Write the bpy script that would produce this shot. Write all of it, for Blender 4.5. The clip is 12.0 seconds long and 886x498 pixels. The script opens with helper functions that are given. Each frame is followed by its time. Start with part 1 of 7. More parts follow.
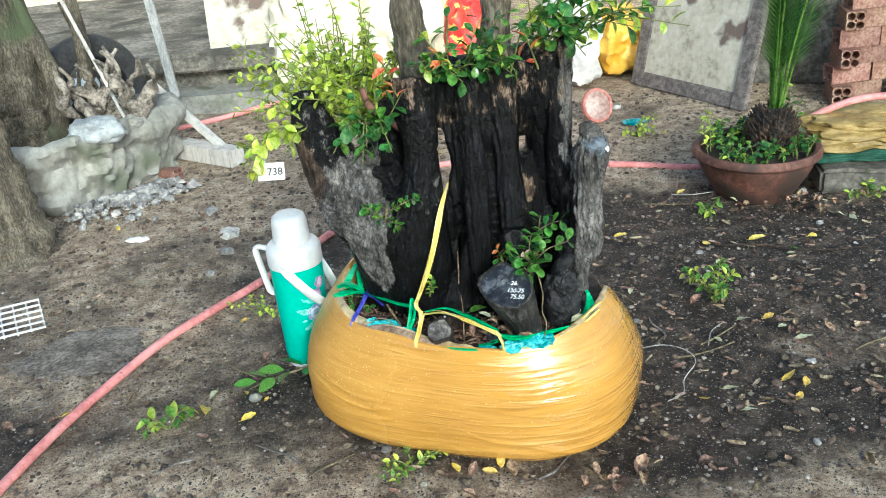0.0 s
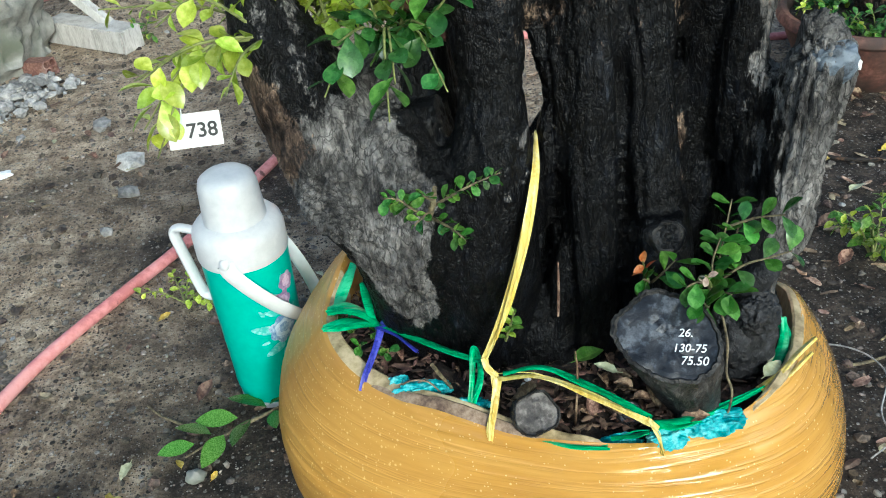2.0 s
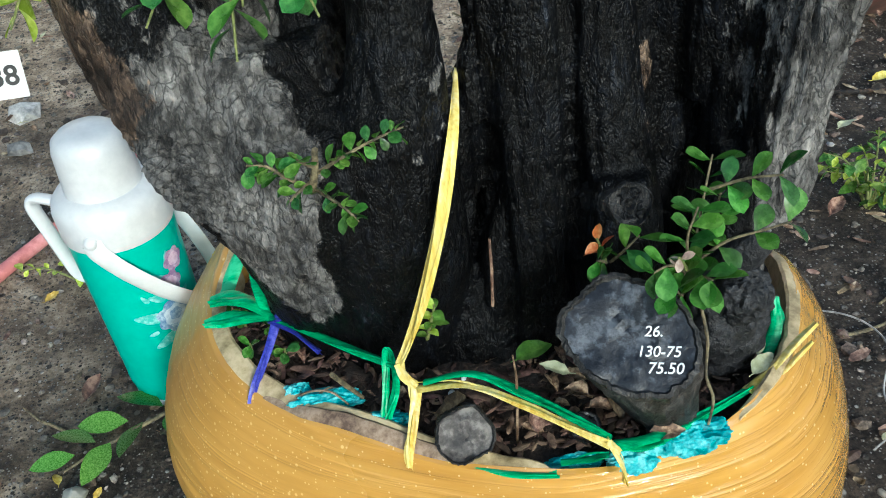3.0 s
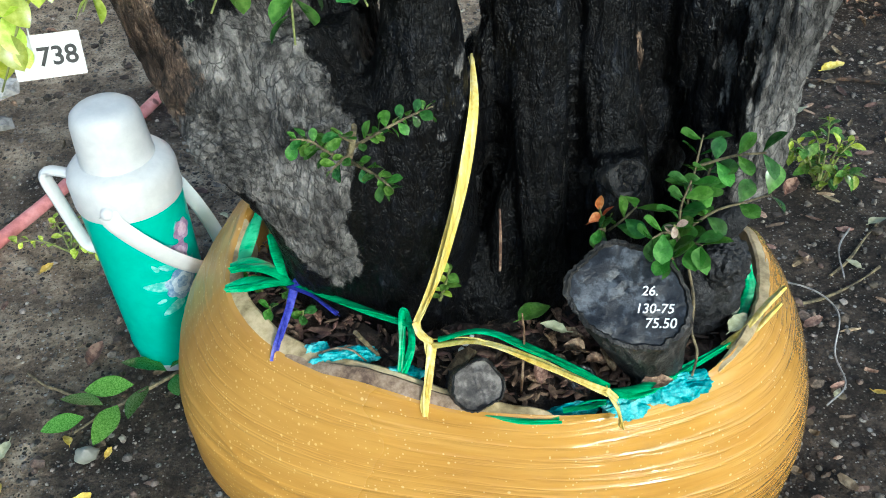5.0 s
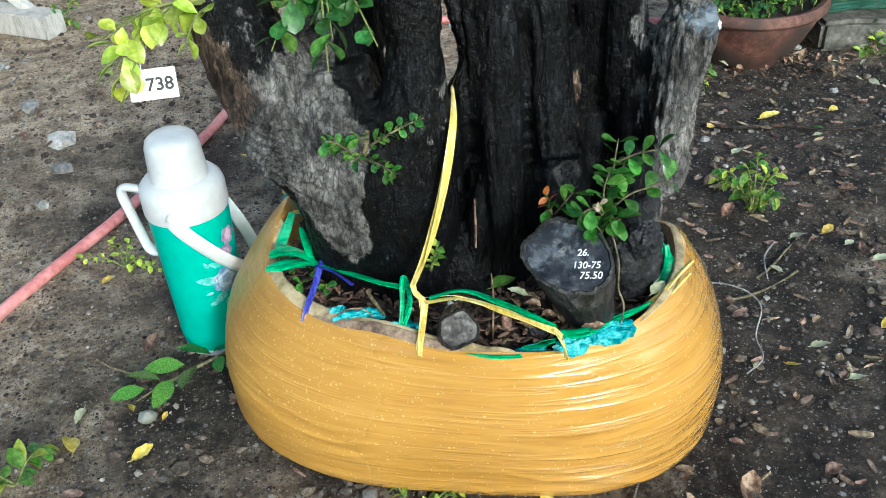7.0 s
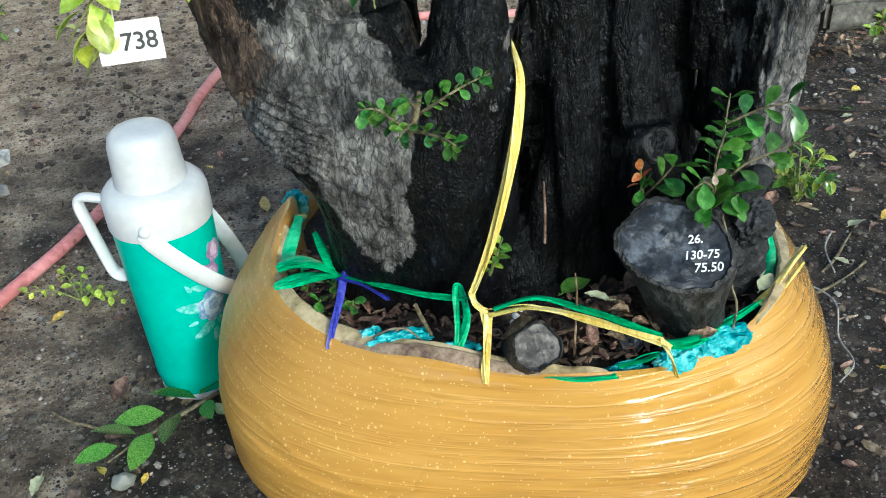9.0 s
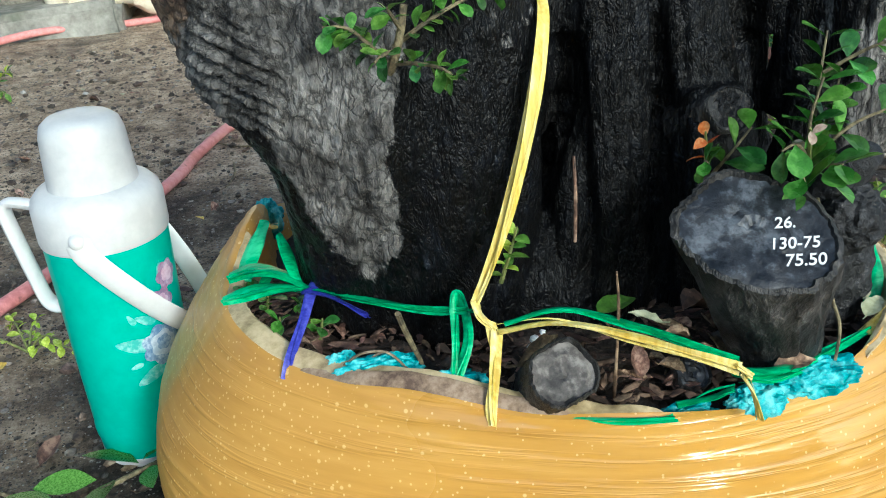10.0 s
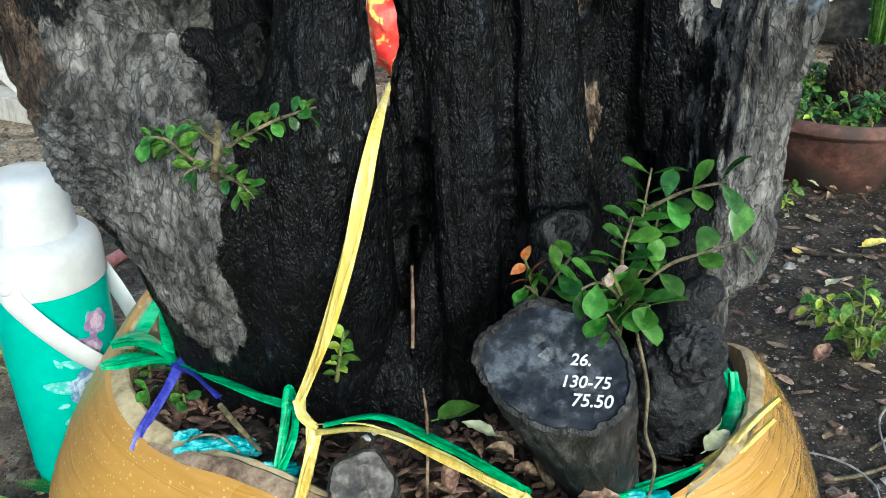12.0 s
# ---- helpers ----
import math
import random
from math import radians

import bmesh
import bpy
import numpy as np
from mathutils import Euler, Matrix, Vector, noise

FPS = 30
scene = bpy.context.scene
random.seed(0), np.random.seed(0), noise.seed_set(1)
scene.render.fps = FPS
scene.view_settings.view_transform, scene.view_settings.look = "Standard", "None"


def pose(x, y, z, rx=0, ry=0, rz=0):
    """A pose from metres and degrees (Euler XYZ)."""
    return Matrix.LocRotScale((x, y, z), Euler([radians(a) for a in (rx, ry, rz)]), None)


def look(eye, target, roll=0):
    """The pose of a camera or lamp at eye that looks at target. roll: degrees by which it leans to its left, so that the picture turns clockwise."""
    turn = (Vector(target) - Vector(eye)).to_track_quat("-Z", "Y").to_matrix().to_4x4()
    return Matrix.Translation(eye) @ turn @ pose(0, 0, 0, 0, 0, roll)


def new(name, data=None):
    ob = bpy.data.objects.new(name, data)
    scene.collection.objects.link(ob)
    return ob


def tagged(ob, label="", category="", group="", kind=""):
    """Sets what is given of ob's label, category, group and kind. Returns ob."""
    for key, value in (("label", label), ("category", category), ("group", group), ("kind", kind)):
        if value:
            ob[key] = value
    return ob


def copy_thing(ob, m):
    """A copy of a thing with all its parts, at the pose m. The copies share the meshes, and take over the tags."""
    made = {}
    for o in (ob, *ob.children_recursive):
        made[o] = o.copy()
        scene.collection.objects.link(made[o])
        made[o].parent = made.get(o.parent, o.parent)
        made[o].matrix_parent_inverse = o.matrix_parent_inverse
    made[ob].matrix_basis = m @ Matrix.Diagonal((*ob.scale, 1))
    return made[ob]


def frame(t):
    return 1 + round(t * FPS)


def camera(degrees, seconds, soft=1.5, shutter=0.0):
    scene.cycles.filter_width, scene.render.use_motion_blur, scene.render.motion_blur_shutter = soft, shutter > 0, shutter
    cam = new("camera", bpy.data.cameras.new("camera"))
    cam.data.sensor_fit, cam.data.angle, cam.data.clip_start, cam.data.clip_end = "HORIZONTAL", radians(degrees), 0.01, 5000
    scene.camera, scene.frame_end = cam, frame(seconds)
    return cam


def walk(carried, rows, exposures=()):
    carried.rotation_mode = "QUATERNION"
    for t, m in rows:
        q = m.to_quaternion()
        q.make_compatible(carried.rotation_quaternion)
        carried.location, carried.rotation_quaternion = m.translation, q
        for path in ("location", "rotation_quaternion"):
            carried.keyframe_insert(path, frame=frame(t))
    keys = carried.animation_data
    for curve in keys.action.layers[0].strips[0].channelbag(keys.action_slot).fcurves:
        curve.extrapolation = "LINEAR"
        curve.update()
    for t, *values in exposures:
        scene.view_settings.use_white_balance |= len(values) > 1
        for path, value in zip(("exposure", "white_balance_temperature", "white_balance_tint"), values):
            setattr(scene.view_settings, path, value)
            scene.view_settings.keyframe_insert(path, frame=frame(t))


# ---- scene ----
cam = camera(52.4, 12.0, soft=1.0)
PATH = [
    (0, (0.002, -0.005, 1.261), (-0.07, 1.81, 0.422), -5.3),
    (0.5, (-0.088, 0.228, 1.222), (-0.106, 2.026, 0.346), -7.1),
    (1, (-0.11, 0.521, 1.153), (-0.136, 2.273, 0.189), -8.2),
    (1.5, (-0.153, 0.735, 1.101), (-0.178, 2.429, 0.037), -7.7),
    (2, (-0.203, 0.914, 1.063), (-0.136, 2.553, -0.081), -5.7),
    (2.5, (-0.172, 1.03, 1.022), (-0.024, 2.637, -0.158), -5.6),
    (3, (-0.124, 1.121, 0.947), (-0.015, 2.673, -0.309), -6.3),
    (3.2, (-0.106, 1.143, 0.921), (-0.012, 2.667, -0.37), -6.3),
    (4.8, (-0.191, 1.081, 0.984), (-0.002, 2.575, -0.332), -4.5),
    (5, (-0.201, 1.059, 0.993), (0.027, 2.568, -0.3), -3.1),
    (5.5, (-0.242, 1.005, 1.022), (0.045, 2.538, -0.231), -1.4),
    (6, (-0.256, 0.945, 1.021), (0.005, 2.462, -0.257), -1.7),
    (6.5, (-0.244, 0.841, 1.05), (-0.008, 2.361, -0.229), -2.2),
    (7, (-0.238, 0.746, 1.091), (0.009, 2.356, -0.07), -3.4),
    (7.2, (-0.239, 0.731, 1.097), (0.022, 2.357, -0.038), -3.7),
    (8.8, (-0.323, 0.932, 0.964), (0.027, 2.544, -0.167), -4.1),
    (9, (-0.341, 0.968, 0.923), (0.048, 2.58, -0.195), -3.6),
    (9.5, (-0.317, 1.046, 0.741), (0.098, 2.736, -0.245), -2.9),
    (10, (-0.281, 1.109, 0.699), (0.081, 2.865, -0.187), -3.3),
    (10.5, (-0.245, 1.117, 0.695), (0.047, 2.901, -0.162), -3.0),
    (11, (-0.198, 1.109, 0.708), (0.0, 2.901, -0.158), -2.7),
    (11.5, (-0.119, 1.101, 0.731), (0.047, 2.901, -0.124), -2.4),
    (12, (-0.061, 1.089, 0.763), (0.075, 2.897, -0.082), -1.6),
]
walk(cam, [(t, look(eye, target, roll)) for t, eye, target, roll in PATH], exposures=[(0.0, 0.90, 5460, -3), (1.0, 0.88, 5460, -3), (2.5, 0.64, 5420, -3), (4.8, 0.71, 5400, -3), (7.0, 0.82, 5400, -3), (9.5, 0.71, 5400, -3), (12.0, 0.75, 5460, -3)])

# ---------------------------------------------------------------- light
world = bpy.data.worlds.new("sky")
scene.world = world
world.use_nodes = True
wn = world.node_tree
SUN_EL, SUN_AZ = 24.0, 164.0
sky = wn.nodes.new("ShaderNodeTexSky")
sky.sky_type = "NISHITA"
sky.sun_disc = False
sky.sun_elevation, sky.sun_rotation = radians(SUN_EL), radians(SUN_AZ)
sky.dust_density, sky.air_density = 4.0, 1.2
wn.nodes["Background"].inputs["Strength"].default_value = 0.14
wn.links.new(sky.outputs["Color"], wn.nodes["Background"].inputs["Color"])
sun = new("sun", bpy.data.lights.new("sun", "SUN"))
sun.data.energy, sun.data.angle, sun.data.color = 1.45, radians(10), (1.0, 0.985, 0.95)
SUN_DIR = Vector((math.sin(radians(SUN_AZ)) * math.cos(radians(SUN_EL)), math.cos(radians(SUN_AZ)) * math.cos(radians(SUN_EL)), math.sin(radians(SUN_EL))))
sun.matrix_world = Matrix.Translation((0, 0, 6)) @ SUN_DIR.to_track_quat("Z", "Y").to_matrix().to_4x4()

# ---------------------------------------------------------------- materials


def surface(name, stops, scale=8.0, fine=60.0, stretch=(1, 1, 1), rough=(0.6, 0.9), bump=0.3, depth=0.004, metal=0.0,
            coat=0.0, vary=0.0, trans=0.0, sub=0.0, spots=None, spec=0.5, mix=0.45, island=False):
    """A procedural surface: a ramp of colours over two scales of noise, relief, wear spots and a shift from piece to piece."""
    m = bpy.data.materials.new(name)
    m.use_nodes = True
    nt = m.node_tree
    nd, ln = nt.nodes, nt.links
    bs = nd["Principled BSDF"]
    co = nd.new("ShaderNodeTexCoord")
    mp = nd.new("ShaderNodeMapping")
    mp.inputs["Scale"].default_value = stretch
    ln.new(co.outputs["Object"], mp.inputs["Vector"])
    n1 = nd.new("ShaderNodeTexNoise")
    n1.inputs["Scale"].default_value, n1.inputs["Detail"].default_value, n1.inputs["Roughness"].default_value = scale, 6.0, 0.6
    n2 = nd.new("ShaderNodeTexNoise")
    n2.inputs["Scale"].default_value, n2.inputs["Detail"].default_value, n2.inputs["Roughness"].default_value = fine, 4.0, 0.65
    for n in (n1, n2):
        ln.new(mp.outputs["Vector"], n.inputs["Vector"])
    mx = nd.new("ShaderNodeMix")
    mx.data_type = "FLOAT"
    mx.inputs["Factor"].default_value = mix
    ln.new(n1.outputs["Fac"], mx.inputs["A"])
    ln.new(n2.outputs["Fac"], mx.inputs["B"])
    ramp = nd.new("ShaderNodeValToRGB")
    el = ramp.color_ramp.elements
    while len(el) < len(stops):
        el.new(0.5)
    for e, (p, c) in zip(el, stops):
        e.position, e.color = p, (*c, 1)
    gain = nd.new("ShaderNodeMapRange")
    gain.inputs["From Min"].default_value, gain.inputs["From Max"].default_value = 0.36, 0.64
    gain.inputs["To Min"].default_value, gain.inputs["To Max"].default_value = 0.2, 0.8
    ln.new(mx.outputs["Result"], gain.inputs["Value"])
    ln.new(gain.outputs["Result"], ramp.inputs["Fac"])
    colour = ramp.outputs["Color"]
    if spots:
        sc, lo, hi, col = spots
        n3 = nd.new("ShaderNodeTexNoise")
        n3.inputs["Scale"].default_value, n3.inputs["Detail"].default_value = sc, 5.0
        ln.new(co.outputs["Object"], n3.inputs["Vector"])
        mr = nd.new("ShaderNodeMapRange")
        mr.inputs["From Min"].default_value, mr.inputs["From Max"].default_value = lo, hi
        ln.new(n3.outputs["Fac"], mr.inputs["Value"])
        m3 = nd.new("ShaderNodeMix")
        m3.data_type = "RGBA"
        m3.inputs["B"].default_value = (*col, 1)
        ln.new(mr.outputs["Result"], m3.inputs["Factor"])
        ln.new(colour, m3.inputs["A"])
        colour = m3.outputs["Result"]
    if vary:
        hs = nd.new("ShaderNodeHueSaturation")
        info = nd.new("ShaderNodeNewGeometry" if island else "ShaderNodeObjectInfo")
        rnd = info.outputs["Random Per Island"] if island else info.outputs["Random"]
        for sock, lo, hi, k in (("Value", 1 - vary, 1 + vary, 1.0), ("Hue", 0.5 - 0.05 * vary, 0.5 + 0.05 * vary, 7.31)):
            mul = nd.new("ShaderNodeMath")
            mul.operation = "MULTIPLY"
            mul.inputs[1].default_value = k
            ln.new(rnd, mul.inputs[0])
            fr = nd.new("ShaderNodeMath")
            fr.operation = "FRACT"
            ln.new(mul.outputs[0], fr.inputs[0])
            mr = nd.new("ShaderNodeMapRange")
            mr.inputs["To Min"].default_value, mr.inputs["To Max"].default_value = lo, hi
            ln.new(fr.outputs[0], mr.inputs["Value"])
            ln.new(mr.outputs["Result"], hs.inputs[sock])
        ln.new(colour, hs.inputs["Color"])
        colour = hs.outputs["Color"]
    ln.new(colour, bs.inputs["Base Color"])
    rr = nd.new("ShaderNodeMapRange")
    rr.inputs["From Min"].default_value, rr.inputs["From Max"].default_value = 0.3, 0.7
    rr.inputs["To Min"].default_value, rr.inputs["To Max"].default_value = rough
    ln.new(n1.outputs["Fac"], rr.inputs["Value"])
    ln.new(rr.outputs["Result"], bs.inputs["Roughness"])
    bs.inputs["Metallic"].default_value = metal
    bs.inputs["Specular IOR Level"].default_value = spec
    bs.inputs["Coat Weight"].default_value = coat
    bs.inputs["Coat Roughness"].default_value = 0.07
    bs.inputs["Transmission Weight"].default_value = trans
    if sub:
        bs.inputs["Subsurface Weight"].default_value = sub
        bs.inputs["Subsurface Radius"].default_value = (0.006, 0.006, 0.003)
        bs.inputs["Subsurface Scale"].default_value = 0.5
    if bump:
        bp = nd.new("ShaderNodeBump")
        bp.inputs["Strength"].default_value, bp.inputs["Distance"].default_value = bump, depth
        ln.new(mx.outputs["Result"], bp.inputs["Height"])
        ln.new(bp.outputs["Normal"], bs.inputs["Normal"])
    return m


def leafy(name, dark, mid, pale):
    """A thin leaf: pale midrib, slight gloss, light through the blade."""
    m = surface(name, [(0.3, dark), (0.5, mid), (0.72, pale)], 30, 140, rough=(0.2, 0.38), bump=0.15, depth=0.001, vary=0.35)
    nt = m.node_tree
    bs = nt.nodes["Principled BSDF"]
    out = nt.nodes["Material Output"]
    tr = nt.nodes.new("ShaderNodeBsdfTranslucent")
    add = nt.nodes.new("ShaderNodeMixShader")
    add.inputs["Fac"].default_value = 0.3
    nt.links.new(bs.inputs["Base Color"].links[0].from_socket, tr.inputs["Color"])
    nt.links.new(bs.outputs[0], add.inputs[1])
    nt.links.new(tr.outputs[0], add.inputs[2])
    nt.links.new(add.outputs[0], out.inputs["Surface"])
    return m


POT_SOIL = surface("potting soil", [(0.35, (0.008, 0.006, 0.005)), (0.55, (0.03, 0.02, 0.014)), (0.75, (0.08, 0.05, 0.035))], 25, 160, bump=0.9, depth=0.01)
TAPE_OLD = surface("dull mustard tape", [(0.25, (0.16, 0.105, 0.03)), (0.5, (0.30, 0.21, 0.065)), (0.75, (0.44, 0.33, 0.13))], 9, 50, stretch=(1, 1, 4), rough=(0.3, 0.55), bump=0.8, depth=0.01)
TAPE_IN = surface("dull inner tape", [(0.3, (0.26, 0.19, 0.09)), (0.5, (0.48, 0.37, 0.2)), (0.7, (0.62, 0.5, 0.3))], 12, 80, rough=(0.25, 0.5), bump=0.4, coat=0.2)
CARD = surface("damp cardboard", [(0.3, (0.1, 0.06, 0.04)), (0.5, (0.25, 0.17, 0.11)), (0.7, (0.38, 0.28, 0.2))], 18, 120, bump=0.4)
WHITE = surface("white plastic", [(0.3, (0.58, 0.59, 0.60)), (0.7, (0.68, 0.685, 0.69))], 10, 60, rough=(0.28, 0.42), bump=0.05, sub=0.0)
TEAL = surface("teal plastic", [(0.3, (0.0, 0.42, 0.31)), (0.7, (0.0, 0.49, 0.37))], 8, 60, rough=(0.3, 0.42), bump=0.04)
ROSE = surface("printed rose", [(0.35, (0.28, 0.17, 0.31)), (0.55, (0.42, 0.30, 0.46)), (0.7, (0.55, 0.46, 0.6))], 60, 200, rough=(0.3, 0.45), bump=0.0)
ROSE_BLUE = surface("printed blue rose", [(0.35, (0.12, 0.22, 0.40)), (0.55, (0.28, 0.40, 0.55)), (0.7, (0.5, 0.62, 0.72))], 60, 200, rough=(0.3, 0.45), bump=0.0)
BLUE_PALE = surface("printed pale blue", [(0.35, (0.4, 0.5, 0.6)), (0.65, (0.6, 0.68, 0.74))], 60, 200, rough=(0.3, 0.45), bump=0.0)
ROSE_PALE = surface("printed pale rose", [(0.35, (0.55, 0.36, 0.5)), (0.65, (0.7, 0.55, 0.66))], 60, 200, rough=(0.3, 0.45), bump=0.0)
PRINT_LEAF = surface("printed leaf", [(0.4, (0.08, 0.50, 0.43)), (0.65, (0.30, 0.66, 0.60))], 60, 200, rough=(0.3, 0.45), bump=0.0)
HOSE = surface("pink hose", [(0.3, (0.52, 0.18, 0.17)), (0.5, (0.66, 0.26, 0.25)), (0.7, (0.72, 0.34, 0.32))], 6, 70, rough=(0.4, 0.6), bump=0.15, depth=0.002,
               spots=(40, 0.66, 0.74, (0.16, 0.06, 0.055)))
TERRA = surface("terracotta", [(0.3, (0.06, 0.024, 0.018)), (0.5, (0.13, 0.052, 0.037)), (0.7, (0.22, 0.105, 0.077))], 9, 60, rough=(0.55, 0.85), bump=0.3, spots=(5, 0.48, 0.62, (0.05, 0.032, 0.026)))
CEMENT = surface("weathered cement", [(0.2, (0.11, 0.11, 0.096)), (0.5, (0.27, 0.265, 0.235)), (0.8, (0.43, 0.42, 0.38))], 4, 45, rough=(0.7, 0.95), bump=0.5, depth=0.008, mix=0.3, spots=(6, 0.56, 0.68, (0.14, 0.15, 0.11)))
CEMENT_WET = surface("stained concrete", [(0.3, (0.060, 0.055, 0.046)), (0.5, (0.165, 0.152, 0.128)), (0.7, (0.33, 0.31, 0.27))], 4, 40, rough=(0.6, 0.95), bump=0.7, depth=0.015, spots=(3.5, 0.5, 0.62, (0.045, 0.043, 0.036)))
BRICK = surface("hollow brick", [(0.3, (0.14, 0.068, 0.048)), (0.5, (0.235, 0.125, 0.09)), (0.7, (0.34, 0.225, 0.175))], 9, 70, bump=0.35, vary=0.25)
OLD_WOOD = surface("grey old wood", [(0.3, (0.07, 0.06, 0.055)), (0.5, (0.15, 0.13, 0.12)), (0.7, (0.26, 0.235, 0.22))], 5, 40, stretch=(1, 8, 8), bump=0.4)
PALE_WOOD = surface("pale painted wood", [(0.3, (0.34, 0.32, 0.29)), (0.5, (0.5, 0.48, 0.45)), (0.7, (0.62, 0.6, 0.57))], 6, 50, stretch=(6, 6, 1), bump=0.25)
BOARD = surface("peeling white board", [(0.2, (0.28, 0.24, 0.18)), (0.4, (0.47, 0.44, 0.35)), (0.7, (0.60, 0.58, 0.49))], 5, 30, bump=0.3, spots=(5, 0.60, 0.66, (0.16, 0.12, 0.10)))
RUBBER = surface("tyre rubber", [(0.3, (0.015, 0.015, 0.016)), (0.7, (0.05, 0.05, 0.052))], 12, 60, bump=0.3)
CREAM = surface("cream plaster", [(0.3, (0.6, 0.5, 0.36)), (0.7, (0.82, 0.74, 0.6))], 2, 20, bump=0.2)
SACK = surface("cream sackcloth", [(0.3, (0.74, 0.66, 0.5)), (0.7, (0.85, 0.8, 0.68))], 6, 90, bump=0.4)
UNSEEN_WALL = surface("unseen dark wall", [(0.3, (0.04, 0.045, 0.03)), (0.7, (0.12, 0.12, 0.09))], 1, 9, bump=0.2)
RED = surface("red cloth", [(0.3, (0.55, 0.02, 0.02)), (0.5, (0.75, 0.05, 0.04)), (0.7, (0.8, 0.12, 0.06))], 7, 40, rough=(0.35, 0.6), bump=0.4, depth=0.01, spots=(22, 0.55, 0.60, (0.85, 0.55, 0.12)))
FADED_RED = surface("faded red plastic", [(0.3, (0.30, 0.085, 0.065)), (0.5, (0.42, 0.15, 0.12)), (0.7, (0.52, 0.27, 0.23))], 14, 60, rough=(0.45, 0.7), bump=0.2)
FADED_PINK = surface("dusty pink plastic", [(0.3, (0.26, 0.15, 0.125)), (0.5, (0.40, 0.28, 0.245)), (0.7, (0.52, 0.43, 0.39))], 10, 60, rough=(0.5, 0.75), bump=0.2)
STEEL = surface("dull galvanised steel", [(0.3, (0.24, 0.25, 0.26)), (0.5, (0.36, 0.375, 0.385)), (0.7, (0.48, 0.49, 0.50))], 9, 60, stretch=(3, 3, 1), rough=(0.35, 0.6), bump=0.15, metal=0.5)
BAG = surface("pale blue grey sheet", [(0.3, (0.22, 0.24, 0.25)), (0.5, (0.34, 0.365, 0.375)), (0.7, (0.46, 0.48, 0.49))], 9, 50, rough=(0.4, 0.65), bump=0.3)
YELLOW_CLOTH = surface("yellow cloth", [(0.3, (0.7, 0.35, 0.02)), (0.7, (0.8, 0.55, 0.1))], 7, 40, rough=(0.35, 0.6), bump=0.4)
WHITE_CLOTH = surface("white cloth", [(0.3, (0.55, 0.55, 0.55)), (0.7, (0.82, 0.82, 0.82))], 7, 50, rough=(0.5, 0.8), bump=0.4, depth=0.01)
BLUE_CLOTH = surface("pale blue plastic sheet", [(0.3, (0.3, 0.38, 0.45)), (0.7, (0.58, 0.64, 0.7))], 8, 50, rough=(0.4, 0.6), bump=0.4)
FILM = surface("grey plastic film", [(0.3, (0.03, 0.036, 0.045)), (0.7, (0.15, 0.18, 0.22))], 30, 120, rough=(0.35, 0.6), bump=0.5)
GREEN_CLOTH = surface("dark green net", [(0.3, (0.01, 0.05, 0.03)), (0.7, (0.03, 0.12, 0.08))], 12, 90, bump=0.5)
YEL_RAFFIA = surface("yellow raffia", [(0.25, (0.55, 0.37, 0.04)), (0.5, (0.76, 0.60, 0.16)), (0.75, (0.84, 0.74, 0.36))], 20, 220, stretch=(1, 1, 0.15), rough=(0.3, 0.5), bump=0.5, depth=0.002)
GRN_RAFFIA = surface("green raffia", [(0.3, (0.0, 0.20, 0.07)), (0.5, (0.008, 0.40, 0.14)), (0.7, (0.08, 0.56, 0.26))], 20, 220, stretch=(0.2, 1, 1), rough=(0.3, 0.5), bump=0.5, depth=0.002)
BLU_RAFFIA = surface("blue raffia", [(0.3, (0.012, 0.012, 0.15)), (0.5, (0.03, 0.035, 0.34)), (0.7, (0.08, 0.09, 0.46))], 20, 220, rough=(0.3, 0.5), bump=0.4, depth=0.002)
TURQ = surface("turquoise plastic rag", [(0.3, (0.0, 0.20, 0.22)), (0.5, (0.04, 0.42, 0.45)), (0.7, (0.2, 0.6, 0.6))], 30, 120, rough=(0.4, 0.7), bump=0.7, depth=0.006)
CUT_DARK = surface("blackened sawn wood", [(0.3, (0.006, 0.0065, 0.008)), (0.52, (0.020, 0.022, 0.028)), (0.75, (0.105, 0.115, 0.135))], 28, 150, rough=(0.25, 0.5), bump=0.7, depth=0.004, mix=0.4)
CUT_SIDE = surface("charred stub bark", [(0.3, (0.006, 0.0055, 0.0055)), (0.52, (0.024, 0.022, 0.021)), (0.75, (0.085, 0.079, 0.075))], 34, 140, stretch=(1, 1, 0.3), rough=(0.45, 0.75), bump=1.0, depth=0.012, mix=0.5)
BURL = surface("charred burl", [(0.3, (0.002, 0.002, 0.0025)), (0.55, (0.009, 0.009, 0.011)), (0.75, (0.05, 0.05, 0.055))], 40, 150, rough=(0.4, 0.7), bump=1.0, depth=0.010, mix=0.5)
CUT_GREY = surface("grey sawn wood", [(0.3, (0.020, 0.017, 0.016)), (0.5, (0.080, 0.070, 0.064)), (0.7, (0.23, 0.21, 0.19))], 22, 90, rough=(0.6, 0.9), bump=0.6, depth=0.004)
CHALK = surface("white paint pen", [(0.3, (0.75, 0.75, 0.75)), (0.7, (0.85, 0.85, 0.85))], 40, 200, bump=0.0)
INK = surface("black ink", [(0.3, (0.02, 0.02, 0.02)), (0.7, (0.05, 0.05, 0.05))], 40, 200, bump=0.0)
TWIG = surface("twig bark", [(0.3, (0.06, 0.05, 0.03)), (0.5, (0.14, 0.11, 0.06)), (0.7, (0.24, 0.2, 0.11))], 40, 160, bump=0.4)
GREEN_TWIG = surface("green twig", [(0.3, (0.1, 0.12, 0.03)), (0.7, (0.24, 0.26, 0.08))], 40, 160, bump=0.3)
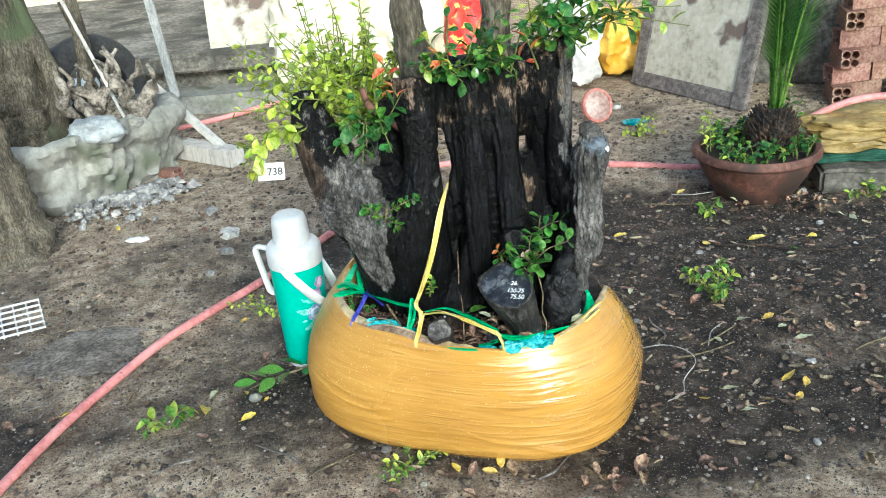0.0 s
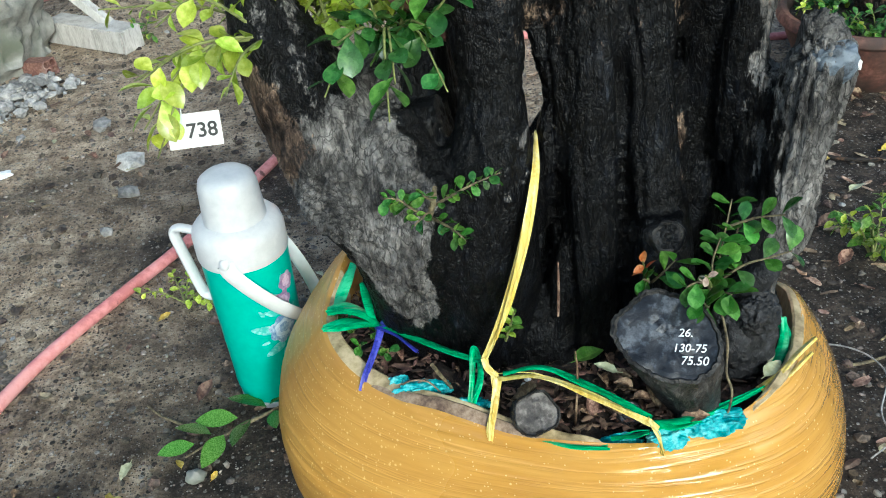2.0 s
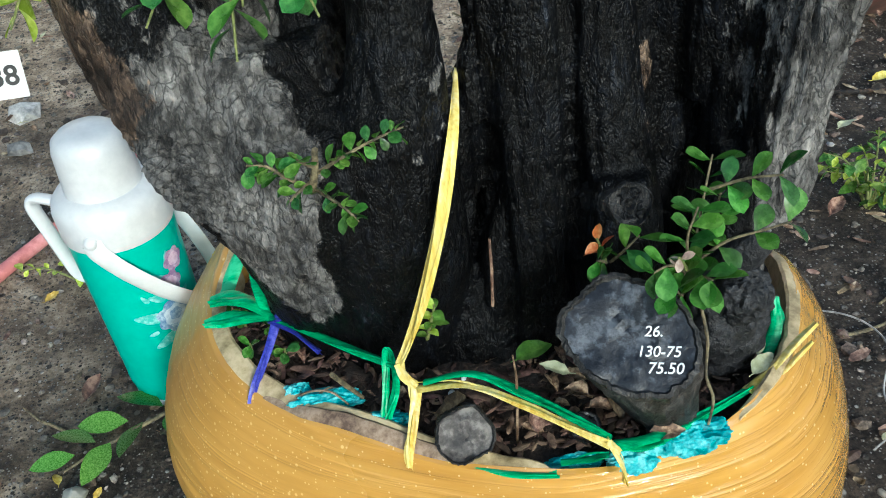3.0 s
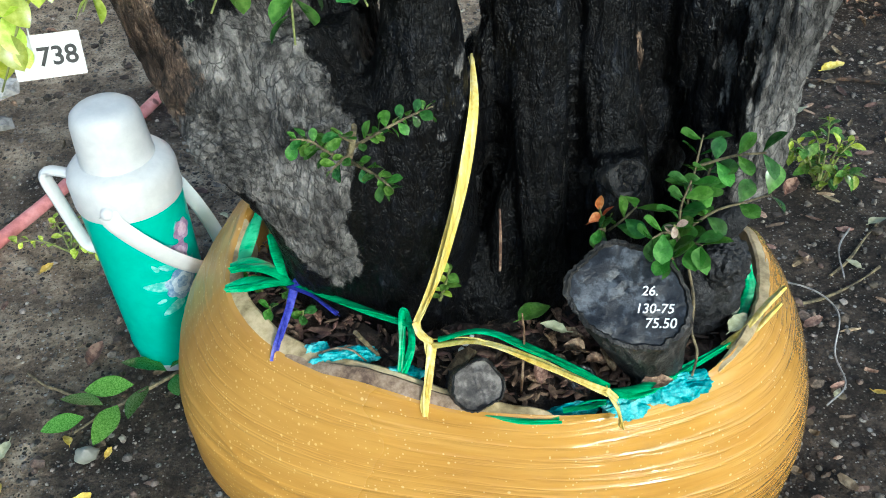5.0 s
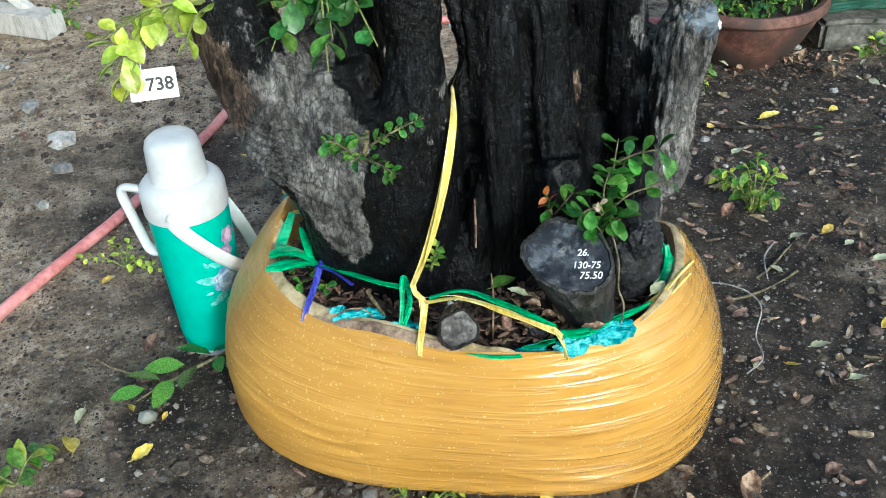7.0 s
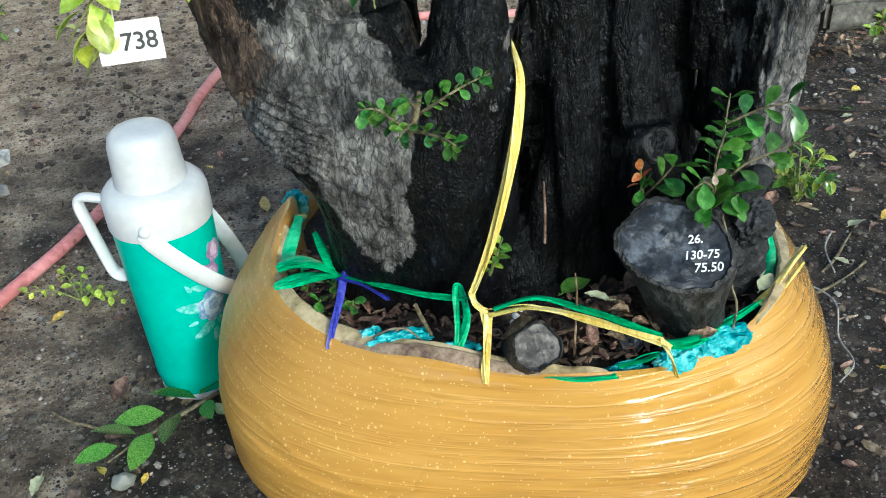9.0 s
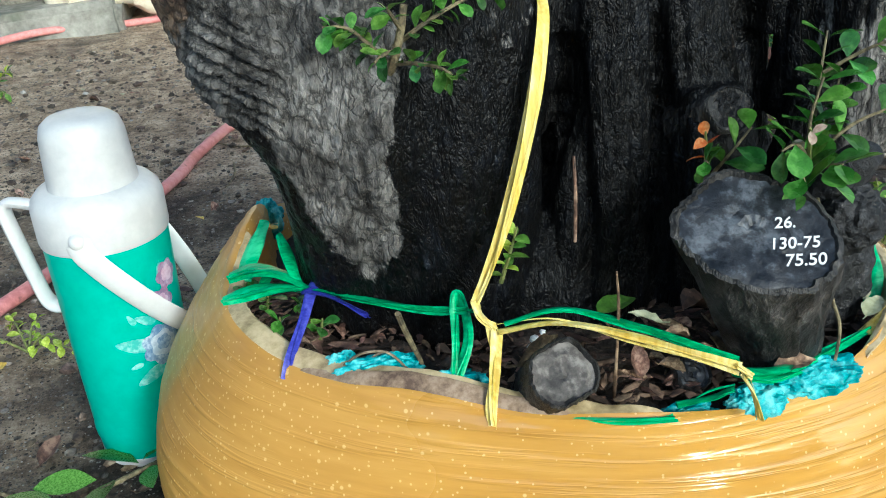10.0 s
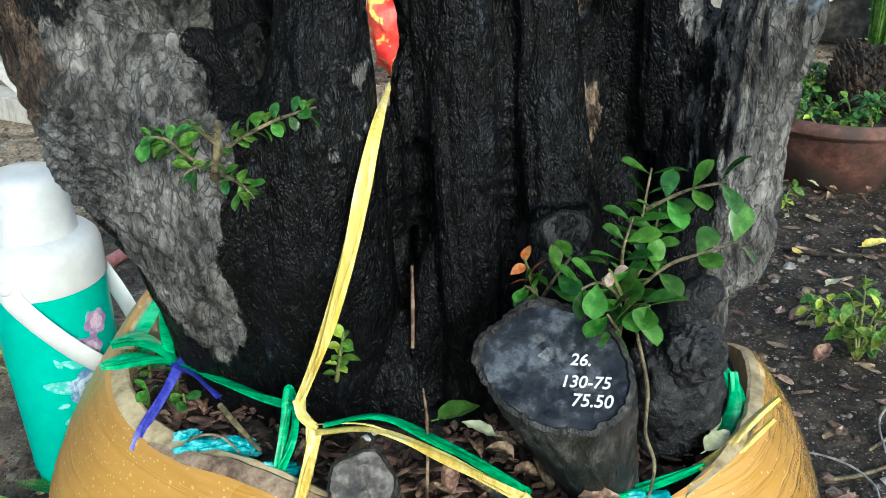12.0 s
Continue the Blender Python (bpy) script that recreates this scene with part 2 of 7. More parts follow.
TREE_BARK = surface("tree bark", [(0.25, (0.022, 0.018, 0.012)), (0.5, (0.085, 0.070, 0.048)), (0.75, (0.22, 0.19, 0.14))], 5, 40, stretch=(4, 4, 1), bump=0.8, depth=0.015, spots=(4, 0.56, 0.66, (0.07, 0.09, 0.04)))
DRIFTWOOD = surface("driftwood", [(0.3, (0.06, 0.050, 0.040)), (0.5, (0.22, 0.19, 0.155)), (0.7, (0.42, 0.37, 0.31))], 22, 80, bump=0.7, depth=0.012)
LEAF_LIGHT = leafy("young leaf", (0.30, 0.42, 0.03), (0.46, 0.58, 0.07), (0.62, 0.72, 0.17))
LEAF_DARK = leafy("glossy leaf", (0.025, 0.085, 0.015), (0.05, 0.15, 0.03), (0.11, 0.25, 0.06))
LEAF_FRESH = leafy("fresh glossy leaf", (0.05, 0.15, 0.018), (0.085, 0.23, 0.03), (0.17, 0.36, 0.07))
LEAF_MID = leafy("mid green leaf", (0.06, 0.14, 0.02), (0.11, 0.24, 0.035), (0.2, 0.36, 0.07))
LEAF_DRY = surface("dry leaf", [(0.3, (0.05, 0.028, 0.016)), (0.5, (0.15, 0.085, 0.05)), (0.7, (0.32, 0.22, 0.14))], 30, 120, rough=(0.5, 0.8), bump=0.4, depth=0.002, vary=0.45)
LEAF_YELLOW = surface("yellow leaf", [(0.3, (0.4, 0.28, 0.04)), (0.5, (0.58, 0.42, 0.06)), (0.7, (0.68, 0.56, 0.2))], 30, 120, rough=(0.45, 0.7), bump=0.3, depth=0.002, vary=0.2)
LEAF_PALE = surface("faded leaf", [(0.3, (0.36, 0.36, 0.2)), (0.7, (0.55, 0.55, 0.36))], 30, 120, rough=(0.45, 0.7), bump=0.3, depth=0.002, vary=0.25)
LEAF_RED = leafy("orange red leaf", (0.55, 0.10, 0.03), (0.7, 0.2, 0.06), (0.75, 0.35, 0.15))
LEAF_BUD = leafy("pinkish young leaf", (0.35, 0.22, 0.18), (0.5, 0.36, 0.28), (0.6, 0.48, 0.36))
STONE = surface("pebble", [(0.3, (0.16, 0.155, 0.15)), (0.5, (0.3, 0.29, 0.275)), (0.7, (0.46, 0.44, 0.42))], 14, 80, bump=0.4, vary=0.35, island=True)
GRIT = surface("grit", [(0.3, (0.055, 0.045, 0.037)), (0.5, (0.13, 0.110, 0.092)), (0.7, (0.30, 0.27, 0.23))], 14, 80, bump=0.3, vary=0.5, island=True)
DRY_MUD = surface("dry pale mud", [(0.3, (0.06, 0.048, 0.037)), (0.5, (0.15, 0.125, 0.10)), (0.7, (0.29, 0.255, 0.215))], 12, 90, bump=0.8, depth=0.008, mix=0.55)
CLOD = surface("soil clod", [(0.3, (0.024, 0.017, 0.012)), (0.5, (0.070, 0.051, 0.037)), (0.7, (0.17, 0.13, 0.095))], 30, 140, bump=0.6, vary=0.5, island=True)
LITTER = surface("leaf litter", [(0.3, (0.07, 0.042, 0.025)), (0.5, (0.19, 0.125, 0.08)), (0.7, (0.40, 0.31, 0.22))], 20, 90, bump=0.4, vary=0.6, island=True)
STEM = surface("shaggy cycad stem", [(0.3, (0.006, 0.0045, 0.0035)), (0.5, (0.022, 0.015, 0.010)), (0.7, (0.085, 0.048, 0.028))], 30, 120, bump=0.9, depth=0.01)
MULCH = surface("leaf mulch", [(0.3, (0.026, 0.015, 0.010)), (0.5, (0.075, 0.042, 0.028)), (0.7, (0.19, 0.115, 0.08))], 20, 90, bump=0.4, vary=0.5, island=True)


def node(nt, kind, **values):
    """A shader node with some of its inputs set."""
    n = nt.nodes.new(kind)
    for key, value in values.items():
        n.inputs[key.replace("_", " ")].default_value = value
    return n


def ramp_node(nt, fac, stops):
    n = nt.nodes.new("ShaderNodeValToRGB")
    el = n.color_ramp.elements
    while len(el) < len(stops):
        el.new(0.5)
    for e, (p, c) in zip(el, stops):
        e.position, e.color = p, (*c, 1)
    nt.links.new(fac, n.inputs["Fac"])
    return n.outputs["Color"]


def mix_node(nt, fac, a, b, blend="MIX"):
    n = nt.nodes.new("ShaderNodeMix")
    n.data_type, n.blend_type = "RGBA", blend
    for sock, val in (("Factor", fac), ("A", a), ("B", b)):
        if isinstance(val, (int, float)):
            n.inputs[sock].default_value = val
        elif isinstance(val, tuple):
            n.inputs[sock].default_value = (*val, 1)
        else:
            nt.links.new(val, n.inputs[sock])
    return n.outputs["Result"]


def range_node(nt, value, lo, hi, to_lo=0.0, to_hi=1.0):
    n = node(nt, "ShaderNodeMapRange", From_Min=lo, From_Max=hi, To_Min=to_lo, To_Max=to_hi)
    nt.links.new(value, n.inputs["Value"])
    return n.outputs["Result"]


def math_node(nt, op, a, b):
    n = nt.nodes.new("ShaderNodeMath")
    n.operation = op
    for k, val in enumerate((a, b)):
        if isinstance(val, (int, float)):
            n.inputs[k].default_value = val
        else:
            nt.links.new(val, n.inputs[k])
    return n.outputs[0]


def bark_material():
    """Charred wood, cracked into small upright blocks; grey and brown bark where the mesh attributes "grey" and "brown" say so."""
    m = bpy.data.materials.new("charred trunk")
    m.use_nodes = True
    nt = m.node_tree
    ln, bs = nt.links, nt.nodes["Principled BSDF"]
    co = nt.nodes.new("ShaderNodeTexCoord").outputs["Object"]
    mp = node(nt, "ShaderNodeMapping", Scale=(1, 1, 0.42))
    ln.new(co, mp.inputs["Vector"])
    warp = node(nt, "ShaderNodeTexNoise", Scale=34.0, Detail=5.0)
    ln.new(mp.outputs[0], warp.inputs["Vector"])
    bent = nt.nodes.new("ShaderNodeVectorMath")
    bent.operation = "MULTIPLY_ADD"
    ln.new(warp.outputs["Color"], bent.inputs[0])
    bent.inputs[1].default_value = (0.05, 0.05, 0.05)
    ln.new(mp.outputs[0], bent.inputs[2])
    block = node(nt, "ShaderNodeTexVoronoi", Scale=230.0)
    plate = node(nt, "ShaderNodeTexVoronoi", Scale=85.0)
    for v in (block, plate):
        v.feature = "DISTANCE_TO_EDGE"
        ln.new(bent.outputs[0], v.inputs["Vector"])
    coarse = node(nt, "ShaderNodeTexNoise", Scale=13.0, Detail=4.0, Roughness=0.6)
    fine = node(nt, "ShaderNodeTexNoise", Scale=170.0, Detail=3.0, Roughness=0.6)
    flake = node(nt, "ShaderNodeTexNoise", Scale=55.0, Detail=6.0, Roughness=0.72)
    ln.new(co, coarse.inputs["Vector"])
    ln.new(mp.outputs[0], fine.inputs["Vector"])
    ln.new(mp.outputs[0], flake.inputs["Vector"])
    fine_c = range_node(nt, fine.outputs["Fac"], 0.32, 0.68)
    flake_c = range_node(nt, flake.outputs["Fac"], 0.34, 0.66)
    coarse_c = range_node(nt, coarse.outputs["Fac"], 0.34, 0.66)
    grain = math_node(nt, "ADD", math_node(nt, "MULTIPLY", flake_c, 0.6), math_node(nt, "MULTIPLY", fine_c, 0.4))
    tone = math_node(nt, "ADD", math_node(nt, "MULTIPLY", coarse_c, 0.35), math_node(nt, "MULTIPLY", grain, 0.65))
    char = ramp_node(nt, tone, [(0.30, (0.0010, 0.0010, 0.0013)), (0.58, (0.0022, 0.0024, 0.0033)), (0.78, (0.0065, 0.0075, 0.0105)), (0.95, (0.033, 0.038, 0.050))])
    grey = ramp_node(nt, tone, [(0.18, (0.026, 0.024, 0.023)), (0.40, (0.080, 0.075, 0.071)), (0.62, (0.165, 0.156, 0.148)), (0.90, (0.36, 0.34, 0.32))])
    brown = ramp_node(nt, tone, [(0.22, (0.014, 0.010, 0.008)), (0.5, (0.080, 0.054, 0.039)), (0.8, (0.28, 0.205, 0.145))])
    colour = char
    marks = []
    for name, col in (("grey", grey), ("brown", brown)):
        at = nt.nodes.new("ShaderNodeAttribute")
        at.attribute_name = name
        edge = math_node(nt, "ADD", at.outputs["Fac"], math_node(nt, "MULTIPLY", math_node(nt, "SUBTRACT", flake_c, 0.5), 0.7))
        marks.append(range_node(nt, edge, 0.40, 0.55))
        colour = mix_node(nt, marks[-1], colour, col)
    seams = math_node(nt, "MULTIPLY", range_node(nt, plate.outputs["Distance"], 0.0, 0.09), range_node(nt, flake_c, 0.15, 0.4, 0.35, 1.0))
    colour = mix_node(nt, math_node(nt, "MULTIPLY", math_node(nt, "SUBTRACT", 1.0, seams), 0.7), colour, (0.004, 0.0035, 0.003))
    ln.new(colour, bs.inputs["Base Color"])
    ln.new(range_node(nt, marks[0], 0, 1, 0.40, 0.72), bs.inputs["Roughness"])
    ln.new(range_node(nt, marks[0], 0, 1, 0.21, 0.3), bs.inputs["Specular IOR Level"])
    cells = range_node(nt, block.outputs["Distance"], 0.0, 0.25)
    b1 = node(nt, "ShaderNodeBump", Strength=0.8, Distance=0.0013)
    ln.new(math_node(nt, "ADD", math_node(nt, "MULTIPLY", cells, 0.6), math_node(nt, "MULTIPLY", seams, 0.8)), b1.inputs["Height"])
    b2 = node(nt, "ShaderNodeBump", Strength=0.8, Distance=0.0018)
    ln.new(grain, b2.inputs["Height"])
    ln.new(b1.outputs[0], b2.inputs["Normal"])
    ln.new(b2.outputs[0], bs.inputs["Normal"])
    return m


def soil_material():
    """Trodden soil: damp dark stretches, pale dusty ones, and grit of all shades pressed into it. Sunlight on the far
    ground is put into the pale colour.
    """
    m = bpy.data.materials.new("yard soil")
    m.use_nodes = True
    nt = m.node_tree
    ln, bs = nt.links, nt.nodes["Principled BSDF"]
    co = nt.nodes.new("ShaderNodeTexCoord").outputs["Object"]
    big = node(nt, "ShaderNodeTexNoise", Scale=1.6, Detail=6.0, Roughness=0.6)
    mid = node(nt, "ShaderNodeTexNoise", Scale=16.0, Detail=8.0, Roughness=0.7)
    fine = node(nt, "ShaderNodeTexNoise", Scale=120.0, Detail=6.0, Roughness=0.75)
    for n in (big, mid, fine):
        ln.new(co, n.inputs["Vector"])
    mixed = math_node(nt, "ADD", math_node(nt, "MULTIPLY", mid.outputs["Fac"], 0.62), math_node(nt, "MULTIPLY", fine.outputs["Fac"], 0.38))
    colour = ramp_node(nt, mixed, [(0.41, (0.009, 0.0063, 0.0046)), (0.475, (0.025, 0.0178, 0.0130)), (0.53, (0.052, 0.038, 0.028)), (0.60, (0.115, 0.088, 0.066))])
    xyz = nt.nodes.new("ShaderNodeSeparateXYZ")
    ln.new(co, xyz.inputs[0])
    dry_sunlit = math_node(nt, "ADD", range_node(nt, xyz.outputs["X"], -0.7, 0.5, 0.10, -0.30), math_node(nt, "MULTIPLY", math_node(nt, "SUBTRACT", xyz.outputs["Y"], 2.4), 0.25))
    # Sunlight on the ground beyond y 2.85, painted in as paler soil.
    dry_sunlit = math_node(nt, "ADD", dry_sunlit, range_node(nt, xyz.outputs["Y"], 2.85, 3.6, 0.0, 0.55))
    # Paler again in front of y 1.75.
    dry_sunlit = math_node(nt, "ADD", dry_sunlit, range_node(nt, xyz.outputs["Y"], 1.75, 1.45, 0.0, 0.62))
    dry_sunlit = range_node(nt, dry_sunlit, -0.26, 0.44, -0.26, 0.44)
    dusty_sunlit = math_node(nt, "ADD", dry_sunlit, math_node(nt, "MULTIPLY", math_node(nt, "SUBTRACT", big.outputs["Fac"], 0.5), 2.1))
    pale = ramp_node(nt, mixed, [(0.40, (0.13, 0.092, 0.060)), (0.50, (0.41, 0.312, 0.216)), (0.60, (0.70, 0.585, 0.435))])
    colour = mix_node(nt, range_node(nt, dusty_sunlit, -0.10, 0.28), colour, pale)
    height = mixed
    for scale, share_of, size in ((60.0, 0.80, 0.34), (110.0, 0.62, 0.36), (240.0, 0.5, 0.4)):
        v = node(nt, "ShaderNodeTexVoronoi", Scale=scale)
        ln.new(co, v.inputs["Vector"])
        sep = nt.nodes.new("ShaderNodeSeparateColor")
        ln.new(v.outputs["Color"], sep.inputs[0])
        stone = math_node(nt, "MULTIPLY", math_node(nt, "GREATER_THAN", math_node(nt, "ADD", sep.outputs[0], math_node(nt, "MULTIPLY", math_node(nt, "SUBTRACT", mid.outputs["Fac"], 0.5), 0.7)), share_of), range_node(nt, v.outputs["Distance"], size, size - 0.1))
        tone = ramp_node(nt, sep.outputs[1], [(0.0, (0.015, 0.012, 0.01)), (0.45, (0.06, 0.052, 0.045)), (0.8, (0.16, 0.145, 0.128)), (1.0, (0.42, 0.40, 0.37))])
        colour = mix_node(nt, stone, colour, tone)
        height = math_node(nt, "ADD", height, math_node(nt, "MULTIPLY", stone, 0.35))
    ln.new(colour, bs.inputs["Base Color"])
    ln.new(range_node(nt, big.outputs["Fac"], 0.35, 0.65, 0.6, 0.95), bs.inputs["Roughness"])
    bs.inputs["Specular IOR Level"].default_value = 0.35
    b = node(nt, "ShaderNodeBump", Strength=1.0, Distance=0.018)
    ln.new(height, b.inputs["Height"])
    ln.new(b.outputs[0], bs.inputs["Normal"])
    return m


def tape_material():
    """Stretched amber tape: glossy, faintly streaked along the winding, dusty and spattered with pale specks at one end."""
    m = bpy.data.materials.new("amber packing tape")
    m.use_nodes = True
    nt = m.node_tree
    ln, bs = nt.links, nt.nodes["Principled BSDF"]
    co = nt.nodes.new("ShaderNodeTexCoord").outputs["Object"]
    mp = node(nt, "ShaderNodeMapping", Scale=(1, 1, 9))
    ln.new(co, mp.inputs["Vector"])
    long = node(nt, "ShaderNodeMapping", Scale=(0.55, 0.55, 15))
    ln.new(co, long.inputs["Vector"])
    streak = node(nt, "ShaderNodeTexNoise", Scale=7.0, Detail=5.0, Roughness=0.6)
    crease = node(nt, "ShaderNodeTexNoise", Scale=9.0, Detail=3.0, Roughness=0.55)
    patch = node(nt, "ShaderNodeTexNoise", Scale=5.0, Detail=4.0)
    ln.new(mp.outputs[0], streak.inputs["Vector"])
    ln.new(long.outputs[0], crease.inputs["Vector"])
    ln.new(co, patch.inputs["Vector"])
    colour = ramp_node(nt, streak.outputs["Fac"], [(0.30, (0.45, 0.222, 0.032)), (0.5, (0.53, 0.275, 0.046)), (0.7, (0.59, 0.325, 0.066))])
    colour = mix_node(nt, range_node(nt, patch.outputs["Fac"], 0.45, 0.7, 0.0, 0.35), colour, (0.60, 0.33, 0.07))
    xyz = nt.nodes.new("ShaderNodeSeparateXYZ")
    ln.new(co, xyz.inputs[0])
    dust = math_node(nt, "ADD", math_node(nt, "MULTIPLY", xyz.outputs["X"], -2.0), math_node(nt, "SUBTRACT", patch.outputs["Fac"], 0.83))
    dust = range_node(nt, dust, -0.1, 0.35)
    for scale, few, size in ((270.0, 0.82, 0.34), (140.0, 0.90, 0.30)):
        v = node(nt, "ShaderNodeTexVoronoi", Scale=scale)
        ln.new(co, v.inputs["Vector"])
        sep = nt.nodes.new("ShaderNodeSeparateColor")
        ln.new(v.outputs["Color"], sep.inputs[0])
        hit = math_node(nt, "GREATER_THAN", math_node(nt, "ADD", sep.outputs[0], math_node(nt, "MULTIPLY", dust, 0.12)), few + 0.09)
        speck = math_node(nt, "MULTIPLY", hit, range_node(nt, v.outputs["Distance"], size, size - 0.12))
        colour = mix_node(nt, math_node(nt, "MULTIPLY", speck, 0.75), colour, (0.78, 0.55, 0.22))
    ln.new(colour, bs.inputs["Base Color"])
    ln.new(range_node(nt, dust, 0, 1, 0.10, 0.42), bs.inputs["Roughness"])
    ln.new(range_node(nt, dust, 0, 1, 1.0, 0.1), bs.inputs["Coat Weight"])
    bs.inputs["Coat Roughness"].default_value = 0.05
    bs.inputs["Coat IOR"].default_value = 1.6
    b1 = node(nt, "ShaderNodeBump", Strength=0.5, Distance=0.0018)
    ln.new(range_node(nt, crease.outputs["Fac"], 0.55, 0.75), b1.inputs["Height"])
    b2 = node(nt, "ShaderNodeBump", Strength=0.3, Distance=0.001)
    ln.new(streak.outputs["Fac"], b2.inputs["Height"])
    ln.new(b1.outputs[0], b2.inputs["Normal"])
    ln.new(b2.outputs[0], bs.inputs["Normal"])
    b3 = node(nt, "ShaderNodeBump", Strength=0.9, Distance=0.0032)
    ln.new(math_node(nt, "ADD", range_node(nt, crease.outputs["Fac"], 0.48, 0.72), math_node(nt, "MULTIPLY", streak.outputs["Fac"], 0.5)), b3.inputs["Height"])
    ln.new(b3.outputs[0], bs.inputs["Coat Normal"])
    return m


TAPE = tape_material()
BARK = bark_material()
SOIL = soil_material()

# ---------------------------------------------------------------- mesh helpers


def adopt(ob, parent):
    """Makes ob a part whose mesh keeps the place's own coordinates."""
    if parent:
        ob.parent = parent
        if parent.data is None and parent.parent is None:
            ob.matrix_parent_inverse = Matrix.Translation(-parent.location)


def part(name, bm, material, parent=None, label="", smooth=True):
    """Links a bmesh as one mesh object, under a thing or a part if given."""
    me = bpy.data.meshes.new(name)
    bm.normal_update()
    bm.to_mesh(me)
    bm.free()
    if smooth:
        me.polygons.foreach_set("use_smooth", [True] * len(me.polygons))
        me.set_sharp_from_angle(angle=radians(42))
    if material:
        me.materials.append(material)
    ob = new(name, me)
    adopt(ob, parent)
    if label:
        ob["label"] = label
    return ob


def share(name, mesh, m, parent=None):
    """A further object on a mesh that is already there."""
    ob = new(name, mesh)
    adopt(ob, parent)
    ob.matrix_basis = m
    return ob


def thing(name, label, category, group="", kind="", at=(0, 0, 0)):
    """An Empty at a thing's base that carries its parts."""
    ob = new(name)
    ob.location = at
    ob.empty_display_size = 0.05
    return tagged(ob, label, category, group, kind)


def wob(p, scale, amount, seed=0.0):
    v = Vector(p) * scale + Vector((seed, seed * 1.7, seed * 0.6))
    return noise.noise(v) * amount


def catmull(points, per=6):
    """A smooth line through points of any dimension."""
    p = [np.array(q, float) for q in points]
    p = [2 * p[0] - p[1]] + p + [2 * p[-1] - p[-2]]
    out = []
    for a, b, c, d in zip(p, p[1:], p[2:], p[3:]):
        for k in range(per):
            t = k / per
            out.append(0.5 * (2 * b + (c - a) * t + (2 * a - 5 * b + 4 * c - d) * t * t + (3 * b - a - 3 * c + d) * t ** 3))
    out.append(p[-2])
    return out


def tube(points, seg=10, per=6, flat=1.0, bm=None, rough=0.0, twist=0.0):
    """A closed tube through points (x, y, z, radius). flat squeezes it into a ribbon."""
    bm = bm or bmesh.new()
    line = catmull(points, per)
    rings = []
    side = None
    for i, q in enumerate(line):
        a, b = line[max(i - 1, 0)], line[min(i + 1, len(line) - 1)]
        way = Vector((b - a)[:3]).normalized()
        if side is None:
            side = way.cross(Vector((0.3, 0.2, 1)) if abs(way.z) < 0.9 else Vector((0, 1, 0.1))).normalized()
        side = (side - way * side.dot(way)).normalized()
        up = way.cross(side)
        ring = []
        for k in range(seg):
            w = 2 * math.pi * k / seg + twist * i
            r = q[3] * (1 + (wob(q[:3] + np.array([math.cos(w), math.sin(w), 0]) * q[3], 25, rough, 3.1) if rough else 0))
            c, s = math.cos(w) * r, math.sin(w) * r * flat
            if twist:
                w0 = 2 * math.pi * k / seg
                c0, s0 = math.cos(w0) * r, math.sin(w0) * r * flat
                ct, st = math.cos(twist * i), math.sin(twist * i)
                c, s = c0 * ct - s0 * st, c0 * st + s0 * ct
            ring.append(bm.verts.new(Vector(q[:3]) + side * c + up * s))
        rings.append(ring)
    for r0, r1 in zip(rings, rings[1:]):
        for k in range(seg):
            bm.faces.new((r0[k], r0[(k + 1) % seg], r1[(k + 1) % seg], r1[k]))
    bm.faces.new(rings[0][::-1])
    bm.faces.new(rings[-1])
    return bm


def revolve(profile, seg=40, bm=None, centre=(0, 0)):
    """A turned body from (radius, height) pairs, closed top and bottom where the radius is 0."""
    bm = bm or bmesh.new()
    rings = []
    for r, z in profile:
        if r < 1e-5:
            rings.append([bm.verts.new((centre[0], centre[1], z))])
        else:
            rings.append([bm.verts.new((centre[0] + r * math.cos(2 * math.pi * k / seg), centre[1] + r * math.sin(2 * math.pi * k / seg), z)) for k in range(seg)])
    for a, b in zip(rings, rings[1:]):
        for k in range(seg):
            j = (k + 1) % seg
            if len(a) == 1 and len(b) == 1:
                continue
            if len(a) == 1:
                bm.faces.new((a[0], b[j], b[k]))
            elif len(b) == 1:
                bm.faces.new((a[k], a[j], b[0]))
            else:
                bm.faces.new((a[k], a[j], b[j], b[k]))
    return bm


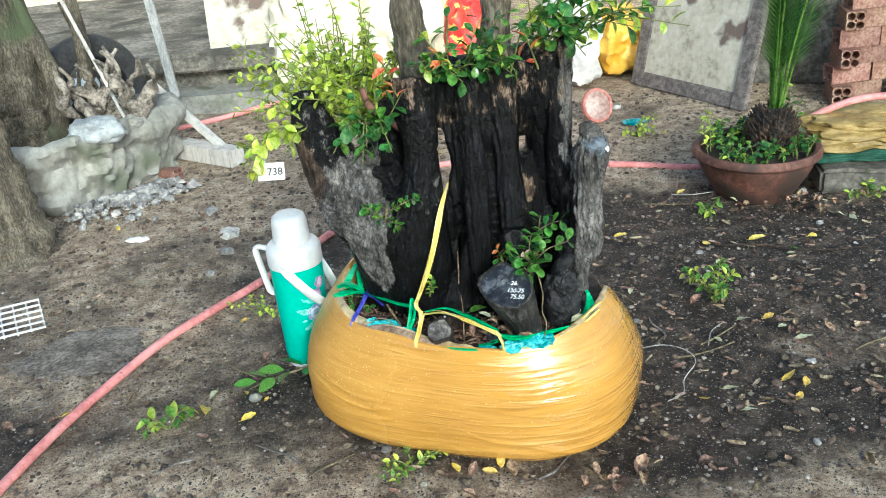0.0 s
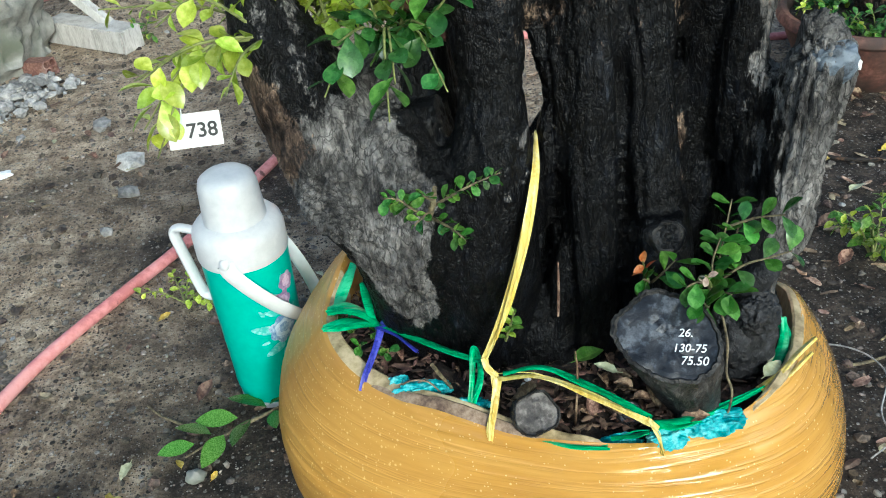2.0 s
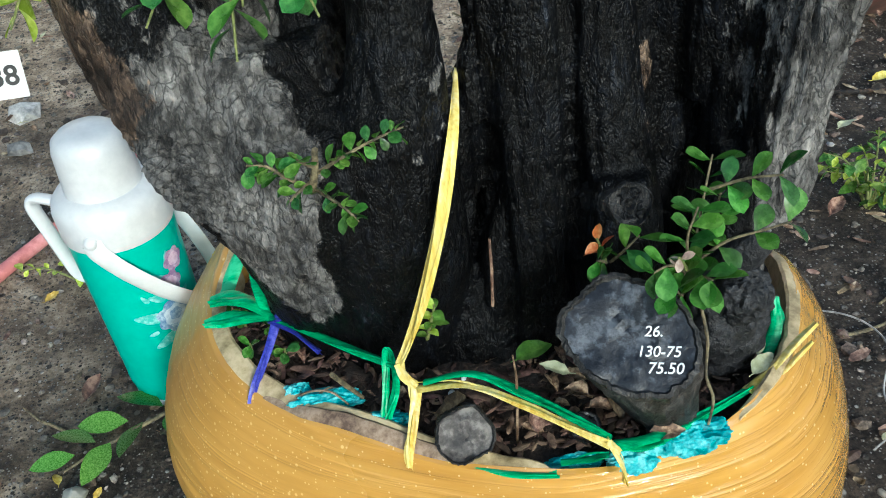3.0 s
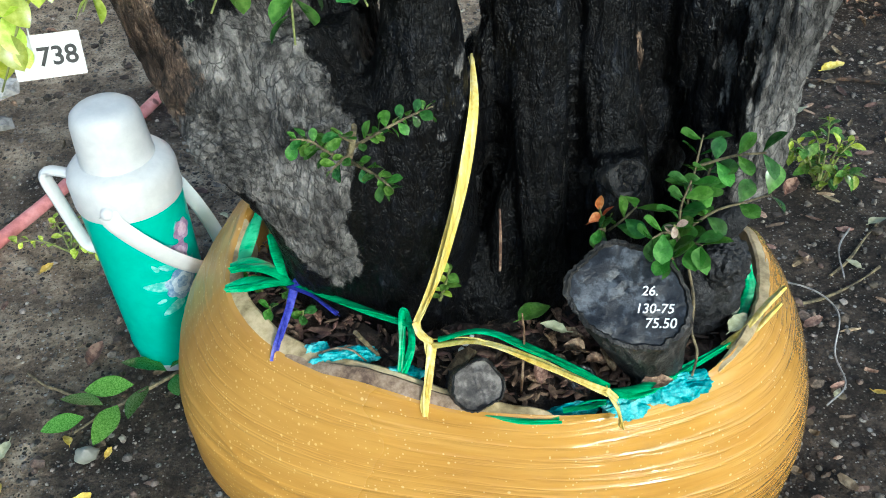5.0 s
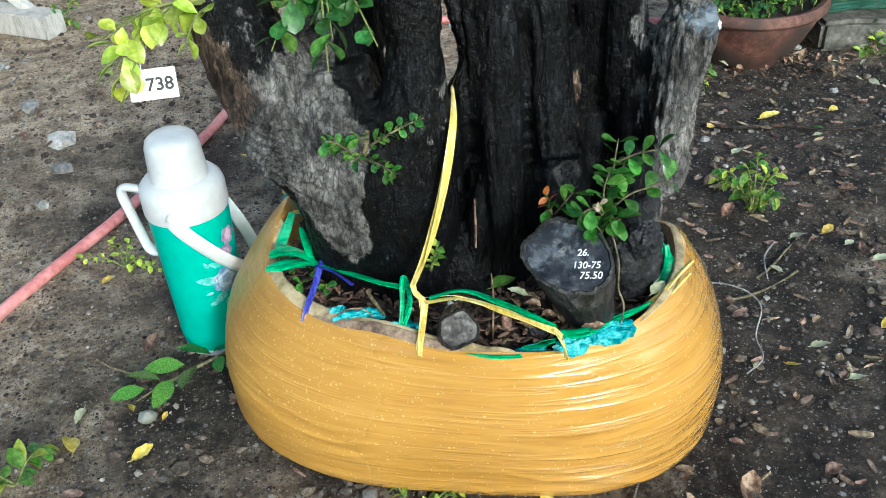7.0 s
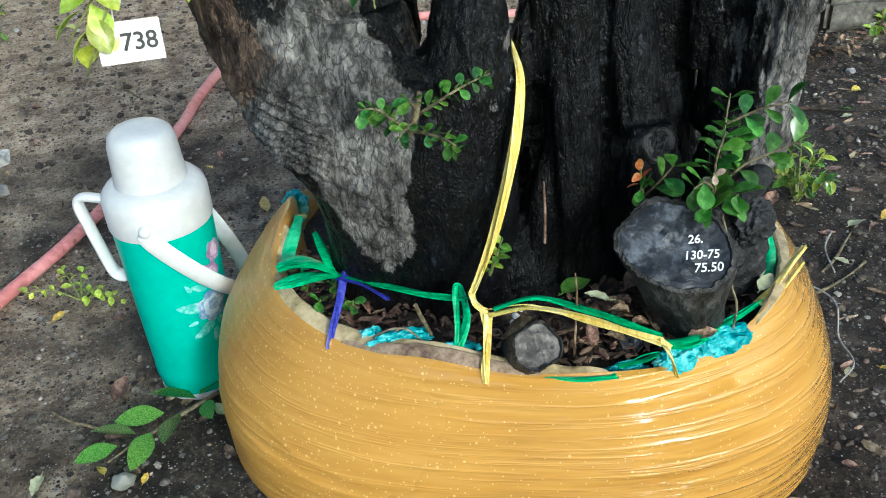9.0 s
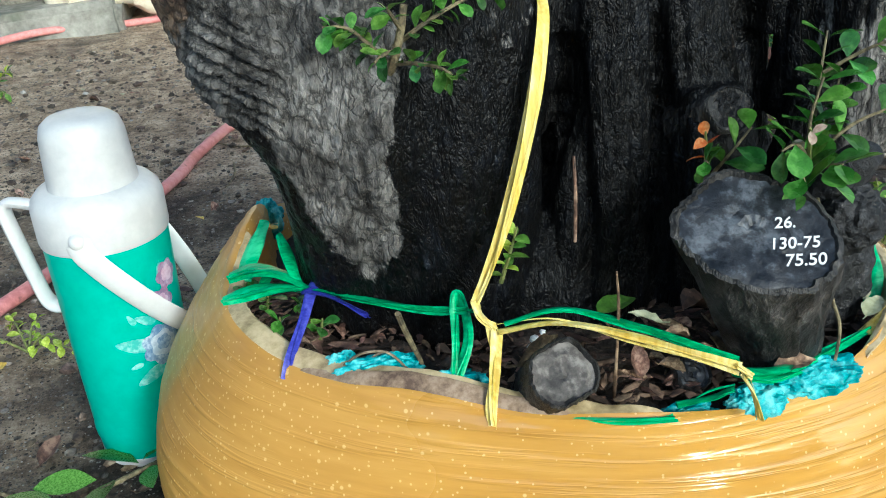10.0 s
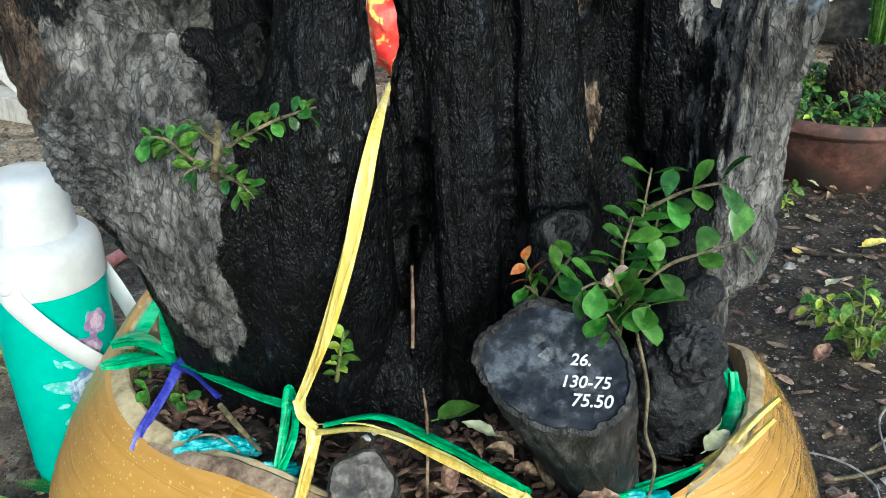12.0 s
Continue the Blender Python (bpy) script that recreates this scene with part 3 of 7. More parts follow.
def box(size, m=Matrix(), bevel=0.004, bm=None, cuts=0, rough=0.0, seed=0.0):
    """A bevelled box about the origin of m, its edges slightly worn when rough is given."""
    own = bmesh.new()
    bmesh.ops.create_cube(own, size=1.0)
    for v in own.verts:
        v.co = Vector((v.co.x * size[0], v.co.y * size[1], v.co.z * size[2]))
    if cuts:
        bmesh.ops.subdivide_edges(own, edges=own.edges[:], cuts=cuts, use_grid_fill=True)
    if bevel:
        sharp = [e for e in own.edges if len(e.link_faces) == 2 and e.link_faces[0].normal.angle(e.link_faces[1].normal, 0) > 0.5] if cuts else own.edges[:]
        own.normal_update()
        if cuts:
            sharp = [e for e in own.edges if len(e.link_faces) == 2 and e.calc_face_angle(0) > 0.5]
        bmesh.ops.bevel(own, geom=sharp, offset=bevel, segments=2, affect="EDGES")
    if rough:
        for v in own.verts:
            v.co += Vector((wob(v.co, 9, rough, seed), wob(v.co, 9, rough, seed + 5), wob(v.co, 9, rough, seed + 9)))
    bmesh.ops.transform(own, matrix=m, verts=own.verts)
    if bm is None:
        return own
    tmp = bpy.data.meshes.new("tmp")
    own.to_mesh(tmp)
    own.free()
    bm.from_mesh(tmp)
    bpy.data.meshes.remove(tmp)
    return bm


def blob(centre, size, seed=0.0, rough=0.25, sub=3, scale=6.0, bm=None, square=0.0):
    """A lumpy closed body."""
    own = bmesh.new()
    bmesh.ops.create_icosphere(own, subdivisions=sub, radius=1.0)
    for v in own.verts:
        n = v.co.normalized()
        k = 1 + wob(n, scale * 0.3, rough, seed) + wob(n, scale, rough * 0.5, seed + 4)
        if square:
            k *= 1 + square * (1 / max(abs(n.x), abs(n.y), abs(n.z)) - 1)
        v.co = Vector((n.x * size[0] * k, n.y * size[1] * k, n.z * size[2] * k)) + Vector(centre)
    if bm is None:
        return own
    tmp = bpy.data.meshes.new("tmp")
    own.to_mesh(tmp)
    own.free()
    bm.from_mesh(tmp)
    bpy.data.meshes.remove(tmp)
    return bm


def leaf_mesh(name, length, width, material, curl=0.25, fold=0.3, tip=0.85, blunt=0.75):
    """A leaf blade that starts at the origin and runs along +x, folded at its midrib and curled."""
    bm = bmesh.new()
    n = 8
    rows = []
    for i in range(n + 1):
        t = i / n
        w = width * 0.5 * (math.sin(math.pi * min(t ** tip, 1.0)) ** blunt if 0 < t < 1 else 0.0)
        z = -curl * length * t * t
        x = length * (0.08 + 0.92 * t)
        if i in (0, n):
            rows.append([bm.verts.new((x if i else 0.0, 0, z))])
        else:
            rows.append([bm.verts.new((x, s * w, z + abs(s) * w * fold)) for s in (-1, 0, 1)])
    for a, b in zip(rows, rows[1:]):
        if len(a) == 1:
            bm.faces.new((a[0], b[1], b[0])), bm.faces.new((a[0], b[2], b[1]))
        elif len(b) == 1:
            bm.faces.new((a[0], a[1], b[0])), bm.faces.new((a[1], a[2], b[0]))
        else:
            bm.faces.new((a[0], a[1], b[1], b[0])), bm.faces.new((a[1], a[2], b[2], b[1]))
    me = bpy.data.meshes.new(name)
    bm.to_mesh(me)
    bm.free()
    me.polygons.foreach_set("use_smooth", [True] * len(me.polygons))
    me.materials.append(material)
    return me


def aim(place, way, roll=0.0, size=1.0):
    """A pose with its x axis along way and z as near up as can be."""
    x = Vector(way).normalized()
    y = Vector((0, 0, 1)).cross(x)
    y = y.normalized() if y.length > 1e-3 else Vector((0, 1, 0))
    z = x.cross(y)
    rot = Matrix((x, y, z)).transposed().to_4x4()
    return Matrix.Translation(place) @ rot @ Matrix.Rotation(roll, 4, "X") @ Matrix.Scale(size, 4)


def text_mesh(body, size, material, name, parent, m, shear=0.0, bold=0.0):
    """Letters of the built-in font as a thin mesh."""
    cu = bpy.data.curves.new(name, "FONT")
    cu.body, cu.size, cu.extrude, cu.shear, cu.offset = body, size, 0.0004, shear, bold
    cu.align_x, cu.align_y = "CENTER", "CENTER"
    tmp = new("tmp", cu)
    dg = bpy.context.evaluated_depsgraph_get()
    me = bpy.data.meshes.new_from_object(tmp.evaluated_get(dg))
    bpy.data.objects.remove(tmp)
    me.materials.clear()
    me.materials.append(material)
    ob = new(name, me)
    adopt(ob, parent)
    ob.matrix_basis = m
    return ob

# ---------------------------------------------------------------- ground and the yard's bounds


def ground_height(x, y):
    p = Vector((x, y, 0))
    h = noise.noise(p * 1.1) * 0.012 + noise.noise(p * 4.0) * 0.006 + noise.noise(p * 14) * 0.0035 + noise.noise(p * 38) * 0.002
    return h * min(1.0, 6.0 / max(1.0, math.hypot(x, y - 2)))


def spaced(lo, hi, step, far):
    """Even steps between lo and hi that widen outwards to far."""
    core = list(np.arange(lo, hi + 1e-6, step))
    d, out_hi, out_lo = step, [core[-1]], [core[0]]
    while out_hi[-1] < far:
        d *= 1.35
        out_hi.append(out_hi[-1] + d)
        out_lo.append(out_lo[-1] - d)
    return out_lo[:0:-1] + core + out_hi[1:]


def build_ground():
    xs, ys = spaced(-1.8, 1.8, 0.016, 900), spaced(1.2, 4.4, 0.018, 900)
    verts = [(x, y, ground_height(x, y)) for y in ys for x in xs]
    w = len(xs)
    faces = [(j * w + i, j * w + i + 1, (j + 1) * w + i + 1, (j + 1) * w + i) for j in range(len(ys) - 1) for i in range(w - 1)]
    me = bpy.data.meshes.new("ground")
    me.from_pydata(verts, [], faces)
    me.polygons.foreach_set("use_smooth", [True] * len(faces))
    me.materials.append(SOIL)
    tagged(new("ground", me), "dark trodden garden soil with grit and leaf litter", "ground", kind="structure")


build_ground()

# house wall behind the yard, in the sun
hw = part("wall_north", box((16, 0.2, 3.2), pose(0, 8.1, 1.6), 0.01), CREAM)
tagged(hw, "sunlit cream plaster wall behind the yard", "wall", kind="structure")
# dark wall added behind the camera, never in view, to darken reflections and fill light
ww = part("added_wall_south", box((14, 0.2, 2.2), pose(0, -7.0, 1.1), 0.01), UNSEEN_WALL)
tagged(ww, "plain dark wall added out of view behind the camera", "wall", kind="structure")

# concrete platform with a stepped face
plat = thing("platform", "stained concrete platform with a rough cement foot", "platform", kind="structure", at=(-2.4, 5.2, 0))
part("slab", box((3.0, 2.4, 0.085), pose(-2.47, 5.98, 0.25), 0.012, cuts=5, rough=0.02), CEMENT_WET, plat)
part("body", box((2.9, 2.2, 0.13), pose(-2.47, 6.02, 0.145), 0.01, cuts=4, rough=0.02, seed=3), CEMENT_WET, plat)
part("foot", box((3.3, 2.6, 0.12), pose(-2.35, 5.95, 0.035), 0.03, cuts=6, rough=0.035, seed=6), CEMENT, plat, "rough grey cement foot")

# ---------------------------------------------------------------- wrapped root ball of the stump
POT = Matrix.Translation((-0.025, 1.88, 0)) @ Matrix.Rotation(radians(-19.5), 4, "Z")


def outline(phi, a, b, n):
    """A point of a superellipse."""
    c, s = math.cos(phi), math.sin(phi)
    r = (abs(c / a) ** n + abs(s / b) ** n) ** (-1 / n)
    return r * c, r * s


def rim_height(phi):
    left = max(0.0, -math.cos(phi + 0.15)) ** 6 * 0.014 + max(0.0, -math.cos(phi - 0.03)) ** 40 * 0.048
    right = max(0.0, math.cos(phi + 0.1)) ** 9 * 0.024
    back = max(0.0, math.sin(phi)) * 0.01 - 0.06 * max(0.0, math.cos(phi - 0.75)) ** 6
    return 0.281 + left + right + back + 0.004 * math.sin(3 * phi + 1) + 0.003 * math.sin(9 * phi)


def wrap_point(phi, t):
    """The outside of the wrap: t is 0 at the ground, 1 at the rim."""
    z = rim_height(phi) * t
    belly = 1 - 0.07 * (max(0, 0.14 - t) / 0.14) ** 2
    k = t ** 1.7
    east = 0.5 + 0.5 * max(-1, min(1, math.cos(phi) * 2.5))
    q = max(0.0, (t - 0.38) / 0.62) ** 1.8
    foot = max(0.0, (0.42 - t) / 0.42) ** 2
    a, b = 0.403 - 0.074 * q - 0.012 * foot, 0.288 - (0.037 - 0.012 * east) * q - 0.006 * foot
    n = 2.65 * (1 - k) + (2.1 + 0.25 * east) * k
    tip = (max(0.0, -math.cos(phi + 0.15)) ** 6 * 0.010 + max(0.0, -math.cos(phi - 0.03)) ** 40 * 0.032) * max(0, t - 0.55) / 0.45
    x, y = outline(phi, a * belly, b * belly, n)
    f = t * 0.28
    wr = noise.noise(Vector((phi * 1.1, f * 9, 4.2))) * 0.006
    slack = 0.35 + 1.3 * max(0, noise.noise(Vector((phi * 1.2, f * 7, 21.0))) + 0.25)
    for q, w, h in ((0.8, 15, 0.0020), (1.3, 36, 0.0017), (2.2, 80, 0.0010)):
        ridge = 1 - abs(noise.noise(Vector((phi * q, f * w + 1.2 * noise.noise(Vector((phi * 2, f * 5, 2))), w))))
        wr += h * (ridge ** 6) * slack * (0.3 + 1.4 * max(0, noise.noise(Vector((phi * 1.4, f * 11, 8.0 + q))) + 0.25))
    # puckers that run up to both ends of the rim
    ends = abs(math.cos(phi)) ** 6 * max(0, t - 0.3)
    wr += 0.006 * ends * abs(noise.noise(Vector((phi * 14, f * 3, 31.0))))
    d = math.hypot(x, y)
    return POT @ Vector((x * (1 + (wr - tip) / d), y * (1 + (wr - tip) / d), z))


def build_wrap():
    root = thing("wrapped_root_ball", "root ball wound in glossy amber packing tape, standing on the soil", "root ball", at=(-0.03, 1.88, 0))
    seg, rows = 340, 150
    bm = bmesh.new()
    rings = [[bm.verts.new(wrap_point(2 * math.pi * i / seg, j / rows)) for i in range(seg)] for j in range(rows + 1)]
    centre = POT @ Vector((0, 0, 0))
    for off, dz in ((0.005, 0.002), (0.009, -0.004), (0.012, -0.05), (0.016, -0.08)):
        ring = []
        for v in rings[rows]:
            inward = Vector((centre.x - v.co.x, centre.y - v.co.y, 0)).normalized()
            ring.append(bm.verts.new(v.co + inward * off + Vector((0, 0, dz))))
        rings.append(ring)
    for a, b in zip(rings, rings[1:]):
        for i in range(seg):
            bm.faces.new((a[i], a[(i + 1) % seg], b[(i + 1) % seg], b[i]))
    bm.faces.new(rings[0][::-1])
    part("tape_wrap", bm, TAPE, root)
    # dull sleeve standing a little above the tape along the front, with a cardboard edge in it
    def strip(name, first, last, rise, depth, material, label, seed):
        bm = bmesh.new()
        grid = []
        for i in range(81):
            phi = radians(first + (last - first) * i / 80)
            fade = math.sin(math.pi * i / 80) ** 0.45
            top = wrap_point(phi, 1.0)
            inward = Vector((centre.x - top.x, centre.y - top.y, 0)).normalized()
            up = rise * fade + 0.003 * noise.noise(Vector((phi * 9, seed, 0)))
            prof = ((0.001, -0.012), (0.002, 0.001), (0.002 + depth * 0.5 * fade, up * 0.7), (0.003 + depth * fade, up), (0.006 + depth * fade, up - 0.002), (0.010 + depth * fade, -0.04))
            grid.append([bm.verts.new(top + inward * (d + 0.001) + Vector((0, 0, h))) for d, h in prof])
        for a, b in zip(grid, grid[1:]):
            for k in range(5):
                bm.faces.new((a[k], a[k + 1], b[k + 1], b[k]))
        part(name, bm, material, root, label)

    strip("inner_fold", 186, 292, 0.008, 0.021, TAPE_IN, "dull beige fold of tape inside the rim", 1.0)
    strip("inner_fold", -34, 22, 0.004, 0.010, TAPE_IN, "pale torn fold of tape at the end of the rim", 9.0)
    strip("cardboard_edge", 226, 279, 0.0095, 0.012, CARD, "damp cardboard edge inside the tape", 4.0)
    return root


build_wrap()


def build_soil():
    bm = bmesh.new()
    seg, rings = 90, 26
    grid = []
    for j in range(rings + 1):
        k = j / rings
        ring = []
        for i in range(seg):
            x, y = outline(2 * math.pi * i / seg, 0.325, 0.238, 2.15)
            p = POT @ Vector((x * k, y * k, 0))
            z = 0.262 + 0.02 * (1 - k) + wob((p.x, p.y, 0), 18, 0.012) + wob((p.x, p.y, 0), 60, 0.008)
            ring.append(bm.verts.new((p.x, p.y, z)))
        grid.append(ring)
    for a, b in zip(grid, grid[1:]):
        for i in range(seg):
            bm.faces.new((a[i], a[(i + 1) % seg], b[(i + 1) % seg], b[i]))
    bmesh.ops.remove_doubles(bm, verts=grid[0], dist=1e-5)
    ob = part("potting_soil", bm, POT_SOIL)
    tagged(ob, "dark damp potting soil inside the wrapped root ball", "soil", kind="stuff")


build_soil()

# ---------------------------------------------------------------- the stump
# each line is one column of the stump: x, y, z, radius
TRUNK = [
    # leaning limb
    [(-0.185, 1.90, 0.18, 0.085), (-0.188, 1.875, 0.29, 0.076), (-0.198, 1.845, 0.38, 0.069), (-0.217, 1.818, 0.46, 0.063), (-0.253, 1.825, 0.53, 0.067), (-0.285, 1.845, 0.60, 0.064), (-0.312, 1.855, 0.67, 0.056), (-0.330, 1.865, 0.735, 0.040), (-0.338, 1.87, 0.785, 0.022)],
    [(-0.180, 1.83, 0.36, 0.045), (-0.188, 1.795, 0.46, 0.056), (-0.205, 1.80, 0.54, 0.056), (-0.225, 1.83, 0.61, 0.045)],
    # second column, beside the limb
    [(-0.11, 1.86, 0.18, 0.09), (-0.120, 1.83, 0.32, 0.078), (-0.120, 1.805, 0.44, 0.070), (-0.110, 1.795, 0.54, 0.056), (-0.100, 1.80, 0.61, 0.041), (-0.097, 1.815, 0.67, 0.037), (-0.102, 1.835, 0.74, 0.048), (-0.100, 1.85, 0.80, 0.056)],
    [(-0.16, 1.84, 0.30, 0.06), (-0.16, 1.80, 0.45, 0.055), (-0.155, 1.80, 0.53, 0.05), (-0.15, 1.82, 0.57, 0.035)],
    # two fluted columns in the middle
    [(-0.015, 1.83, 0.18, 0.10), (0.002, 1.81, 0.30, 0.062), (0.010, 1.80, 0.42, 0.044), (0.013, 1.81, 0.54, 0.037), (0.016, 1.825, 0.66, 0.035), (0.018, 1.845, 0.74, 0.040), (0.020, 1.86, 0.825, 0.044)],
    [(0.09, 1.83, 0.18, 0.09), (0.095, 1.805, 0.32, 0.058), (0.092, 1.80, 0.44, 0.043), (0.084, 1.82, 0.56, 0.034), (0.081, 1.835, 0.66, 0.032), (0.083, 1.855, 0.75, 0.038), (0.085, 1.865, 0.82, 0.042)],
    # hollow plate and the tall shard behind
    [(0.16, 1.90, 0.18, 0.10), (0.165, 1.905, 0.36, 0.060), (0.170, 1.905, 0.52, 0.044), (0.172, 1.895, 0.66, 0.044), (0.170, 1.885, 0.76, 0.050), (0.175, 1.88, 0.83, 0.045)],
    [(0.200, 1.86, 0.50, 0.030), (0.198, 1.845, 0.62, 0.028), (0.200, 1.845, 0.70, 0.027), (0.206, 1.85, 0.78, 0.024), (0.215, 1.855, 0.85, 0.020), (0.222, 1.86, 0.885, 0.010)],
    # grey shard that overhangs the rim
    [(0.238, 1.795, 0.380, 0.018), (0.247, 1.792, 0.41, 0.033), (0.246, 1.79, 0.47, 0.036), (0.242, 1.785, 0.54, 0.036), (0.252, 1.785, 0.61, 0.038), (0.258, 1.785, 0.650, 0.034), (0.246, 1.795, 0.695, 0.014)],
    [(0.222, 1.84, 0.42, 0.035), (0.220, 1.83, 0.52, 0.030), (0.220, 1.83, 0.62, 0.024)],
    # back of the foot and of the crown
    [(-0.05, 1.96, 0.20, 0.14), (0.02, 1.965, 0.42, 0.09), (0.03, 1.955, 0.52, 0.05)],
    [(0.13, 1.95, 0.20, 0.10), (0.15, 1.95, 0.42, 0.07), (0.16, 1.94, 0.56, 0.04)],
    [(-0.10, 1.885, 0.76, 0.05), (-0.03, 1.89, 0.785, 0.045), (0.05, 1.895, 0.79, 0.045), (0.12, 1.895, 0.80, 0.045), (0.19, 1.88, 0.82, 0.036)],
    [(-0.06, 1.90, 0.20, 0.12), (-0.05, 1.90, 0.40, 0.07), (-0.05, 1.90, 0.50, 0.04)],
    [(0.05, 1.91, 0.20, 0.10), (0.05, 1.91, 0.44, 0.06), (0.05, 1.90, 0.80, 0.042)],
    # pocket between limb and second column
    [(-0.27, 1.905, 0.59, 0.035), (-0.20, 1.925, 0.61, 0.045), (-0.14, 1.90, 0.64, 0.040)],
    [(-0.225, 1.845, 0.585, 0.034), (-0.185, 1.845, 0.592, 0.026), (-0.15, 1.835, 0.60, 0.028)],
    [(-0.170, 1.87, 0.40, 0.06), (-0.176, 1.87, 0.52, 0.052), (-0.178, 1.885, 0.60, 0.040)],
    [(-0.165, 1.905, 0.56, 0.045), (-0.165, 1.910, 0.64, 0.040), (-0.158, 1.900, 0.70, 0.028)],
    # dark foot under the overhanging shard
    [(0.190, 1.81, 0.20, 0.055), (0.200, 1.795, 0.32, 0.048), (0.212, 1.795, 0.40, 0.038), (0.224, 1.80, 0.46, 0.030)],
    # knob at the head of the second column, strip beside the slit, swelling under the round knot
    [(-0.135, 1.83, 0.74, 0.024), (-0.155, 1.81, 0.752, 0.022), (-0.160, 1.795, 0.758, 0.016)],
    [(-0.028, 1.85, 0.70, 0.024), (-0.026, 1.832, 0.65, 0.020), (-0.021, 1.825, 0.615, 0.020), (-0.024, 1.825, 0.575, 0.024), (-0.022, 1.82, 0.52, 0.024)],
    [(-0.050, 1.845, 0.44, 0.030), (-0.048, 1.835, 0.50, 0.028), (-0.046, 1.835, 0.548, 0.018)],
    [(-0.050, 1.860, 0.690, 0.022), (-0.046, 1.855, 0.735, 0.032), (-0.042, 1.865, 0.80, 0.036)],
    [(0.050, 1.850, 0.56, 0.022), (0.050, 1.855, 0.70, 0.026), (0.052, 1.87, 0.82, 0.034)],
    [(0.125, 1.885, 0.30, 0.045), (0.128, 1.885, 0.48, 0.032), (0.122, 1.885, 0.610, 0.025)],
    [(0.123, 1.885, 0.650, 0.023), (0.126, 1.88, 0.74, 0.036), (0.130, 1.88, 0.82, 0.036)],
    [(0.092, 1.765, 0.34, 0.034), (0.090, 1.752, 0.42, 0.036), (0.088, 1.765, 0.48, 0.026)],
    [(-0.065, 1.80, 0.22, 0.05), (-0.055, 1.79, 0.30, 0.030), (-0.05, 1.80, 0.36, 0.014)],
]


def steps(v, lo, hi):
    t = np.clip((v - lo) / (hi - lo), 0, 1)
    return t * t * (3 - 2 * t)


def build_trunk(root):
    bm = bmesh.new()
    for line in TRUNK:
        tube(line, seg=20, per=5, bm=bm)
    me = bpy.data.meshes.new("rough")
    bm.to_mesh(me)
    bm.free()
    tmp = new("rough", me)
    rm = tmp.modifiers.new("remesh", "REMESH")
    rm.mode, rm.voxel_size = "VOXEL", 0.0034
    sm = tmp.modifiers.new("smooth", "SMOOTH")
    sm.factor, sm.iterations = 0.5, 2
    dg = bpy.context.evaluated_depsgraph_get()
    out = bpy.data.meshes.new_from_object(tmp.evaluated_get(dg))
    bpy.data.objects.remove(tmp)
    out.name = "trunk"
    n = len(out.vertices)
    co, no = np.empty(n * 3), np.empty(n * 3)
    out.vertices.foreach_get("co", co)
    out.vertices.foreach_get("normal", no)
    co, no = co.reshape(-1, 3), no.reshape(-1, 3)
    grey, brown, push = np.zeros(n), np.zeros(n), np.zeros(n)

    def soft(v, width=0.006):
        return 1 / (1 + math.exp(max(-60, min(60, -v / width))))

    knots = ((-0.200, 0.592, 0.021), (-0.168, 0.553, 0.017), (-0.222, 0.572, 0.010), (-0.236, 0.520, 0.007))
    for i in range(n):
        x, y, z = co[i]
        w = noise.noise(Vector((x * 9, y * 9, z * 9)))
        w2 = noise.noise(Vector((x * 30, y * 30, z * 14)))
        w3 = noise.noise(Vector((x * 70, y * 70, z * 50)))
        edge = 0.018 * w + 0.010 * w2 + 0.005 * w3
        # grey bark left on the front of the limb, running down to a point
        right = -0.180 - 0.9 * max(0.0, 0.375 - z) - 0.25 * max(0.0, z - 0.56)
        left = -0.280 + 0.48 * (0.485 - z) if z < 0.485 else -0.42
        g = soft(right + edge - x) * soft(x - left + 0.6 * edge) * soft(0.655 + 0.4 * (x + 0.26) + 1.2 * edge - z, 0.008)
        if x < -0.12:
            g = max(g, 0.32 * soft(-0.24 + edge - x) * soft(z - 0.64, 0.01))
        # grey weathered shards
        slab = 0.212 + edge + 0.05 * max(0, 0.52 - z)
        g = max(g, 0.85 * soft(x - slab) * (1 if z < 0.70 else 0.8))
        g = max(g, 0.70 * soft(x - 0.196 - edge) * soft(z - 0.60))
        if y < 1.80 and -0.115 < x < -0.062 and 0.535 < z < 0.605:
            g = max(g, 0.56 * max(0, 0.45 + w2 + w3))
        if -0.035 < x < -0.008 and 0.55 < z < 0.66:
            g = max(g, 0.55 * max(0, 0.3 + 1.4 * w2))
        grey[i] = min(1, max(0, g))
        # brown outer face of the limb, pale torn wood at its knuckle, brown broken crown
        outer = min(-0.262 - 0.63 * (0.645 - z), -0.285 - 0.55 * max(0.0, z - 0.60))
        b = 0.85 * soft(outer + 1.2 * edge - x) * soft(z - 0.53 + edge) if x < -0.2 else 0.0
        if x > -0.2:
            # Crown's own brown, strengthened upwards to carry the haze there in its colour.
            b = 0.43 * steps(z, 0.62, 0.80) * max(0, 0.80 + w)
            if 0.105 < x < 0.15 and z > 0.5:
                b = max(b, 0.7 * max(0, 0.25 + w2 + 0.5 * w))
        if grey[i] > 0.5 and x < 0:
            b = max(b, 0.40 * max(0, w + 0.3 * w2))
        brown[i] = b
        gk = grey[i] if z < 0.66 or x > 0 else 0.6
        fibre = abs(noise.noise(Vector((x * 75, y * 75, z * 6))))
        check = abs(noise.noise(Vector((x * 60, y * 60, z * 75 + 3))))
        big = noise.noise(Vector((x * 13, y * 13, z * 3.5)))
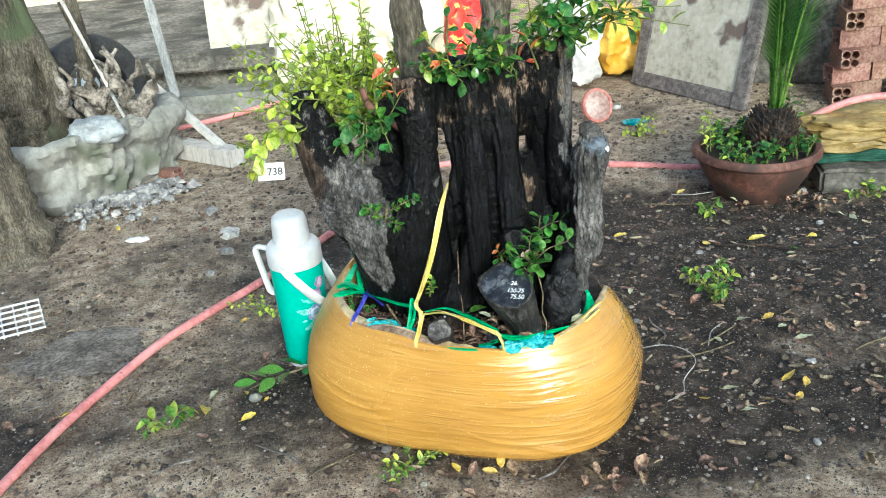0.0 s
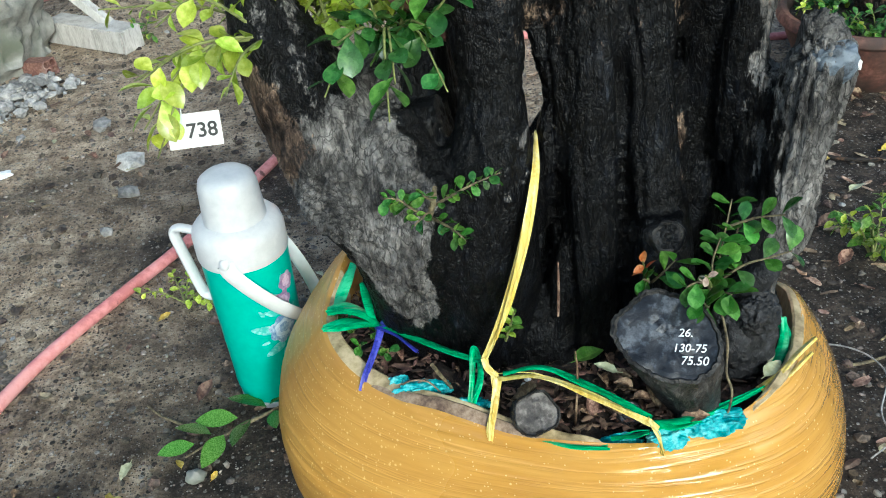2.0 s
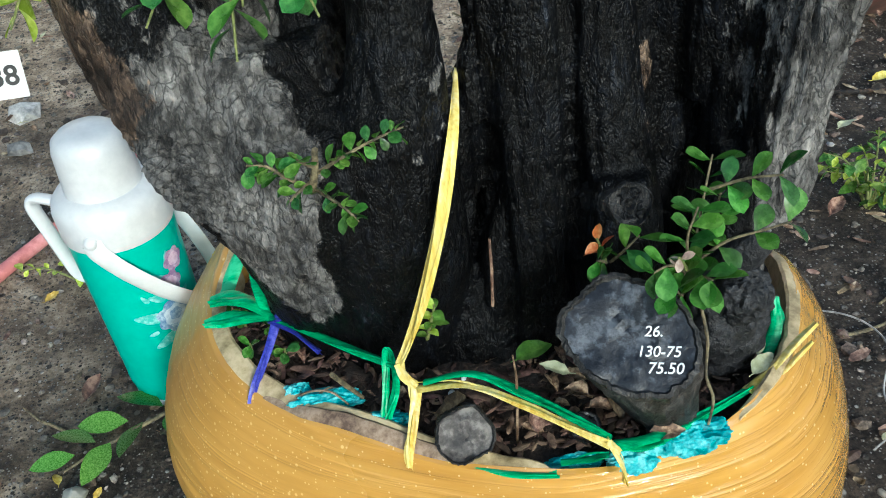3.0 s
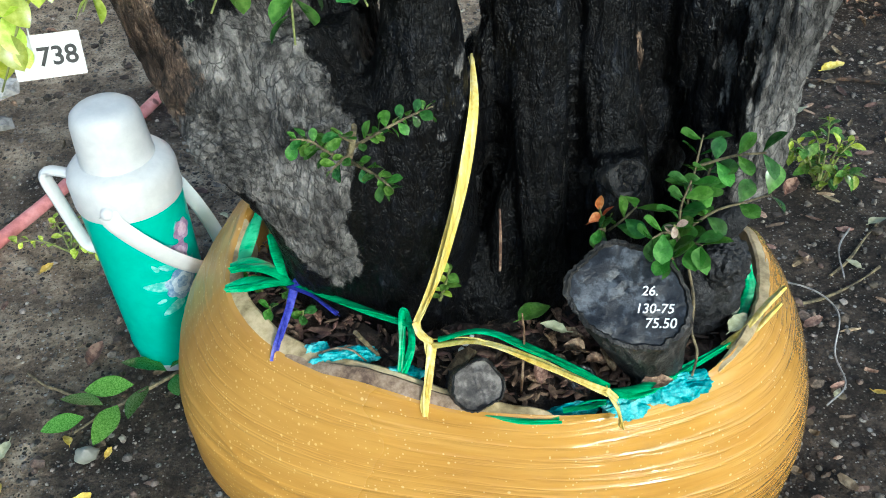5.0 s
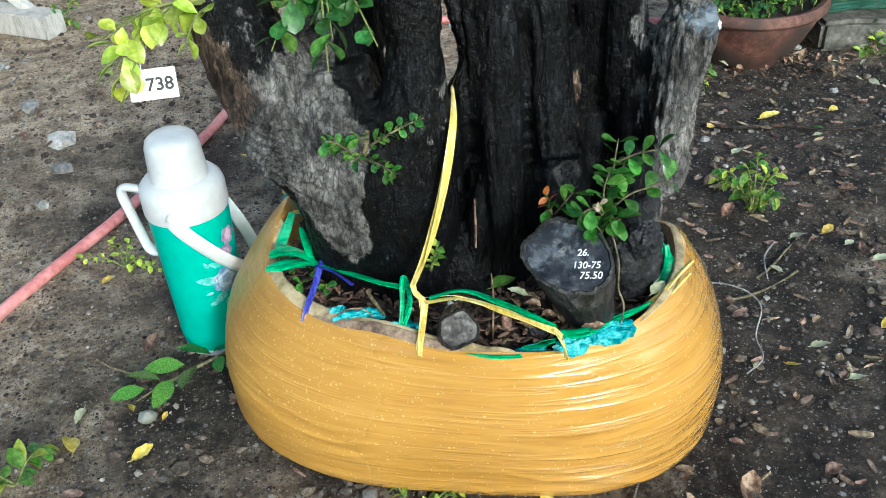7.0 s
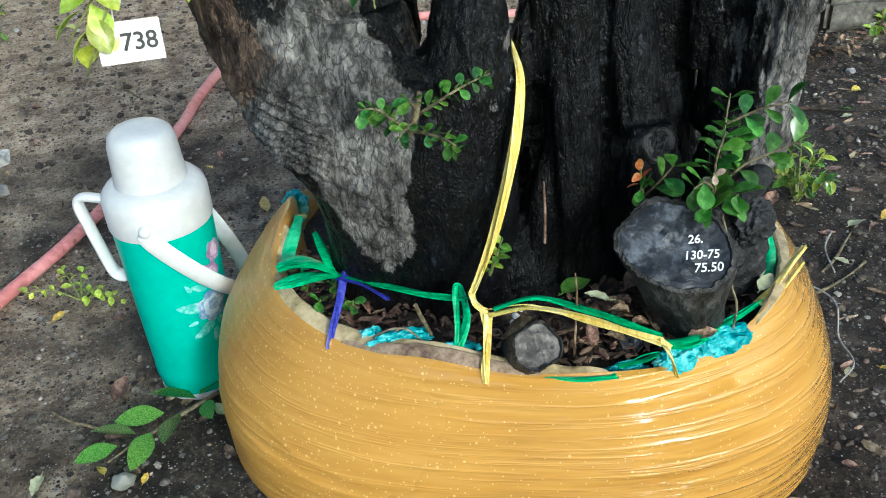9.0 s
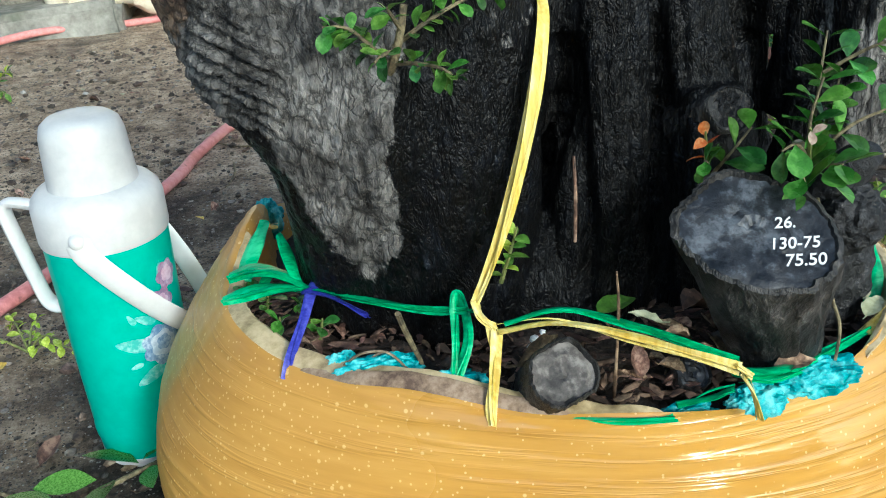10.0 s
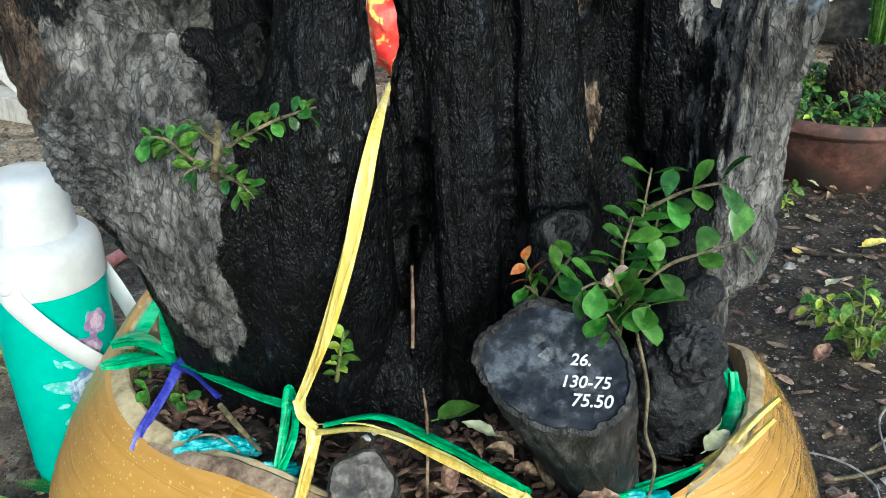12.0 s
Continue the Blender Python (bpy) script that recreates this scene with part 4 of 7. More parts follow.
        lump = noise.noise(Vector((x * 34, y * 34, z * 26)))
        chip = noise.noise(Vector((x * 90, y * 90, z * 65)))
        d = big * (0.004 + 0.003 * gk) + lump * (0.0018 + 0.0022 * gk)
        d -= (0.0030 - 0.0014 * gk) * (1 - min(1, fibre * 6)) + 0.0011 * (1 - min(1, check * 6))
        if x < 0:
            # flaky bark scales, and torn diagonal fibres at the knuckle
            scale_edge = abs(noise.noise(Vector((x * 55 + w2, y * 55, z * 40))))
            d += gk * (0.0026 * chip - 0.0034 * (1 - min(1, scale_edge * 6)) + 0.003)
            torn = math.exp(-((x + 0.292) / 0.030) ** 2 - ((z - 0.530) / 0.038) ** 2)
            if torn > 0.02:
                d += 0.010 * torn * math.sin((z * 0.86 + x * 0.5) * 620 + 3 * w2)
            if y < 1.86:
                for kx, kz, kr in knots:
                    q = math.hypot(x - kx, z - kz) / kr
                    if q < 1.5:
                        d += kr * (0.28 * math.exp(-(q / 0.95) ** 6) - 0.22 * math.exp(-((q - 1.12) / 0.14) ** 2) + 0.05 * math.cos(q * 13) * max(0, 1 - q))
        else:
            # weathered shards: long upright ridges
            ridge = abs(noise.noise(Vector((x * 120 + w2, y * 120, z * 9))))
            d += gk * (0.004 - 0.010 * (1 - min(1, ridge * 3.5)) + 0.0025 * chip)
        if no[i][1] < 0.2 and z < 0.8:
            lean = 0.5 - z
            flute = 0.0
            for at, slope, width, deep in ((-0.028, 0.05, 0.0085, 0.020), (0.049, 0.02, 0.0065, 0.016), (0.015, 0.04, 0.003, 0.004), (0.088, 0.08, 0.003, 0.004), (0.070, 0.05, 0.0025, 0.003), (-0.002, 0.04, 0.0025, 0.003), (-0.078, -0.12, 0.004, 0.005), (-0.115, 0.1, 0.003, 0.003)):
                off = (x - at - slope * lean - 0.006 * noise.noise(Vector((at * 40, 3.0, z * 9)))) / width
                flute += deep * math.exp(-off * off) * (0.7 + 0.6 * noise.noise(Vector((at * 70, 8.0, z * 14))))
            d -= flute * (1 - 0.7 * gk)
        push[i] = d
    co = co + no * push[:, None]
    out.vertices.foreach_set("co", co.ravel())
    for key, val in (("grey", grey), ("brown", np.clip(brown, 0, 1))):
        at = out.attributes.new(key, "FLOAT", "POINT")
        at.data.foreach_set("value", val.astype(np.float32))
    out.polygons.foreach_set("use_smooth", [True] * len(out.polygons))
    out.materials.clear()
    out.materials.append(BARK)
    ob = new("trunk", out)
    adopt(ob, root)
    ob["label"] = "charred black trunk with grey bark on its flanks"
    return ob


stump = thing("tree_stump", "thick charred bonsai tree stump with fresh leafy shoots", "tree", at=(-0.03, 1.88, 0.26))
trunk = build_trunk(stump)


def cut_stub(name, base, tip, r0, r1, normal, face_mat, label="", side=None, stretch=1.0, seed=1.0, along=(1, 0, 0)):
    """A sawn-off limb: a bark sleeve from base to tip, closed by a slanted cut with a raised bark ring."""
    base, tip, normal = Vector(base), Vector(tip), Vector(normal).normalized()
    way = (tip - base).normalized()
    u = Vector(along)
    u = (u - way * u.dot(way)).normalized()
    v = way.cross(u)
    seg = 84
    bm = bmesh.new()
    rings = []
    for j in range(17):
        t = j / 16
        ring = []
        for k in range(seg):
            w = 2 * math.pi * k / seg
            d = u * math.cos(w) * stretch + v * math.sin(w)
            r = r0 + (r1 - r0) * t
            r *= 1 + 0.17 * noise.noise(Vector((math.cos(w) * 1.3, math.sin(w) * 1.3, seed))) + 0.05 * noise.noise(Vector((math.cos(w) * 3, math.sin(w) * 3, t * 2 + seed))) + 0.06 * noise.noise(Vector((math.cos(w) * 12, math.sin(w) * 12, t * 2 + seed))) * min(1, 4 * (1 - t) + 0.3) + 0.06 * noise.noise(Vector((math.cos(w) * 24, math.sin(w) * 24, t * 7 + seed)))
            p = base + (tip - base) * t + d * r
            if t > 0.3:
                lift = -(d * r).dot(normal) / max(0.3, way.dot(normal))
                p += way * lift * min(1, (t - 0.3) / 0.5)
            ring.append(bm.verts.new(p))
        rings.append(ring)
    for a, b in zip(rings, rings[1:]):
        for k in range(seg):
            bm.faces.new((a[k], a[(k + 1) % seg], b[(k + 1) % seg], b[k]))
    bm.faces.new(rings[0][::-1])
    edge = [x.co.copy() for x in rings[-1]]
    lip = [bm.verts.new(tip + (p - tip) * 0.93 + normal * 0.002) for p in edge]
    low = [bm.verts.new(tip + (p - tip) * 0.88 - normal * 0.004) for p in edge]
    for a, b in ((rings[-1], lip), (lip, low)):
        for k in range(seg):
            bm.faces.new((a[k], a[(k + 1) % seg], b[(k + 1) % seg], b[k]))
    ob = part(name, bm, side or CUT_DARK, stump, label)
    bm = bmesh.new()
    rows = []
    for j in range(1, 8):
        q = j / 7 * 0.9
        rows.append([bm.verts.new(tip + (p - tip) * q + normal * (-0.002 + 0.0004 * math.sin(q * 38) + 0.004 * noise.noise(p * 40 * q) - 0.0015 * max(0, 1 - abs(noise.noise((p - tip) * q * 30)) * 12))) for p in edge])
    mid = bm.verts.new(tip - normal * 0.002)
    for k in range(seg):
        bm.faces.new((mid, rows[0][k], rows[0][(k + 1) % seg]))
    for a, b in zip(rows, rows[1:]):
        for k in range(seg):
            bm.faces.new((a[k], b[k], b[(k + 1) % seg], a[(k + 1) % seg]))
    part("cut_face", bm, face_mat, ob)
    return ob


def stub(tip, normal, r, length, face, label="", side=None, stretch=1.0, seed=1.0, grow=1.0, back=(0, 0, 0)):
    n = Vector(normal).normalized()
    return cut_stub("sawn_stub", Vector(tip) - n * length + Vector(back), tip, r * grow, r, normal, face, label, side or CUT_SIDE, stretch, seed)


NRM = Vector((-0.20, -0.57, 0.80)).normalized()
big_stub = cut_stub("sawn_stub", (0.108, 1.655, 0.272), (0.059, 1.632, 0.412), 0.023, 0.0465, NRM, CUT_DARK, "sawn-off root stub with white handwriting", CUT_SIDE, 1.22, 1.0, (0.85, -0.51, -0.12))
stub((-0.087, 1.636, 0.316), (-0.02, -0.70, 0.70), 0.026, 0.08, CUT_GREY, "small grey sawn stub", seed=4.0)
part("burl", blob((0.178, 1.712, 0.325), (0.040, 0.032, 0.075), 7.0, 0.25, 5, 5), BURL, stump, "rough dark burl at the foot")
part("burl", blob((0.186, 1.693, 0.376), (0.025, 0.020, 0.029), 17.0, 0.3, 5, 5), BURL, stump, "rough round knot on the burl")
part("burl", tube([(0.176, 1.722, 0.385, 0.020), (0.186, 1.710, 0.412, 0.018), (0.196, 1.705, 0.424, 0.014), (0.205, 1.706, 0.424, 0.009)], 14, 6, rough=0.3), BURL, stump, "smooth dark finger of wood")
stub((0.086, 1.732, 0.470), (0.0, -0.85, 0.5), 0.020, 0.06, CUT_SIDE, seed=11.0, grow=1.5)
stub((0.026, 1.648, 0.286), (0, -0.6, 0.8), 0.015, 0.05, CUT_DARK, seed=12.0)
stub((-0.212, 1.775, 0.585), (-0.1, -0.9, 0.35), 0.013, 0.05, CUT_GREY, "", CUT_GREY, 1.0, 13.0, 1.5)



def face_pose(place, normal, turn=0.0, right=(1, 0, 0)):
    z = Vector(normal).normalized()
    x = (Vector(right) - z * z.dot(Vector(right))).normalized()
    y = z.cross(x)
    return Matrix.Translation(place) @ Matrix((x, y, z)).transposed().to_4x4() @ Matrix.Rotation(radians(turn), 4, "Z")


fp = face_pose(Vector((0.076, 1.613, 0.406)) + NRM * 0.002, NRM, -12)
for body, dx, dy, sz in (("26.", -0.004, 0.0175, 0.0125), ("130-75", 0.000, 0.001, 0.0125), ("75.50", 0.005, -0.0125, 0.0130)):
    text_mesh(body, sz, CHALK, "writing", big_stub, fp @ Matrix.Translation((dx, dy, 0)), 0.2, 0.0001)

# broken crown branches
for pts in ([(-0.085, 1.86, 0.79, 0.045), (-0.095, 1.87, 0.86, 0.036), (-0.105, 1.87, 0.95, 0.032), (-0.10, 1.88, 1.10, 0.025), (-0.12, 1.89, 1.28, 0.012)],
            [(0.07, 1.87, 0.80, 0.045), (0.075, 1.88, 0.88, 0.032), (0.085, 1.88, 0.98, 0.028), (0.10, 1.89, 1.12, 0.02), (0.09, 1.90, 1.26, 0.01)]):
    part("branch", tube(pts, 14, 6, rough=0.25), TREE_BARK, stump)
part("branch", tube([(-0.135, 1.83, 0.70, 0.010), (-0.165, 1.81, 0.735, 0.009), (-0.195, 1.80, 0.765, 0.008), (-0.205, 1.80, 0.80, 0.006)], 10, 5, rough=0.15), TERRA, stump, "reddish bare shoot")

# ---------------------------------------------------------------- leafy shoots
LEAVES = {
    "light": [leaf_mesh("leaf", 0.034, 0.021, LEAF_LIGHT, tip=1.15), leaf_mesh("leaf", 0.028, 0.018, LEAF_LIGHT, 0.1, 0.15, 1.15), leaf_mesh("leaf", 0.024, 0.015, LEAF_LIGHT, 0.3, 0.3, 1.1)],
    "mid": [leaf_mesh("leaf", 0.036, 0.020, LEAF_MID), leaf_mesh("leaf", 0.030, 0.018, LEAF_MID, 0.1, 0.15), leaf_mesh("leaf", 0.034, 0.019, LEAF_LIGHT)],
    "dark": [leaf_mesh("leaf", 0.038, 0.024, LEAF_DARK, 0.15, 0.2, 1.45, 0.6), leaf_mesh("leaf", 0.032, 0.021, LEAF_DARK, 0.3, 0.3, 1.4, 0.6), leaf_mesh("leaf", 0.033, 0.021, LEAF_MID, 0.15, 0.3, 1.4, 0.6)],
    "glossy": [leaf_mesh("leaf", 0.030, 0.0185, LEAF_FRESH, 0.12, 0.22, 1.5, 0.58), leaf_mesh("leaf", 0.026, 0.0165, LEAF_DARK, 0.25, 0.25, 1.45, 0.58), leaf_mesh("leaf", 0.028, 0.017, LEAF_FRESH, 0.05, 0.3, 1.4, 0.6)],
    "twig": [leaf_mesh("leaf", 0.030, 0.019, LEAF_FRESH, 0.2, 0.25, 1.4, 0.6), leaf_mesh("leaf", 0.027, 0.017, LEAF_DARK, 0.2, 0.25, 1.4, 0.6), leaf_mesh("leaf", 0.024, 0.015, LEAF_MID, 0.1, 0.25, 1.4, 0.6)],
    "small": [leaf_mesh("leaf", 0.018, 0.011, LEAF_MID), leaf_mesh("leaf", 0.016, 0.010, LEAF_LIGHT)],
    "red": [leaf_mesh("leaf", 0.04, 0.022, LEAF_RED)],
    "bud": [leaf_mesh("leaf", 0.03, 0.018, LEAF_BUD, 0.2, 0.3, 1.3, 0.6)],
}


def shoot(parent, points, kind, count, rng, size=1.0, start=0.15, twig=None, r=0.0022, droop=0.2):
    """A twig through points with leaves set round it."""
    pts = [(*p, r * (1 - 0.6 * i / max(1, len(points) - 1))) for i, p in enumerate(points)]
    stem = part("shoot", tube(pts, 6, 5), twig or GREEN_TWIG, parent)
    line = catmull(points, 8)
    for k in range(count):
        t = start + (1 - start) * (k + rng.random() * 0.6) / count
        i = min(len(line) - 2, int(t * (len(line) - 1)))
        p, d = Vector(line[i]), Vector(line[i + 1] - line[i]).normalized()
        ang = k * 2.4 + rng.uniform(-0.5, 0.5)
        s = d.cross(Vector((0, 0, 1)))
        s = s.normalized() if s.length > 0.05 else Vector((1, 0, 0))
        out = s * math.cos(ang) + s.cross(d) * math.sin(ang)
        way = out * rng.uniform(0.7, 1.1) + d * rng.uniform(0.2, 0.8) + Vector((0, 0, -droop * rng.random()))
        share("leaf", rng.choice(LEAVES[kind]), aim(p, way, rng.uniform(-0.6, 0.6), size * rng.uniform(0.7, 1.15)), stem)
    return stem


rng = random.Random(5)
# light green bush on the broken limb
for k in range(105):
    a = rng.uniform(-1.0, 1.0)
    bx, by, bz = -0.31 + rng.uniform(-0.05, 0.13), 1.905 + rng.uniform(-0.03, 0.08), 0.70 + rng.uniform(-0.02, 0.03)
    ex, ey, ez = bx + a * 0.15 - 0.02, by + rng.uniform(-0.09, 0.07), bz + rng.uniform(0.05, 0.29) * (1 - 0.45 * abs(a))
    shoot(stump, [(bx, by, bz), ((bx + ex) / 2 + 0.01, (by + ey) / 2, (bz + ez) / 2 + 0.015), (ex, ey, ez)], "light", rng.randint(11, 16), rng, rng.uniform(0.65, 1.0))
for ex, ey, ez in ((-0.46, 1.80, 0.70), (-0.47, 1.80, 0.645), (-0.462, 1.79, 0.615), (-0.44, 1.84, 0.74), (-0.41, 1.80, 0.70), (-0.37, 1.76, 0.69), (-0.48, 1.85, 0.68)):
    light_stem = shoot(stump, [(-0.325, 1.83, 0.72), ((ex - 0.33) / 2, (ey + 1.81) / 2, max(0.72, ez + 0.03)), (ex, ey, ez)], "light", 9, rng, 1.05, droop=0.5)
for place, way in (((-0.452, 1.802, 0.672), (-0.9, -0.3, -0.45)), ((-0.450, 1.800, 0.655), (-0.8, -0.3, -0.75)), ((-0.448, 1.798, 0.668), (0.35, -0.6, -0.75)), ((-0.446, 1.804, 0.690), (-0.8, -0.2, 0.3)), ((-0.440, 1.800, 0.700), (0.5, -0.5, -0.5))):
    share("leaf", LEAVES["light"][0], aim(place, way, 0.3, 1.1), light_stem)
# shoots between limb and trunk
for ex, ey, ez in ((-0.22, 1.76, 0.80), (-0.16, 1.75, 0.74), (-0.25, 1.74, 0.74), (-0.20, 1.72, 0.70), (-0.15, 1.72, 0.685), (-0.27, 1.73, 0.69), (-0.12, 1.74, 0.80), (-0.21, 1.70, 0.67), (-0.17, 1.77, 0.86)):
    shoot(stump, [(-0.20, 1.83, 0.70), ((ex - 0.20) / 2, (ey + 1.83) / 2, 0.735), (ex, ey, ez)], "dark", 9, rng, 0.95)
# crown shoots
for k in range(20):
    bx = -0.09 + 0.2 * rng.random()
    ex, ey, ez = bx + rng.uniform(-0.09, 0.10), 1.76 + rng.uniform(-0.06, 0.1), rng.uniform(0.80, 0.96)
    shoot(stump, [(bx, 1.83, 0.80), ((bx + ex) / 2, 1.80, (0.80 + ez) / 2 + 0.02), (ex, ey, ez)], rng.choice(["mid", "dark"]), rng.randint(7, 10), rng, 0.9)
for k in range(20):
    bx = 0.15 + 0.07 * rng.random()
    ex, ey, ez = bx + rng.uniform(-0.08, 0.24), 1.77 + rng.uniform(-0.08, 0.1), rng.uniform(0.84, 1.0)
    shoot(stump, [(bx, 1.86, 0.84), ((bx + ex) / 2, 1.82, (0.84 + ez) / 2 + 0.03), (ex, ey, ez)], rng.choice(["mid", "light", "dark"]), rng.randint(7, 10), rng, 1.0)
for ex, ez in ((-0.16, 0.83), (-0.145, 0.78), (-0.05, 0.84), (0.13, 0.86)):
    shoot(stump, [(ex + 0.03, 1.84, ez - 0.06), (ex + 0.01, 1.80, ez), (ex, 1.78, ez + 0.03)], "red", 4, rng, 0.9)
# twig on the grey bark: a short cut stem with three side twigs
part("shoot", tube([(-0.185, 1.765, 0.520, 0.0040), (-0.182, 1.735, 0.532, 0.0036), (-0.176, 1.725, 0.556, 0.0030), (-0.172, 1.722, 0.578, 0.0026)], 8, 5), TWIG, stump, "cut brown twig")
for pts, n, size in (([(-0.182, 1.735, 0.535), (-0.198, 1.725, 0.553), (-0.212, 1.728, 0.565), (-0.228, 1.732, 0.566)], 22, 0.60), ([(-0.182, 1.735, 0.535), (-0.168, 1.71, 0.540), (-0.155, 1.69, 0.540), (-0.147, 1.68, 0.534)], 20, 0.58),
                     ([(-0.180, 1.73, 0.548), (-0.155, 1.722, 0.566), (-0.128, 1.722, 0.578), (-0.102, 1.726, 0.584)], 26, 0.56), ([(-0.174, 1.724, 0.560), (-0.183, 1.712, 0.574), (-0.186, 1.708, 0.58)], 6, 0.62), ([(-0.178, 1.73, 0.545), (-0.190, 1.712, 0.548), (-0.198, 1.705, 0.545)], 6, 0.66)):
    shoot(stump, pts, "twig", n, rng, size, 0.2, TWIG, 0.002)
# shoots behind the sawn stub: two cut stems, side twigs with paired leaves
def paired(parent, points, nodes, kind, rng, size=1.0, r=0.0022, start=0.25, twig=None):
    """A stem with leaves set in opposite pairs, each pair turned against the last, and one at the tip."""
    pts = [(*p, r * (1 - 0.45 * i / max(1, len(points) - 1))) for i, p in enumerate(points)]
    stem = part("shoot", tube(pts, 7, 5), twig or TWIG, parent)
    line = catmull(points, 8)
    for k in range(nodes):
        t = start + (0.97 - start) * k / max(1, nodes - 1)
        i = min(len(line) - 2, int(t * (len(line) - 1)))
        p, d = Vector(line[i]), Vector(line[i + 1] - line[i]).normalized()
        s = d.cross(Vector((0.1, -0.8, 0.6))).normalized()
        q = s.cross(d)
        turn = 0.5 * (k % 2) + rng.uniform(-0.25, 0.25)
        for sign in (-1, 1):
            out = (s * math.cos(turn) + q * math.sin(turn)) * sign
            way = out + d * rng.uniform(0.35, 0.8) + Vector((0, -0.25, rng.uniform(-0.15, 0.25)))
            share("leaf", rng.choice(LEAVES[kind]), aim(p, way, rng.uniform(-0.5, 0.5), size * rng.uniform(0.8, 1.12)), stem)
    return stem


for pts, nodes, size in (
        ([(0.115, 1.672, 0.400), (0.122, 1.674, 0.450), (0.132, 1.688, 0.495), (0.140, 1.698, 0.534)], 7, 0.88),
        ([(0.124, 1.676, 0.450), (0.136, 1.676, 0.476), (0.142, 1.678, 0.510)], 5, 0.80),
        ([(0.121, 1.674, 0.440), (0.146, 1.664, 0.470), (0.170, 1.654, 0.484), (0.190, 1.648, 0.494)], 3, 0.95),
        ([(0.136, 1.690, 0.505), (0.158, 1.670, 0.526), (0.178, 1.652, 0.538)], 3, 1.0),
        ([(0.116, 1.671, 0.412), (0.106, 1.652, 0.430), (0.098, 1.644, 0.444)], 3, 1.1),
        ([(0.117, 1.672, 0.425), (0.108, 1.658, 0.452), (0.092, 1.648, 0.468), (0.078, 1.644, 0.466)], 4, 0.95),
        ([(0.118, 1.672, 0.430), (0.124, 1.652, 0.446), (0.128, 1.642, 0.450)], 3, 1.1),
        ([(0.120, 1.673, 0.440), (0.112, 1.664, 0.480), (0.118, 1.664, 0.510)], 4, 0.9),
        ([(0.064, 1.712, 0.425), (0.070, 1.695, 0.450), (0.080, 1.688, 0.470)], 3, 1.0),
        ([(0.060, 1.712, 0.425), (0.052, 1.698, 0.440), (0.046, 1.692, 0.446)], 3, 0.7)):
    paired(stump, pts, nodes, "glossy", rng, size, 0.0016)
shoot(stump, [(0.058, 1.71, 0.43), (0.050, 1.70, 0.455), (0.046, 1.695, 0.468)], "red", 4, rng, 0.4)
shoot(stump, [(0.112, 1.66, 0.45), (0.100, 1.645, 0.475), (0.096, 1.64, 0.482)], "bud", 3, rng, 0.4)
shoot(stump, [(-0.105, 1.735, 0.345), (-0.10, 1.725, 0.375), (-0.095, 1.72, 0.40)], "small", 12, rng, 0.9, 0.1)

# ---------------------------------------------------------------- hanging tag
tag = thing("plant_tag", "small white plastic number tag hanging from the shoots", "tag", at=(-0.42, 1.80, 0.64))
tm = Matrix.Translation((-0.419, 1.802, 0.637)) @ Matrix.Rotation(radians(8), 4, "Z") @ Matrix.Rotation(radians(72), 4, "X") @ Matrix.Rotation(radians(-3), 4, "Z")
part("plate", box((0.057, 0.037, 0.0016), tm, 0.0006), WHITE, tag)
text_mesh("738", 0.022, INK, "number", tag, tm @ Matrix.Translation((0.008, -0.001, 0.0014)), 0, 0.0004)
part("string", tube([(-0.43, 1.80, 0.64, 0.0008), (-0.425, 1.81, 0.68, 0.0008), (-0.40, 1.82, 0.72, 0.0008)], 5), WHITE, tag)

# ---------------------------------------------------------------- strings round the root ball


def string(name, label, material, lines, group="strings tying the root ball", wide=1.0):
    """A raffia tie: each run is three crumpled flat strands lying over one another, with a loose fibre or two."""
    ob = thing(name, label, "string", group=group, at=lines[0][0][:3])
    for pts in lines:
        for s in range(4):
            r = random.Random(s + 7 * len(pts) + int(abs(pts[0][0]) * 1e4))
            k = wide * (1.0, 0.8, 0.62, 0.16)[s]
            off = 0.0012 if s < 3 else 0.0035
            moved = [(x + r.uniform(-off, off), y + r.uniform(-off, off) * 1.3, z + r.uniform(-off, off) * 1.3, w * k * r.uniform(0.85, 1.12)) for x, y, z, w in pts]
            part("strand", tube(moved, 8, 6, 0.26, twist=0.05 * (s - 1)), material, ob)
    return ob


